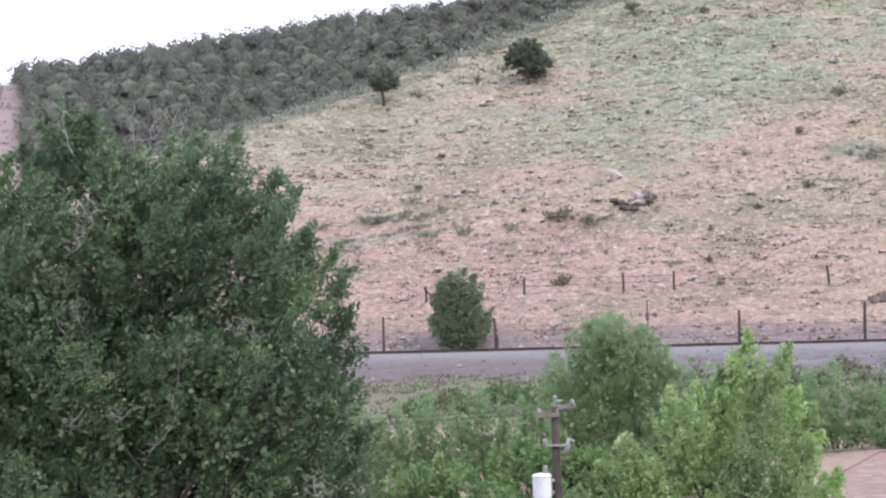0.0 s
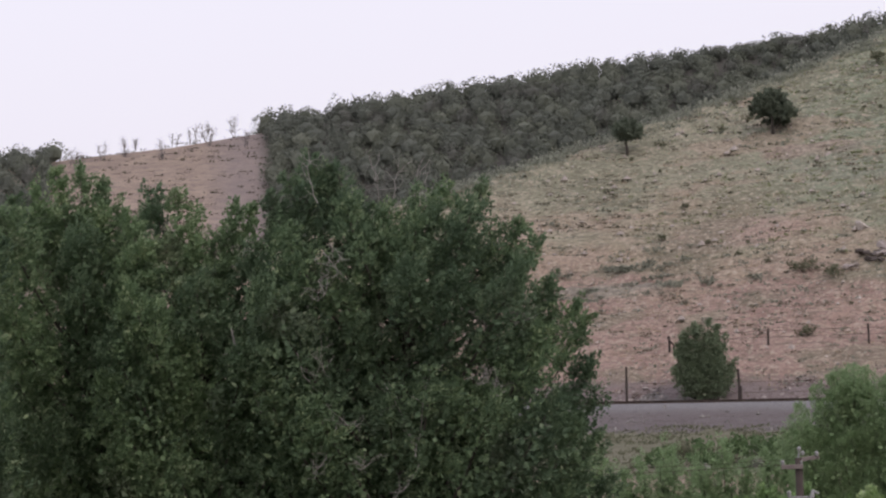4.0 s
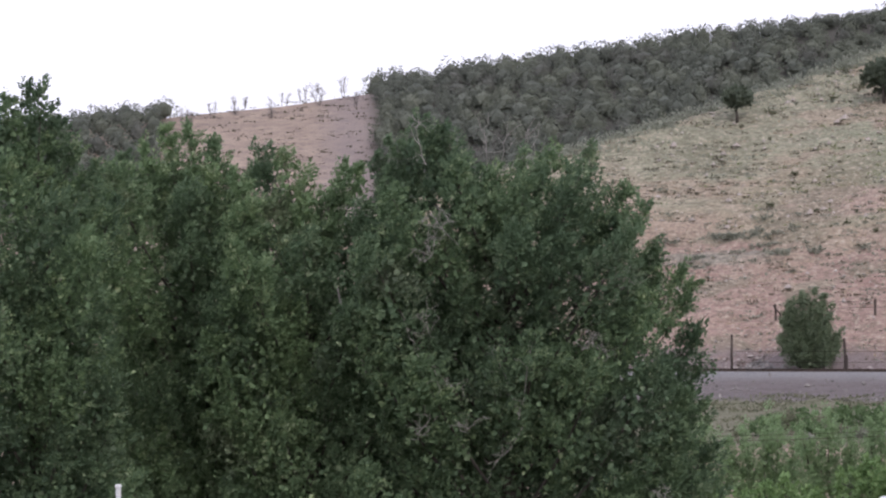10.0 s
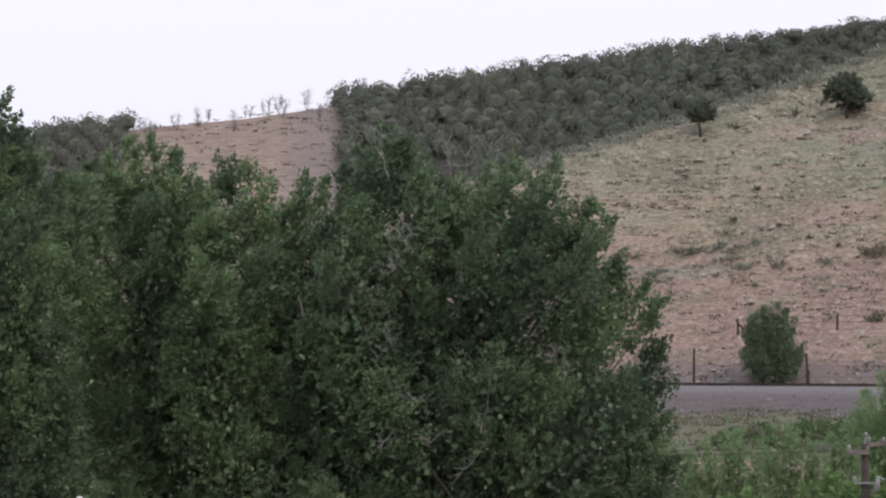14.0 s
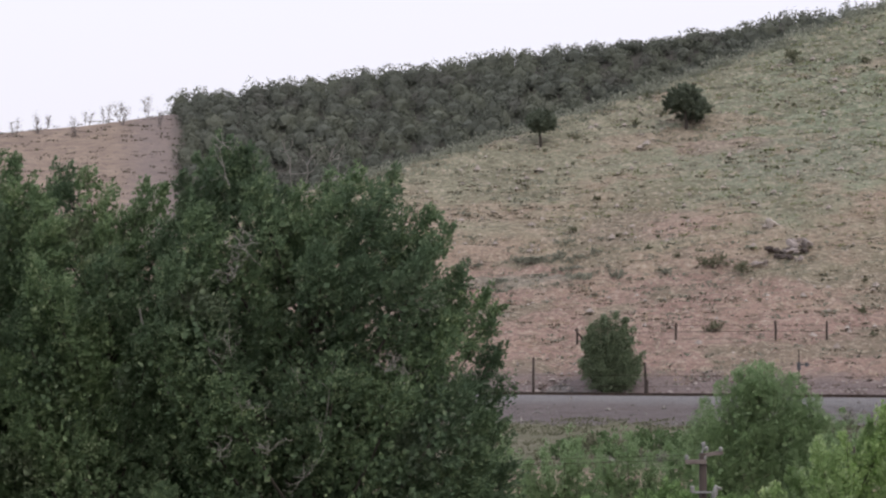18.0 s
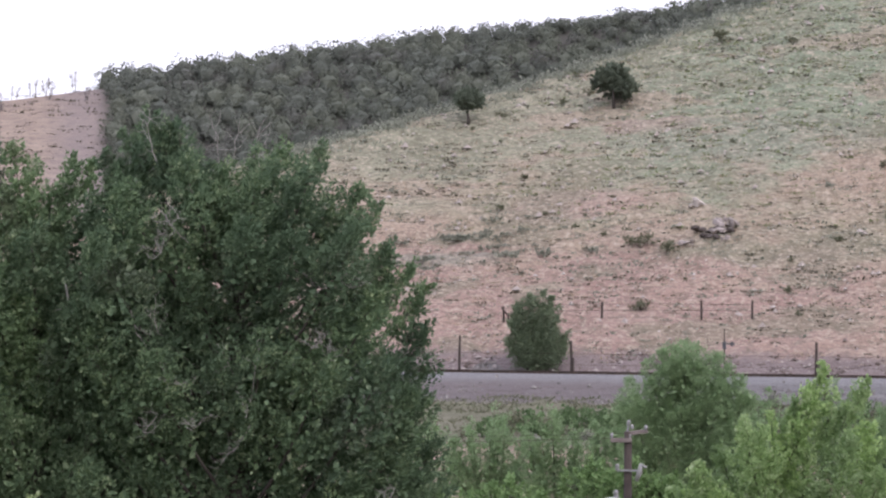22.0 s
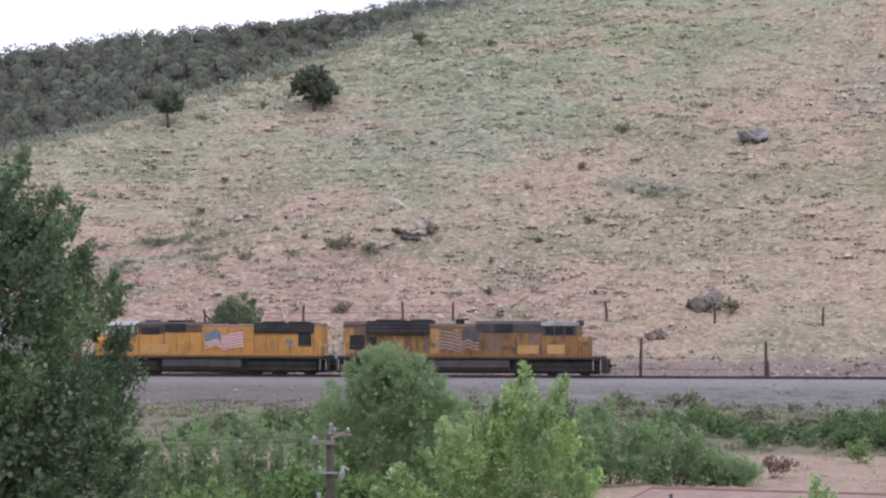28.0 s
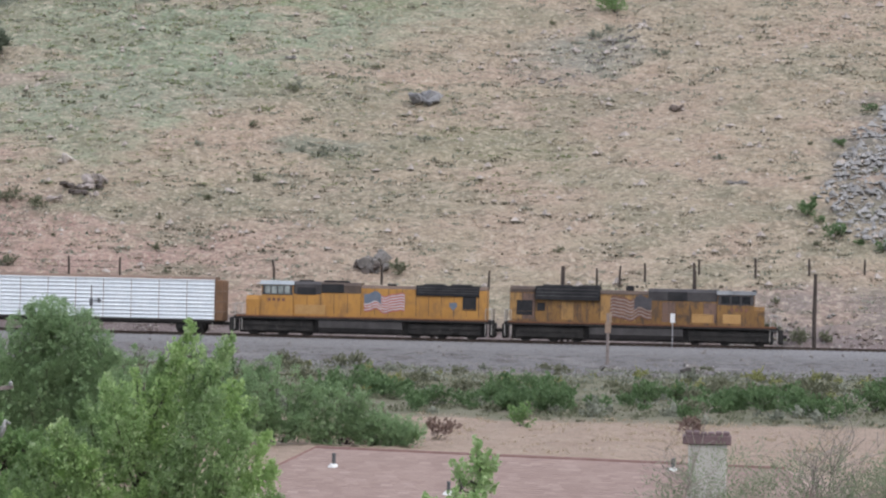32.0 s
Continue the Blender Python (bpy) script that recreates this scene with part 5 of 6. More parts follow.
# ---- lineside equipment ----
SIGNWHITE = surface("white_sign_paint", (0.62, 0.63, 0.64), (0.74, 0.75, 0.76), 3, 0.5, fine=30, bump=0.001)


def lineside():
    p = plan(-59.7, 278.6)
    m = thing("signal_mast", pose(p.x, p.y, zat(p.x, p.y), 0, 0, -18), "slim dark signal mast with small boxes near the rails", "signal")
    Shape().tube([(0, 0, -0.2), (0, 0, 4.4)], [0.07, 0.05], 8).made("mast", POSTWOOD, m)
    Shape().box(-0.16, 0.14, -0.14, 0.12, 2.6, 3.25, 0.03).made("relay_box", DARKMETAL, m)
    Shape().box(0.2, 0.95, -0.05, 0.05, 3.0, 3.12, 0.01).made("arm", DARKMETAL, m)
    Shape().box(0.55, 0.8, -0.06, 0.06, 2.86, 3.26, 0.02).made("lamp_housing", DARKMETAL, m)
    p = plan(-8.7, 279.6)
    m = thing("lineside_marker", pose(p.x, p.y, zat(p.x, p.y), 0, 0, -18), "white marker board on a thin steel post", "sign")
    Shape().tube([(0, 0, -0.2), (0, 0, 2.3)], 0.045, 8).made("post", GALV, m)
    Shape().box(-0.2, 0.2, -0.05, 0.0, 2.15, 2.95, 0.02).made("board", SIGNWHITE, m)
    p = plan(-13.8, 270.0)
    m = thing("relay_post", pose(p.x, p.y, zat(p.x, p.y), 0, 0, -18), "short brown wooden post with a weathered box on top", "post")
    Shape().tube([(0, 0, -0.2), (0, 0, 4.1)], [0.14, 0.12], 8).made("post", POLEWOOD, m)
    Shape().box(-0.24, 0.24, -0.2, 0.16, 2.6, 3.5, 0.03).made("box", BROWNBOX, m)
    Shape().box(-0.16, 0.3, -0.1, 0.1, 3.5, 4.3, 0.03).made("cabinet", BROWNBOX, m)


DARKMETAL = surface("dark_painted_metal", (0.06, 0.065, 0.07), (0.11, 0.115, 0.12), 3, 0.6, fine=30, bump=0.001)
BROWNBOX = surface("weathered_brown_box", (0.22, 0.16, 0.12), (0.34, 0.26, 0.20), 3, 0.8, fine=30, bump=0.003)
lineside()


# ---- dead wood in the cottonwoods ----
def dead_branches():
    tree = COTTONWOODS[0]
    base = tree.matrix_basis.translation
    rng = np.random.default_rng(130)
    # across, height of foot; across, height of tip
    for a0, z0, a1, z1, n, behind in ((-0.5, 14.6, -0.7, 16.2, 9, 1), (-0.1, 14.6, 0.0, 16.1, 9, 1), (0.2, 14.4, 0.5, 16.0, 9, 1), (0.7, 14.6, 0.8, 16.1, 7, 1), (-2.0, 15.0, -2.2, 16.3, 7, 0), (1.3, 12.4, 2.2, 11.7, 6, 0), (0.2, 8.8, 0.6, 10.9, 5, 0), (0.2, 8.9, -0.5, 10.6, 3, 0),
                                      (0.3, 8.6, -0.4, 7.7, 7, 0), (-2.6, 11.4, -2.2, 10.3, 5, 0), (-1.9, 13.8, -1.2, 13.0, 5, 0)):
        d = math.hypot(base.x, base.y)
        fx, fy = base.y / d, -base.x / d
        near = (0.6 if behind else -2.0) + rng.uniform(-0.4, 0.4)
        def at(a, z):
            return np.array([a * fx + near * base.x / d, a * fy + near * base.y / d, z - base.z])
        sh = Shape()
        path = limb(sh, at(a0, z0), at(a1, z1), 0.016, 0.006, rng, 0.05, 5, 6)
        for k in range(n):
            b = path[rng.integers(1, 6)]
            t = unit(np.array([a1 - a0, 0, z1 - z0]) / 2 + rng.normal(size=3) * np.array([0.6, 0.5, 0.6]))
            sub = limb(sh, b, b + t * rng.uniform(0.25, 0.6), 0.009, 0.004, rng, 0.1, 4, 4)
            limb(sh, sub[2], sub[2] + unit(t + rng.normal(size=3) * 0.7) * 0.3, 0.006, 0.003, rng, 0.1, 3, 2)
        sh.made("dead_branch", DEADWOOD, tree, "bleached leafless dead branch")
    for _ in range(11):
        a, z = rng.uniform(-3.2, 4.0), rng.uniform(5.5, 14.0)
        d = math.hypot(base.x, base.y)
        foot = np.array([a * base.y / d - 2.0 * base.x / d, -a * base.x / d - 2.0 * base.y / d, z - base.z])
        sh = Shape()
        for k in range(rng.integers(4, 8)):
            tip = foot + unit(np.array([rng.normal() * 0.7, rng.normal() * 0.4 - 0.25, rng.uniform(0.1, 1.3)])) * rng.uniform(0.35, 0.75)
            path = limb(sh, foot, tip, 0.009, 0.004, rng, 0.25, 4, 5)
            for j in (2, 3, 4):
                limb(sh, path[j], path[j] + unit(rng.normal(size=3) + np.array([0, 0, 0.4])) * rng.uniform(0.15, 0.4), 0.008, 0.004, rng, 0.25, 3, 2)
        sh.made("dead_branch", DEADWOOD, tree, "bleached leafless dead branch")
    for t, (a0, z0, a1, z1, r) in ((1, (0.7, 12.0, 1.4, 9.9, 0.06)), (2, (1.6, 9.4, 1.75, 10.9, 0.05))):
        tr = COTTONWOODS[t]
        b = tr.matrix_basis.translation
        d = math.hypot(b.x, b.y)
        sh = Shape()
        f = lambda a, z: np.array([a * b.y / d - 2.1 * b.x / d, -a * b.x / d - 2.1 * b.y / d, z - b.z])
        path = limb(sh, f(a0, z0), f(a1, z1), r * 0.4, r * 0.7, rng, 0.04, 6, 5)
        for k in range(4):
            limb(sh, path[k + 1], path[k + 1] + unit(rng.normal(size=3)) * 0.5, 0.02, 0.006, rng, 0.2, 4, 3)
        sh.made("dead_branch", DEADWOOD, tr, "bleached leafless dead branch")


dead_branches()


TWIG = surface("grey_brown_twigs", (0.22, 0.19, 0.165), (0.33, 0.295, 0.26), 2, 0.9, fine=20, bump=0.005)


LEAF_PALE = foliage("pale_grey_green_leaves", (0.17, 0.215, 0.13), (0.23, 0.28, 0.175), (0.30, 0.34, 0.23), 0.4)


def near_shrubs():
    """Leafy tops and bare twigs along the foot of the slope below the camera."""
    l = [(0.45, 6.8, 0.25, 0.5), (0.2, 6.3, 0.4), (-0.25, 5.7, 0.5), (0.35, 5.5, 0.5), (0.3, 4.8, 0.8), (-0.5, 4.4, 0.9), (0.6, 3.8, 0.9), (0, 3.0, 1.3)]
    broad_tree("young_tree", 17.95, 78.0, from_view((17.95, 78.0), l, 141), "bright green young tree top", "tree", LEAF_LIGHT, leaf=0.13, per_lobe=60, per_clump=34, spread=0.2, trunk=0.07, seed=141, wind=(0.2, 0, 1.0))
    for i, (x, y, top, w) in enumerate(((5.4, 124.9, 4.4, 1.5), (3.4, 125, 3.7, 1.4), (7.6, 126, 3.4, 1.2), (10.0, 124, 3.2, 1.3), (9.4, 131, 4.7, 1.7), (11.2, 133, 4.5, 1.7), (12.6, 132, 3.6, 1.5))):
        l = [(0, top - 0.4, 0.5 * w), (-0.5 * w, top - 0.9, 0.5 * w), (0.5 * w, top - 0.9, 0.5 * w), (0, top - 1.6, 0.8 * w)]
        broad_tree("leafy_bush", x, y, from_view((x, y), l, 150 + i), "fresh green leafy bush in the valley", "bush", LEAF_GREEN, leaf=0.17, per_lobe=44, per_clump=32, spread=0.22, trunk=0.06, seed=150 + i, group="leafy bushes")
    bough_tree("pale_bush", -6.9, 66.0, dome(1.6, 7.9, 5.4, 11, np.random.default_rng(160), 0.45), "yellow-green bush top below the cottonwoods", "bush", LEAF_PALETOP, 0.1, leaf=0.1, aspect=0.7, tuft=0.19, per=20, seed=160, shrub=True,
               wind=(0.2, 0, 0.6), core=0.8)
    rng = np.random.default_rng(170)
    for x, y, h, sp in ((31.4, 92.5, 6.9, 0.33), (34.6, 92.0, 6.6, 0.33), (29.0, 93.0, 6.2, 0.3)):
        z0 = zat(x, y)
        t = thing("bare_tree", pose(x, y, z0), "nearly leafless grey-brown tree with thin twigs", "tree", "bare trees")
        sh, lf = Shape(), Shape()
        for k in range(3):
            bare_tree(sh, (rng.uniform(-1.0, 1.0), rng.uniform(-0.6, 0.6), 0), h * rng.uniform(0.75, 1.0) - z0, rng, sp, 34, 0.032)
        sh.made("trunk", TWIG, t)
        clumped(lf, [(0.6, 0, 5.2 - z0, 1.6, 1.4, 1.0), (-0.7, 0, 4.6 - z0, 1.3, 1.2, 1.0)], 70 if x < 34 else 150, 20, 0.09, 0.4, 0.35, rng, (0, 0, 1))
        lf.made("foliage", LEAF_PALE, t)


near_shrubs()
RUSTBRUSH = foliage("dry_reddish_twig_leaves", (0.15, 0.105, 0.09), (0.20, 0.145, 0.125), (0.27, 0.20, 0.17), 0.1, 0.9)
bush(-18.6, 178.7, 2.0, 1.1, RUSTBRUSH, "dry reddish-brown shrub on the bare field", 190, name="dry_shrub", category="shrub")
bush(-14.7, 189.0, 1.6, 1.5, LEAF_GREEN, "small green plant on the bare field", 191, name="field_plant", category="plant")
bush(-4.6, 190.5, 1.3, 0.9, RUSTBRUSH, "small dry shrub on the bare field", 192, name="dry_shrub", category="shrub")


# a pale post below the cottonwoods
pale = Shape()
pale.tube([(0, 0, -0.3), (0.01, 0, 4.0), (0.0, 0, 8.0 - zat(-10.65, 65.14))], [0.07, 0.06, 0.055], 10)
pale.tube([(0.0, 0, 8.0 - zat(-10.65, 65.14)), (0.0, 0, 8.05 - zat(-10.65, 65.14))], [0.075, 0.05], 10)
tagged(pale.made("pole", SIGNWHITE, at=pose(-10.65, 65.14, zat(-10.65, 65.14))), "pale bare pole standing below the cottonwoods", "pole")


# grey leafless brush at the foot of the wood
GREYBRUSH = surface("lilac_grey_twigs", (0.27, 0.24, 0.255), (0.38, 0.345, 0.36), 2.0, 0.95, fine=10, bump=0.02)


def grey_brush():
    rng = np.random.default_rng(180)
    for k in range(7):
        y = 522 + rng.uniform(0, 16)
        x = y * math.tan(radians(-1.15 + rng.uniform(-0.45, 0.4)))
        sh = Shape()
        for j in range(9):
            bare_tree(sh, (rng.normal() * 0.8, rng.normal() * 0.8, 0), rng.uniform(2.8, 5.0), rng, 0.35, 16, 0.13, 3)
        tagged(sh.made("leafless_brush", GREYBRUSH, at=pose(x, y, zat(x, y))), "grey leafless brush at the foot of the wood", "brush", "grey brush")


grey_brush()


# ---- house ----
def shingles():
    """Faded red-brown asphalt shingle, each piece a little different."""
    k = Net("faded_red_roof_shingles")
    own = k.math("FRACT", k.math("ADD", k.n("ShaderNodeObjectInfo").outputs["Random"], k.n("ShaderNodeNewGeometry").outputs["Random Per Island"]))
    col = k.ramp(own, [(0.0, (0.245, 0.178, 0.155)), (0.5, (0.268, 0.198, 0.172)), (0.85, (0.288, 0.214, 0.186)), (1.0, (0.33, 0.25, 0.22))])
    col = k.mix(k.math("MULTIPLY", k.step(k.noise(0.7, 3.0, stretch="world"), 0.45, 0.65), 0.45), col, (0.33, 0.25, 0.215))
    fine = k.noise(26.0, 6.0)
    col = k.mix(k.math("MULTIPLY", k.step(fine, 0.5, 0.7), 0.3), col, (0.19, 0.13, 0.115))
    return k.finish(col, 0.95, 0, fine, 0.01, 0.4)


ROOFING = shingles()
STUCCO = surface("pale_stucco_wall", (0.50, 0.46, 0.40), (0.60, 0.56, 0.50), 0.6, 0.95, fine=18, bump=0.01)
WHITEWASH = surface("whitewashed_brick", (0.36, 0.345, 0.315), (0.48, 0.465, 0.43), 1.2, 0.9, fine=12, bump=0.01, spots=(0.32, 0.29, 0.27))
CAPBRICK = surface("purple_brown_chimney_cap", (0.10, 0.07, 0.075), (0.19, 0.13, 0.135), 2.5, 0.8, fine=14, bump=0.01)
GLASS = surface("dark_window_glass", (0.02, 0.024, 0.028), (0.035, 0.04, 0.046), 0.4, 0.12, fine=3, bump=0.0, spec=0.6)
TRIM = surface("white_window_trim", (0.6, 0.6, 0.58), (0.72, 0.72, 0.70), 1.5, 0.6, fine=20, bump=0.002)


def house():
    at = pose(30.6, 115.0, 0, 0, 0, -33.2)
    h = thing("house", at, "low stucco house with a faded red hipped roof", "house")
    w, d, e, r = 12.6, 5.2, 2.55, 4.4
    slope = math.atan2(r - e, d)
    sl = math.hypot(r - e, d)
    # each roof slope is a sheet with thickness, drawn in its own plane
    def sheet(pts, m, name="roof_slope"):
        n = len(pts)
        v = [(a, b, 0.0) for a, b in pts] + [(a, b, 0.08) for a, b in pts]
        f = [tuple(range(n - 1, -1, -1)), tuple(range(n, 2 * n))] + [(i, (i + 1) % n, n + (i + 1) % n, n + i) for i in range(n)]
        return Shape().add(v, f).made(name, ROOFING, h, at=m)
    sheet([(-w, 0), (w, 0), (w - 4.6, sl), (-w + 2.3, sl)], pose(0, -d, e, math.degrees(slope)))
    sheet([(-w, 0), (w, 0), (w - 2.3, sl), (-w + 4.6, sl)], pose(0, d, e, math.degrees(slope), 0, 180))
    # shingles laid in courses over the slope that faces the camera
    lay = pose(0, -d, e, math.degrees(slope))
    rng = np.random.default_rng(210)
    piece = Shape().add([(0, 0, 0.007), (0.44, 0, 0.007), (0.44, 0.22, 0.0), (0, 0.22, 0.0), (0, 0, -0.002), (0.44, 0, -0.002)], [(0, 1, 2, 3), (4, 5, 1, 0), (0, 3, 4), (1, 5, 2)]).mesh("shingle", ROOFING)
    base = np.array([tuple(p.co) for p in piece.vertices])
    faces = [tuple(f.vertices) for f in piece.polygons]
    rest, spare = Shape(), 300
    for row in range(int(sl / 0.2)):
        v0 = 0.02 + row * 0.2
        lo, hi = -w + 2.3 * v0 / sl + 0.1, w - 4.6 * v0 / sl - 0.5
        for u in np.arange(lo + 0.22 * (row % 2), hi, 0.452):
            if spare > 0 and row >= 15 and -6.0 < u < 6.0:
                spare -= 1
                ob = new("shingle", piece)
                ob.parent = h
                ob.matrix_basis = lay @ pose(u, v0, 0.083 + 0.004 * rng.random())
            else:
                rest.add(base + np.array([u, v0, 0.083 + 0.004 * rng.random()]), faces)
    ob = rest.made("shingle_rest", ROOFING, h, at=lay)
    ob["kind"] = "stuff"
    s2 = math.hypot(2.3, r - e)
    sheet([(-d, 0), (d, 0), (0, s2)], pose(-w, 0, e, math.degrees(math.atan2(r - e, 2.3)), 0, -90))
    s3 = math.hypot(4.6, r - e)
    sheet([(-d, 0), (d, 0), (0, s3)], pose(w, 0, e, math.degrees(math.atan2(r - e, 4.6)), 0, 90))
    Shape().tube([(-w + 2.3, 0, r + 0.06), (w - 4.6, 0, r + 0.06)], 0.09, 6).made("ridge_cap", CAPRED, h, "darker ridge cap")
    Shape().tube([(-w, -d, e + 0.08), (-w + 2.3, 0, r + 0.07)], 0.07, 5).made("hip_cap", CAPRED, h)
    Shape().box(-w - 0.02, w + 0.02, -d - 0.06, -d + 0.02, e - 0.16, e + 0.04, 0.01).made("fascia", TRIM, h)
    for y0, y1 in ((-d + 0.6, -d + 0.8), (d - 0.8, d - 0.6)):
        Shape().box(-w + 0.6, w - 0.6, y0, y1, -0.2, e - 0.02).made("wall", STUCCO, h)
    for x0, x1 in ((-w + 0.6, -w + 0.8), (w - 0.8, w - 0.6)):
        Shape().box(x0, x1, -d + 0.8, d - 0.8, -0.2, e - 0.02).made("wall", STUCCO, h)
    for x in (-8, -3, 3, 8):
        win = Shape().box(x - 0.75, x + 0.75, -d + 0.55, -d + 0.595, 0.9, 2.1, 0.01).made("window", TRIM, h)
        for a in (-0.68, 0.03):
            Shape().box(x + a, x + a + 0.65, -d + 0.535, -d + 0.548, 0.97, 2.03).made("pane", GLASS, win)
    # vent pipes with pale flashing, standing on the slope that faces the camera
    for x, yy, hh in ((-8.9, -1.55, 0.55), (4.0, -0.5, 0.5), (-3.6, -3.4, 0.5)):
        z = e + (yy + d) * (r - e) / d
        v = Shape().tube([(x, yy, z), (x, yy, z + hh)], 0.07, 10).made("vent_pipe", DARKMETAL, h)
        lathe(Shape(), [(0.26, 0.02), (0.2, 0.08), (0.09, 0.16)], (x, yy, z), 12).made("flashing", TRIM, v)
    c = thing("chimney", pose(33.3, 107.2, 0, 0, 0, -17), "wide whitewashed chimney with a dark brick cap", "chimney")
    Shape().box(-0.62, 0.72, -0.4, 0.4, -0.2, 5.55, 0.03).made("shaft", WHITEWASH, c)
    cap = Shape().box(-0.82, 0.86, -0.5, 0.5, 5.55, 5.86, 0.03).made("cap", CAPBRICK, c)
    rng = np.random.default_rng(200)
    for i in range(6):
        x = -0.72 + i * 0.26
        Shape().box(x, x + 0.22, -0.44, 0.44, 5.862, 5.95 + 0.06 * rng.random(), 0.015).made("brick", CAPBRICK, cap)


CAPRED = surface("dark_red_ridge_shingle", (0.17, 0.10, 0.09), (0.25, 0.155, 0.14), 2, 0.95, fine=14, bump=0.01)
house()


# ---- the train ----
def engine_paint(name, c1, c2, grime, amount, sill):
    """Weathered paint: faded panels, rain streaks down the sides and soot in drifts."""
    k = Net(name)
    tc = k.n("ShaderNodeTexCoord").outputs["Object"]
    mp = k.n("ShaderNodeMapping")
    mp.inputs["Scale"].default_value = (1.8, 1.8, 0.45)
    k.to(tc, mp.inputs["Vector"])
    streak = k.noise(1.6, 5.0, 0.65, vec=mp.outputs["Vector"])
    broad, fine = k.noise(0.35, 3.0), k.noise(9.0, 5.0)
    col = k.ramp(broad, [(0.3, c1), (0.7, c2)])
    col = k.mix(k.math("MULTIPLY", k.step(streak, 0.5 - sill, 0.72), amount), col, grime)
    col = k.mix(k.math("MULTIPLY", k.step(fine, 0.52, 0.75), 0.4 * amount), col, grime)
    col = k.mix(k.math("MULTIPLY", k.step(k.noise(0.9, 4.0), 0.5, 0.68), amount * 0.8), col, grime)
    return k.finish(col, 0.6, 0, fine, 0.004)


YELLOW = engine_paint("engine_yellow_paint", (0.36, 0.182, 0.045), (0.44, 0.23, 0.06), (0.17, 0.10, 0.055), 0.55, 0.03)
GRIMY = engine_paint("grimy_engine_yellow_paint", (0.165, 0.09, 0.034), (0.27, 0.148, 0.047), (0.055, 0.042, 0.038), 0.85, 0.07)
FADED = engine_paint("faded_engine_yellow_paint", (0.30, 0.175, 0.06), (0.36, 0.21, 0.08), (0.08, 0.055, 0.045), 0.7, 0.05)
PURPLED = engine_paint("sooty_purple_brown_paint", (0.14, 0.09, 0.07), (0.19, 0.12, 0.09), (0.06, 0.045, 0.042), 0.7, 0.05)
PALEYELLOW = surface("repainted_pale_yellow_panel", (0.37, 0.215, 0.08), (0.45, 0.275, 0.115), 0.8, 0.55, fine=8, bump=0.003)
SOOT = surface("sooty_black_grille", (0.012, 0.012, 0.014), (0.03, 0.03, 0.032), 1.0, 0.75, fine=12, bump=0.01)
# grimy black, darkened further for the shade under the train
UNDER = surface("black_grimy_shaded_underframe", (0.014, 0.0135, 0.0135), (0.036, 0.034, 0.032), 1.0, 0.85, fine=10, bump=0.01, spots=(0.055, 0.05, 0.048))
TANK = surface("dusty_fuel_tank", (0.04, 0.038, 0.038), (0.075, 0.07, 0.07), 0.8, 0.7, fine=8, bump=0.005)
HOODGREY = surface("grey_engine_hood_paint", (0.036, 0.034, 0.036), (0.07, 0.065, 0.067), 0.6, 0.6, fine=6, bump=0.004)
CABROOF = surface("pale_weathered_cab_roof", (0.25, 0.28, 0.30), (0.38, 0.41, 0.43), 0.8, 0.5, fine=8, bump=0.003)
GRILLERIB = surface("dusty_grille_rib", (0.05, 0.05, 0.055), (0.11, 0.11, 0.115), 1.0, 0.7, fine=10, bump=0.003)
DULLROOF = surface("sooty_grey_cab_roof", (0.10, 0.105, 0.11), (0.24, 0.25, 0.255), 0.8, 0.55, fine=8, bump=0.003)
RAILPAINT = surface("pale_handrail_paint", (0.30, 0.28, 0.26), (0.44, 0.42, 0.39), 2, 0.6, fine=15, bump=0.002)
FLAGRED = surface("faded_flag_red", (0.36, 0.11, 0.10), (0.46, 0.16, 0.145), 1.5, 0.6, fine=10, bump=0.001)
FLAGWHITE = surface("flag_white", (0.40, 0.38, 0.38), (0.56, 0.53, 0.53), 1.5, 0.6, fine=10, bump=0.001)
FLAGBLUE = surface("flag_blue", (0.10, 0.122, 0.16), (0.155, 0.182, 0.225), 1.5, 0.6, fine=10, bump=0.001)
FLAGSOOT = surface("sooty_flag_blue", (0.05, 0.048, 0.055), (0.09, 0.085, 0.09), 1.5, 0.6, fine=10, bump=0.001)
FLAGDULL = surface("sooty_flag_white", (0.20, 0.155, 0.135), (0.34, 0.275, 0.245), 1.5, 0.6, fine=10, bump=0.001)
FLAGRUST = surface("sooty_flag_red", (0.12, 0.06, 0.045), (0.20, 0.10, 0.07), 1.5, 0.6, fine=10, bump=0.001)
WHEEL = surface("worn_wheel_steel", (0.025, 0.023, 0.022), (0.05, 0.046, 0.042), 1.5, 0.7, 0.3, fine=12, bump=0.002)
DARKGLASS = surface("dark_cab_glass", (0.012, 0.013, 0.015), (0.03, 0.032, 0.035), 1.3, 0.2, 0.0, fine=5, bump=0.0, spec=0.2)
# pale base colour stands in for daylight showing through the cab panes
WINDOW = surface("cab_glass_with_painted_daylight", (0.20, 0.23, 0.23), (0.46, 0.50, 0.49), 1.3, 0.12, 0.3, fine=5, bump=0.0, spec=0.8)


def wave(x, x0, x1):
    t = (x - x0) / (x1 - x0)
    return 0.17 * math.sin(t * 10.5) + 0.08 * math.sin(t * 19 + 1)


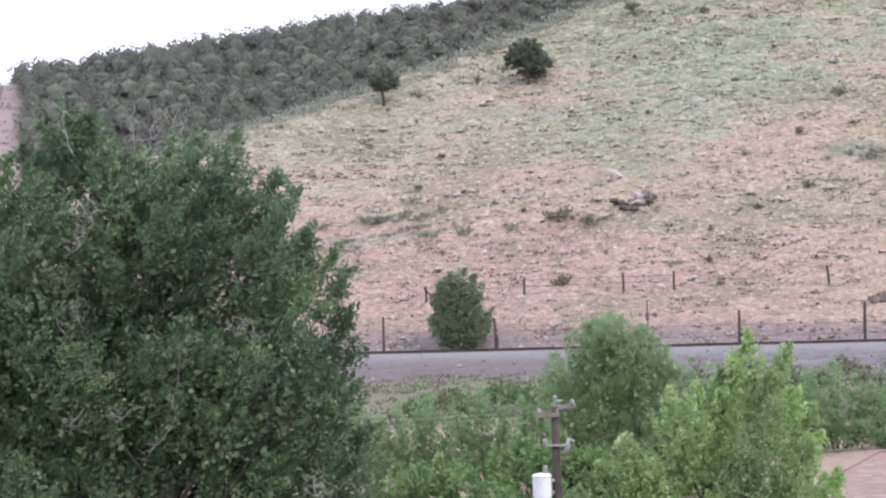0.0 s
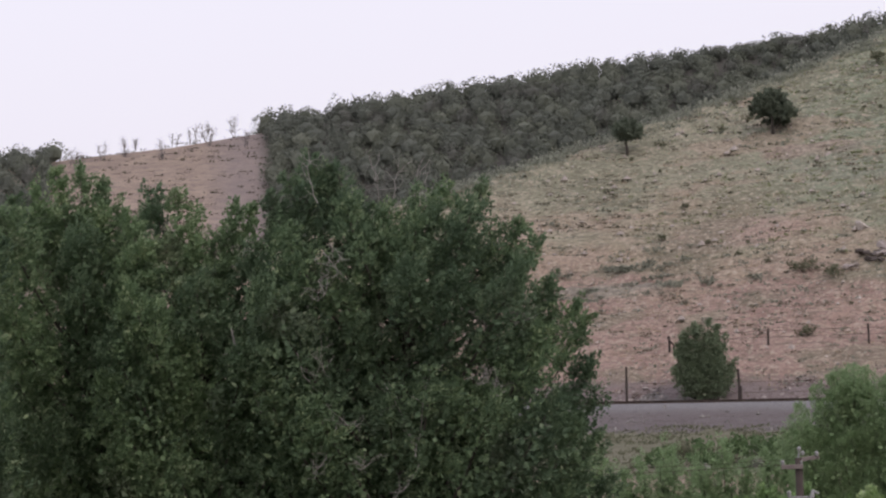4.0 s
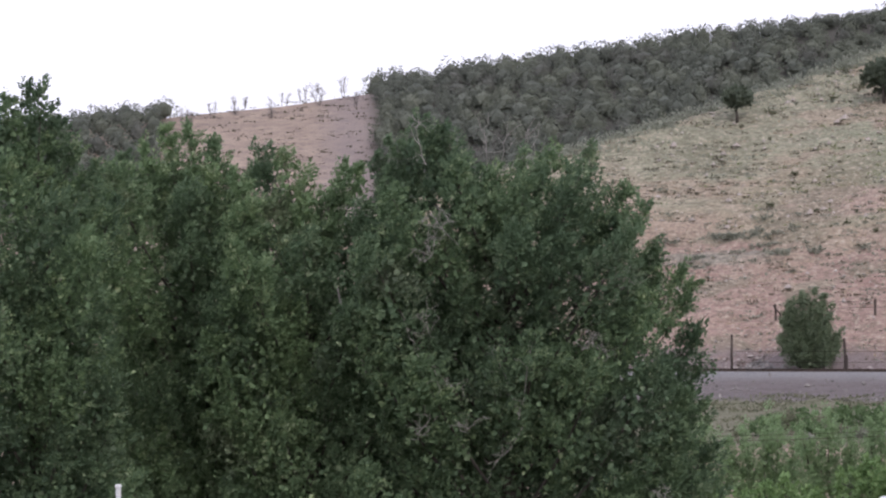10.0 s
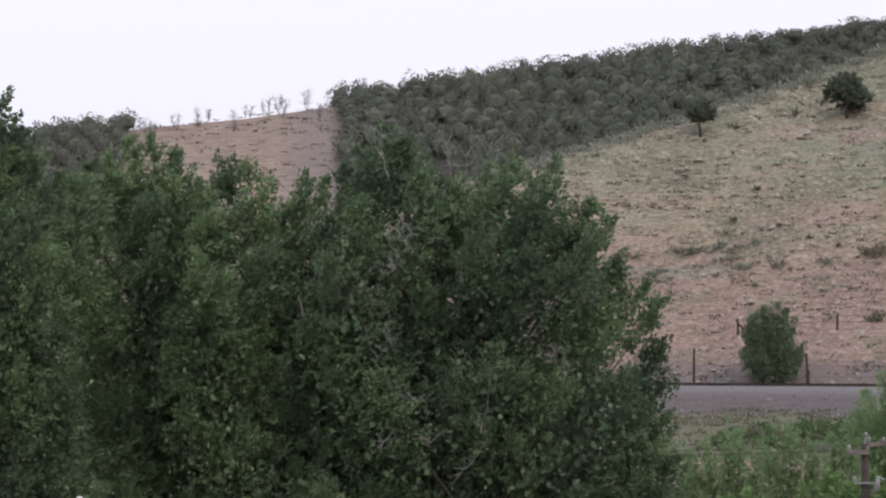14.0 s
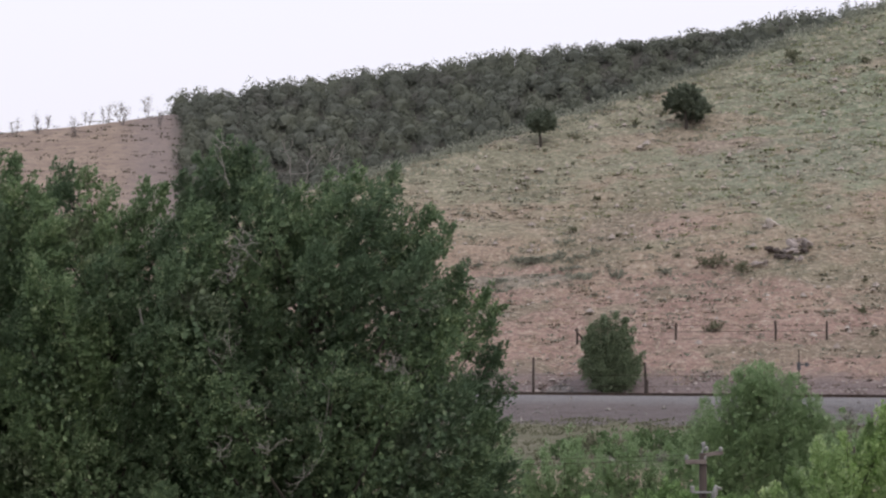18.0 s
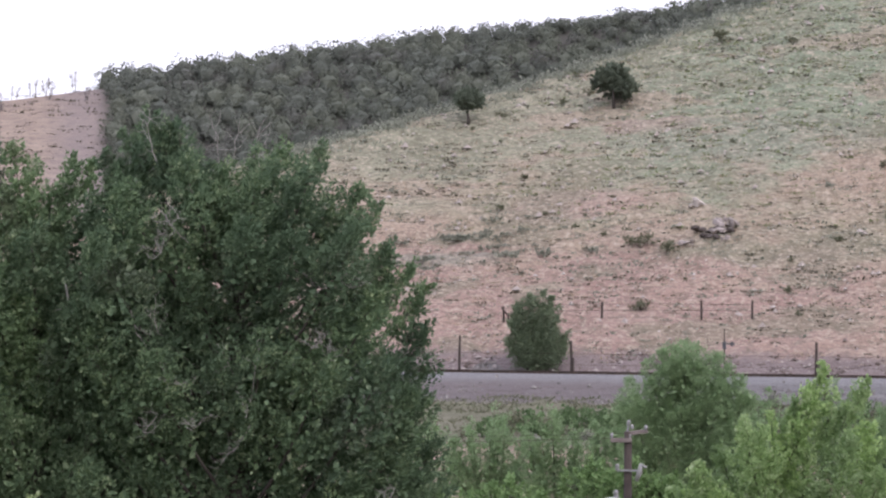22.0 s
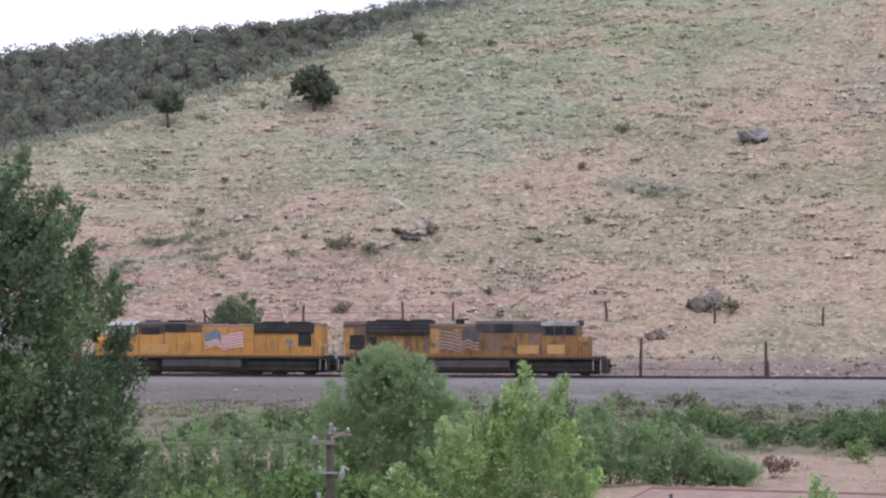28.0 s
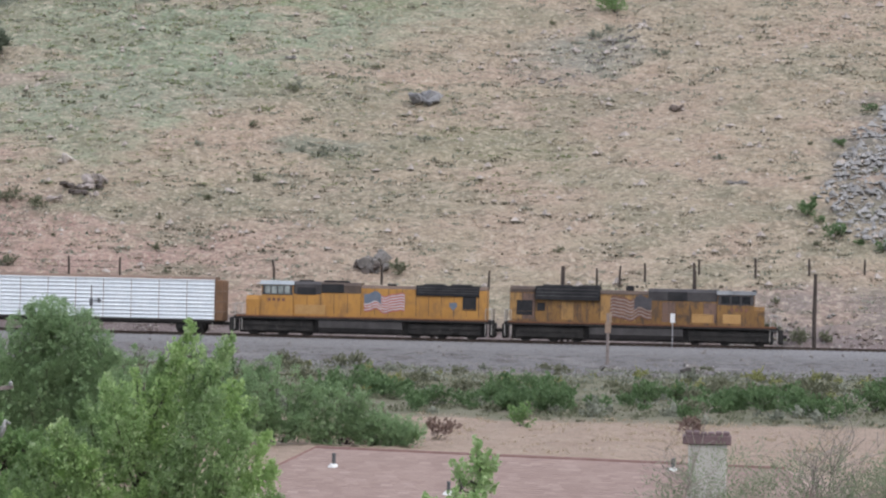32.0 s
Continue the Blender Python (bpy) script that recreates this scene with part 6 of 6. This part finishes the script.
def flag(e, x0, x1, z0, z1, front, canton, white, red, side):
    """A waving flag painted on the hood: canton towards the front end."""
    y = side * 1.318
    n = 13
    hoist = front
    dz = (z1 - z0) / n
    for i in range(n):
        sh = Shape()
        a, b = x0, x1
        if i >= 6:
            a, b = (x0, x1 - 0.42 * (x1 - x0)) if hoist > 0 else (x0 + 0.42 * (x1 - x0), x1)
        xs = np.linspace(a, b, 14)
        v = []
        for zz in (z0 + i * dz, z0 + (i + 0.9) * dz):
            v += [(x, y, zz + wave(x, x0, x1) + 0.02 * (x - x0) * hoist) for x in xs]
        m = len(xs)
        sh.add(v, [(j, j + 1, m + j + 1, m + j) for j in range(m - 1)])
        sh.made("flag_stripe", red if i % 2 == 0 else white, e)
    sh = Shape()
    a, b = (x1 - 0.42 * (x1 - x0), x1) if hoist > 0 else (x0, x0 + 0.42 * (x1 - x0))
    xs = np.linspace(a, b, 8)
    v = []
    for zz in (z0 + 6 * dz, z1):
        v += [(x, y, zz + wave(x, x0, x1) + 0.02 * (x - x0) * hoist) for x in xs]
    sh.add(v, [(j, j + 1, 8 + j + 1, 8 + j) for j in range(7)])
    sh.made("flag_canton", canton, e)


WHEELSETS = []


def bogie(e, x0, x1, axles):
    """A truck: side frames, springs, and wheelsets that turn."""
    t = Shape()
    for s in (-1, 1):
        y0, y1 = (s * 1.22, s * 1.08) if s < 0 else (1.08, 1.22)
        t.box(x0, x1, y0, y1, 0.34, 1.3, 0.06)
        t.box(x0 + 0.2, x1 - 0.2, -1.3 if s < 0 else 1.2, -1.2 if s < 0 else 1.3, 0.8, 1.1, 0.03)
        for a in axles:
            t.box(a - 0.28, a + 0.28, y0 - 0.02, y1 + 0.02, 0.36, 0.8, 0.05)
        for a, b in zip(axles[:-1], axles[1:]):
            m = (a + b) / 2
            t.box(m - 0.3, m + 0.3, y0, y1, 0.32, 0.62, 0.05)
    t.box((x0 + x1) / 2 - 0.25, (x0 + x1) / 2 + 0.25, -1.15, 1.15, 0.55, 0.95, 0.04)
    tr = t.made("truck", UNDER, e)
    for a in axles:
        w = Shape()
        w.tube([(0, -1.0, 0), (0, 1.0, 0)], 0.09, 8)
        for s in (-1, 1):
            w.tube([(0, s * 0.69, 0), (0, s * 0.72, 0)], 0.56, 20)
            w.tube([(0, s * 0.72, 0), (0, s * 0.83, 0)], 0.52, 20)
            w.box(-0.3, 0.3, s * 0.83 - 0.01, s * 0.83 + 0.015, -0.05, 0.05)
        ob = w.made("wheelset", WHEEL, tr, at=pose(a, 0, 0.52))
        WHEELSETS.append((ob, a))


def handrail(e, pts, r=0.03, mat=None):
    Shape().tube(pts, r, 5).made("handrail", mat or RAILPAINT, e)


def engine(label, L, paint, spec):
    """A hood diesel, front coupler at x = 0, body towards minus x. All lengths from the front."""
    e = thing("locomotive", Matrix(), label, "locomotive", "locomotives")
    dice = random.Random(5)
    X = lambda m: -m
    # walkway frame
    Shape().box(X(L - 0.55), X(0.75), -1.5, 1.5, 1.42, 1.72, 0.04).made("frame", UNDER, e)
    for s in (-1, 1):
        Shape().box(X(L - 0.9), X(1.0), s * 1.5 - 0.012, s * 1.5 + 0.012, 1.62, 1.74).made("sill_stripe", RUSTY, e, "thin rusty sill stripe")
    # solid dark block added to fill the shaded space under the frame
    Shape().box(X(L - 1.2), X(1.2), -0.95, 0.95, 0.2, 1.42, 0.05).made("underframe_shade_block", UNDER, e)
    # nose and cab
    nose = [(-1.25, 1.72), (1.25, 1.72), (1.25, 3.1), (0.95, 3.45), (-0.95, 3.45), (-1.25, 3.1)]
    Shape().sweep(nose, X(spec["cab"][0] + 0.3), X(spec["nose"])).made("nose", paint, e)
    if spec["clean"]:
        Shape().box(X(2.2), X(spec["nose"] + 0.1), -0.98, 0.98, 3.452, 3.62, 0.03).made("nose_top", RAILPAINT, e, "pale nose top")
    c0, c1 = spec["cab"]
    cab = Shape().sweep([(-1.42, 1.72), (1.42, 1.72), (1.42, 4.42), (1.2, 4.64), (-1.2, 4.64), (-1.42, 4.42)], X(c1), X(c0)).made("cab", paint, e)
    Shape().sweep([(-1.46, 4.43), (-1.2, 4.66), (1.2, 4.66), (1.46, 4.43), (1.52, 4.46), (1.22, 4.78), (-1.22, 4.78), (-1.52, 4.46)], X(c1 + 0.05), X(c0 - 0.15)).made("cab_roof", CABROOF if spec["clean"] else DULLROOF, e, "weathered cab roof")
    for s in (-1, 1):
        Shape().box(X(c1 - 0.05), X(c0 + 0.05), s * 1.424 - 0.006, s * 1.424 + 0.006, 3.55, 4.41).made("cab_side_panel", HOODGREY, cab)
        n = spec["panes"]
        wdt = (c1 - c0 - 0.5) / n
        for i in range(n):
            Shape().box(X(c0 + 0.25 + (i + 0.9) * wdt), X(c0 + 0.25 + (i + 0.1) * wdt), s * 1.432 - 0.012, s * 1.432 + 0.012, 3.66, 4.34).made("window", WINDOW if spec["clean"] else DARKGLASS, cab)
        for i in range(4):
            Shape().box(X(c0 + 0.55 + i * 0.42 + 0.26), X(c0 + 0.55 + i * 0.42), s * 1.426 - 0.008, s * 1.426 + 0.008, 3.0, 3.28).made("number_bar", FLAGRUST, cab)
    for s in (-0.62, 0.62):
        Shape().box(X(c0) - 0.01, X(c0) + 0.015, s - 0.5, s + 0.5, 3.66, 4.34).made("windscreen", WINDOW if spec["clean"] else DARKGLASS, cab)
    # hood sections: (start, end, top height, half width, upper paint, height where the upper paint begins)
    for a, b, top, half, up, zsplit in spec["hood"]:
        Shape().box(X(b), X(a), -half, half, 1.72, zsplit, 0.03).made("hood", paint, e)
        Shape().sweep([(-half + 0.004, zsplit), (half - 0.004, zsplit), (half - 0.004, top - 0.25), (half - 0.3, top), (-half + 0.3, top), (-half + 0.004, top - 0.25)], X(b) + 0.003, X(a) - 0.003).made("hood_top", up, e)
        k = max(2, int((b - a) / 1.05))
        for s in (-1, 1):
            for i in range(k):
                x0, x1 = a + (b - a) * (i + 0.04) / k, a + (b - a) * (i + 0.96) / k
                Shape().box(X(x1), X(x0), s * half - 0.014, s * half + 0.014, 1.95, zsplit - 0.12, 0.008).made("hood_door", paint if spec["clean"] else dice.choice((paint, paint, paint, FADED, PURPLED)), e)
                Shape().box(X(x0 - 0.03), X(x0 - 0.075), s * half - 0.006, s * half + 0.006, 1.95, zsplit - 0.06).made("door_seam", GRIMETOP, e)
    for a, b, z0, z1, mat, out in spec["panels"]:
        for s in (-1, 1):
            y = s * (1.3 + out)
            Shape().box(X(b), X(a), min(y, s * 1.25), max(y, s * 1.25), z0, z1, 0.02).made("grille" if mat is SOOT else "panel", mat, e)
            if mat is SOOT and b - a > 4:
                for f in (0.3, 0.55, 0.8):
                    z = z0 + f * (z1 - z0)
                    Shape().box(X(b - 0.1), X(a + 0.1), min(y, y + s * 0.03), max(y, y + s * 0.03), z - 0.025, z + 0.025).made("grille_rib", GRILLERIB, e)
    f0, f1, fz0, fz1 = spec["flag"]
    for s in (-1, 1):
        flag(e, X(f1), X(f0), fz0, fz1, 1, *(spec["colours"]), s)
    # roof gear
    for a, b, w, z0, z1 in spec["roof"]:
        Shape().box(X(b), X(a), -w, w, z0, z1, 0.06).made("roof_fan" if w < 0.8 else "roof_hatch", SOOT, e)
    # tank, trucks, plough, steps
    t0, t1 = spec["tank"]
    Shape().sweep([(-1.4, 1.38), (-1.4, 0.75), (-1.05, 0.38), (1.05, 0.38), (1.4, 0.75), (1.4, 1.38)], X(t1), X(t0)).made("fuel_tank", TANK, e, "dusty dark fuel tank")
    w0 = 1.9
    bogie(e, X(t0 - 0.5), X(1.5), [X(w0 + 0.5), X((w0 + t0) / 2 - 0.1), X(t0 - 1.1)])
    bogie(e, X(L - 1.5), X(t1 + 0.5), [X(t1 + 1.1), X((L - w0 + t1) / 2 + 0.1), X(L - w0 - 0.5)])
    for m0, m1 in ((0.35, 0.8), (L - 0.8, L - 0.35)):
        Shape().box(X(m1), X(m0), -1.35, 1.35, 0.25, 1.5, 0.08).made("pilot", UNDER, e)
    for m in (0.0, L - 0.55):
        Shape().box(X(m + 0.6), X(m), -0.16, 0.16, 0.72, 1.02, 0.05).made("coupler", UNDER, e)
    for m in (0.85, 1.5, L - 1.15, L - 0.6):
        for s in (-1, 1):
            handrail(e, [(X(m), s * 1.46, 0.45), (X(m), s * 1.46, 2.75)], 0.035)
    for m0, m1 in ((0.85, 1.5), (L - 1.15, L - 0.6)):
        for s in (-1, 1):
            for z in (0.55, 0.95, 1.35):
                Shape().box(X(m1), X(m0), s * 1.42 - 0.08, s * 1.42 + 0.08, z - 0.02, z + 0.02).made("step", GRILLERIB, e)
            handrail(e, [(X(m0), s * 1.46, 2.7), (X(m1), s * 1.46, 2.7)])
    for m in (0.6, L - 0.6):
        handrail(e, [(X(m), -1.3, 1.75), (X(m), -1.3, 2.75), (X(m), -0.5, 2.75), (X(m), -0.5, 1.75)])
        handrail(e, [(X(m), 1.3, 1.75), (X(m), 1.3, 2.75), (X(m), 0.5, 2.75), (X(m), 0.5, 1.75)])
    for s in (-1, 1):
        handrail(e, [(X(c1 + 0.3), s * 1.46, 2.62), (X(L - 1.4), s * 1.46, 2.62)], 0.012, paint)
        for m in np.arange(c1 + 0.4, L - 1.2, 1.9):
            handrail(e, [(X(m), s * 1.46, 1.7), (X(m), s * 1.46, 2.62)], 0.012, paint)
    return e


RUSTY = surface("rusty_sill_paint", (0.12, 0.055, 0.03), (0.20, 0.09, 0.05), 2, 0.8, fine=10, bump=0.002)


def build_lead():
    spec = dict(clean=False, nose=2.0, cab=(2.9, 6.1), panes=3,
                hood=[(6.1, 12.1, 4.84, 1.28, HOODGREY, 3.8), (12.1, 16.3, 4.6, 1.25, GRIMETOP, 4.25), (16.3, 22.0, 4.75, 1.22, SOOT, 3.72), (22.0, 24.2, 4.82, 1.27, GRIMETOP, 4.3)],
                panels=[(16.35, 21.95, 3.66, 4.86, SOOT, 0.32), (8.7, 10.4, 3.84, 4.62, SOOT, 0.03), (22.2, 23.6, 2.3, 3.6, SOOT, 0.02), (4.05, 5.6, 1.95, 2.75, PALEYELLOW, 0.14), (6.4, 8.3, 1.95, 2.7, PALEYELLOW, 0.02), (21.1, 21.8, 2.7, 3.4, SOOT, 0.015)],
                flag=(11.8, 15.4, 2.1, 4.0), colours=(FLAGSOOT, FLAGDULL, FLAGRUST),
                roof=[(13.4, 14.1, 0.3, 4.6, 5.05), (13.0, 13.3, 0.5, 4.9, 5.04), (16.4, 18.2, 0.7, 4.75, 5.0), (18.8, 21.4, 0.7, 4.75, 4.98), (2.7, 3.1, 0.9, 4.6, 4.9)],
                tank=(9.05, 17.2))
    return engine("grimy yellow diesel locomotive with sooty flag, leading the train", 25.2, GRIMY, spec)


def build_second():
    spec = dict(clean=True, nose=1.8, cab=(3.2, 6.0), panes=4,
                hood=[(6.0, 8.45, 4.78, 1.28, HOODGREY, 3.66), (8.45, 12.0, 4.74, 1.27, GRIMETOP, 3.8), (12.0, 16.9, 4.55, 1.25, DUSTTOP, 4.28), (16.9, 22.45, 4.62, 1.25, SOOT, 3.75), (22.45, 23.1, 4.6, 1.26, DUSTTOP, 4.3)],
                panels=[(16.9, 22.45, 3.75, 4.66, SOOT, 0.12), (6.35, 8.0, 3.6, 4.26, SOOT, 0.02), (8.5, 10.5, 3.84, 4.6, SOOT, 0.04), (6.15, 8.85, 1.9, 2.72, PALEYELLOW, 0.015), (21.0, 22.2, 2.54, 3.8, SOOT, 0.02)],
                flag=(12.3, 15.9, 2.25, 3.8), colours=(FLAGBLUE, FLAGWHITE, FLAGRED),
                roof=[(6.4, 7.6, 0.6, 4.78, 4.9), (8.6, 10.8, 0.7, 4.74, 4.9), (17.5, 19.3, 0.7, 4.62, 4.8), (19.9, 21.7, 0.7, 4.62, 4.8), (14.2, 15.0, 0.35, 4.55, 4.72)],
                tank=(8.3, 15.7))
    e = engine("bright yellow diesel locomotive with waving flag, facing backwards", 24.2, YELLOW, spec)
    for s in (-1, 1):
        sh = Shape()
        y = s * 1.32
        sh.add([(-20.5, y, 3.2), (-19.85, y, 3.2), (-19.85, y, 2.85), (-20.18, y, 2.5), (-20.5, y, 2.85)], [(0, 1, 2, 3, 4)])
        sh.made("emblem", FLAGBLUE, e, "faded blue shield emblem")
    return e


DUSTTOP = surface("dusty_yellow_hood_top", (0.115, 0.08, 0.065), (0.185, 0.13, 0.095), 0.7, 0.7, fine=6, bump=0.004)
GRIMETOP = surface("sooty_yellow_hood_top", (0.06, 0.046, 0.04), (0.12, 0.085, 0.065), 0.7, 0.7, fine=6, bump=0.004)
WHITE = surface("white_ribbed_steel", (0.60, 0.65, 0.69), (0.72, 0.76, 0.79), 0.6, 0.5, fine=6, bump=0.004)
CARTRIM = surface("brown_wagon_frame_paint", (0.13, 0.085, 0.06), (0.21, 0.14, 0.10), 1, 0.7, fine=8, bump=0.004)
ENDDOOR = surface("brown_end_door_paint", (0.12, 0.07, 0.04), (0.19, 0.11, 0.065), 0.8, 0.7, fine=10, bump=0.004)


def rail_car():
    c = thing("auto_rack_car", Matrix(), "long white ribbed car-carrier wagon with brown end doors", "rail wagon")
    L = 27.4
    Shape().box(-L + 1.1, -1.15, -1.38, 1.38, 1.12, 4.7, 0.02).made("inner_body", CARTRIM, c)
    bays = 10
    a, b = 1.2, L - 1.2
    # ribbed side sheet: a folded profile drawn along one bay
    prof = []
    z = 1.2
    while z < 4.55:
        prof += [(1.40, z), (1.47, z + 0.05), (1.47, z + 0.12), (1.40, z + 0.2), (1.40, z + 0.30)]
        z += 0.335
    prof += [(1.40, 4.6), (1.385, 4.6), (1.385, 1.2)]
    w = (b - a) / bays
    sh = Shape().sweep(prof, 0.03, w - 0.03)
    me = sh.mesh("side_panel", WHITE)
    for s in (-1, 1):
        for i in range(bays):
            ob = new("side_panel", me)
            ob.parent = c
            ob.matrix_basis = pose(-a - (i + 1) * w, 0, 0) if s > 0 else pose(-a - i * w, 0, 0, 0, 0, 180)
        Shape().box(-b, -a, s * 1.44 - 0.05, s * 1.44 + 0.05, 4.6, 4.72, 0.02).made("top_rail", WHITE, c)
        Shape().box(-b, -a, s * 1.44 - 0.06, s * 1.44 + 0.06, 0.95, 1.18, 0.02).made("side_sill", UNDER, c)
        for i in range(16):
            x = -b + (i + 0.5) * (b - a) / 16
            Shape().box(x - 0.05, x + 0.05, s * 1.4 - 0.05, s * 1.4 + 0.05, 0.78, 0.95).made("sill_bracket", UNDER, c)
    Shape().sweep([(-1.45, 4.72), (1.45, 4.72), (0.7, 4.95), (-0.7, 4.95)], -b, -a).made("roof", CARTRIM, c)
    for x0, x1 in ((-a + 0.03, -a + 0.75), (-b - 0.75, -b - 0.03)):
        for s in (-1, 1):
            Shape().box(x0, x1, min(s * 1.40, s * 0.02), max(s * 1.40, s * 0.02), 1.1, 4.7, 0.08).made("end_door", ENDDOOR, c)
        for z in (1.9, 2.8, 3.7):
            Shape().box(x0 - 0.01, x1 + 0.03, -1.43, 1.43, z - 0.05, z + 0.05, 0.02).made("door_bar", CARTRIM, c)
    Shape().box(-b - 0.7, -a + 0.7, -0.5, 0.5, 0.75, 1.1, 0.03).made("centre_sill", UNDER, c)
    for x in (-0.5, -L + 0.5):
        Shape().box(x - 0.5, x + 0.5, -0.15, 0.15, 0.72, 1.02, 0.05).made("coupler", UNDER, c)
    bogie(c, -4.6, -2.2, [-2.6, -4.2])
    bogie(c, -L + 2.2, -L + 4.6, [-L + 2.6, -L + 4.2])
    for x in (-1.35, -L + 1.35):
        handrail(c, [(x, -1.42, 0.6), (x, -1.42, 1.7)])
    return c


LEAD = build_lead()
SECOND = build_second()
CAR = rail_car()
SPEED = 11.2


# ---- what moves ----
def motions():
    turn = math.degrees(math.atan2(DY, DX))

    def along(offset, flip=0):
        rows = []
        for t in list(np.arange(0, 31.1, 1.0)) + [31.4, 31.7, 31.85, 32.0]:
            p = plan(1.2 - SPEED * (32.0 - t) + offset, TRACK, 4.4)
            rows.append((float(t), pose(p.x, p.y, p.z, 0, 0, turn + flip)))
        return rows
    walk(LEAD, along(0.0))
    walk(SECOND, along(-49.35, 180))
    walk(CAR, along(-49.15))
    # wheels roll while the train is in sight
    step = 0.06
    for ob, a in WHEELSETS:
        way = -1 if ob.parent.parent == SECOND else 1
        rows = [(0.0, pose(a, 0, 0.52))]
        for i in range(int(7.8 / step) + 1):
            t = 24.2 + i * step
            rows.append((t, pose(a, 0, 0.52, 0, (way * math.degrees(SPEED * t / 0.52)) % 360, 0)))
        rows.append((32.0, pose(a, 0, 0.52, 0, (way * math.degrees(SPEED * 32.0 / 0.52)) % 360, 0)))
        walk(ob, rows)
    # boughs stir in the wind, each about its own foot
    rng = np.random.default_rng(300)
    for f, (x, y, z), sway in SWAYING:
        ph, sp, amp = rng.uniform(0, 6.28), rng.uniform(1.5, 2.4), sway * rng.uniform(0.5, 1.5)
        rows = [(float(t), pose(x, y, z, 0.4 * amp * math.sin(1.3 * sp * t + ph), amp * (0.7 * math.sin(sp * t + ph) + 0.4 * math.sin(0.63 * sp * t + 2 * ph)), 0)) for t in np.arange(0, 32.1, 0.5)]
        walk(f, rows)


motions()
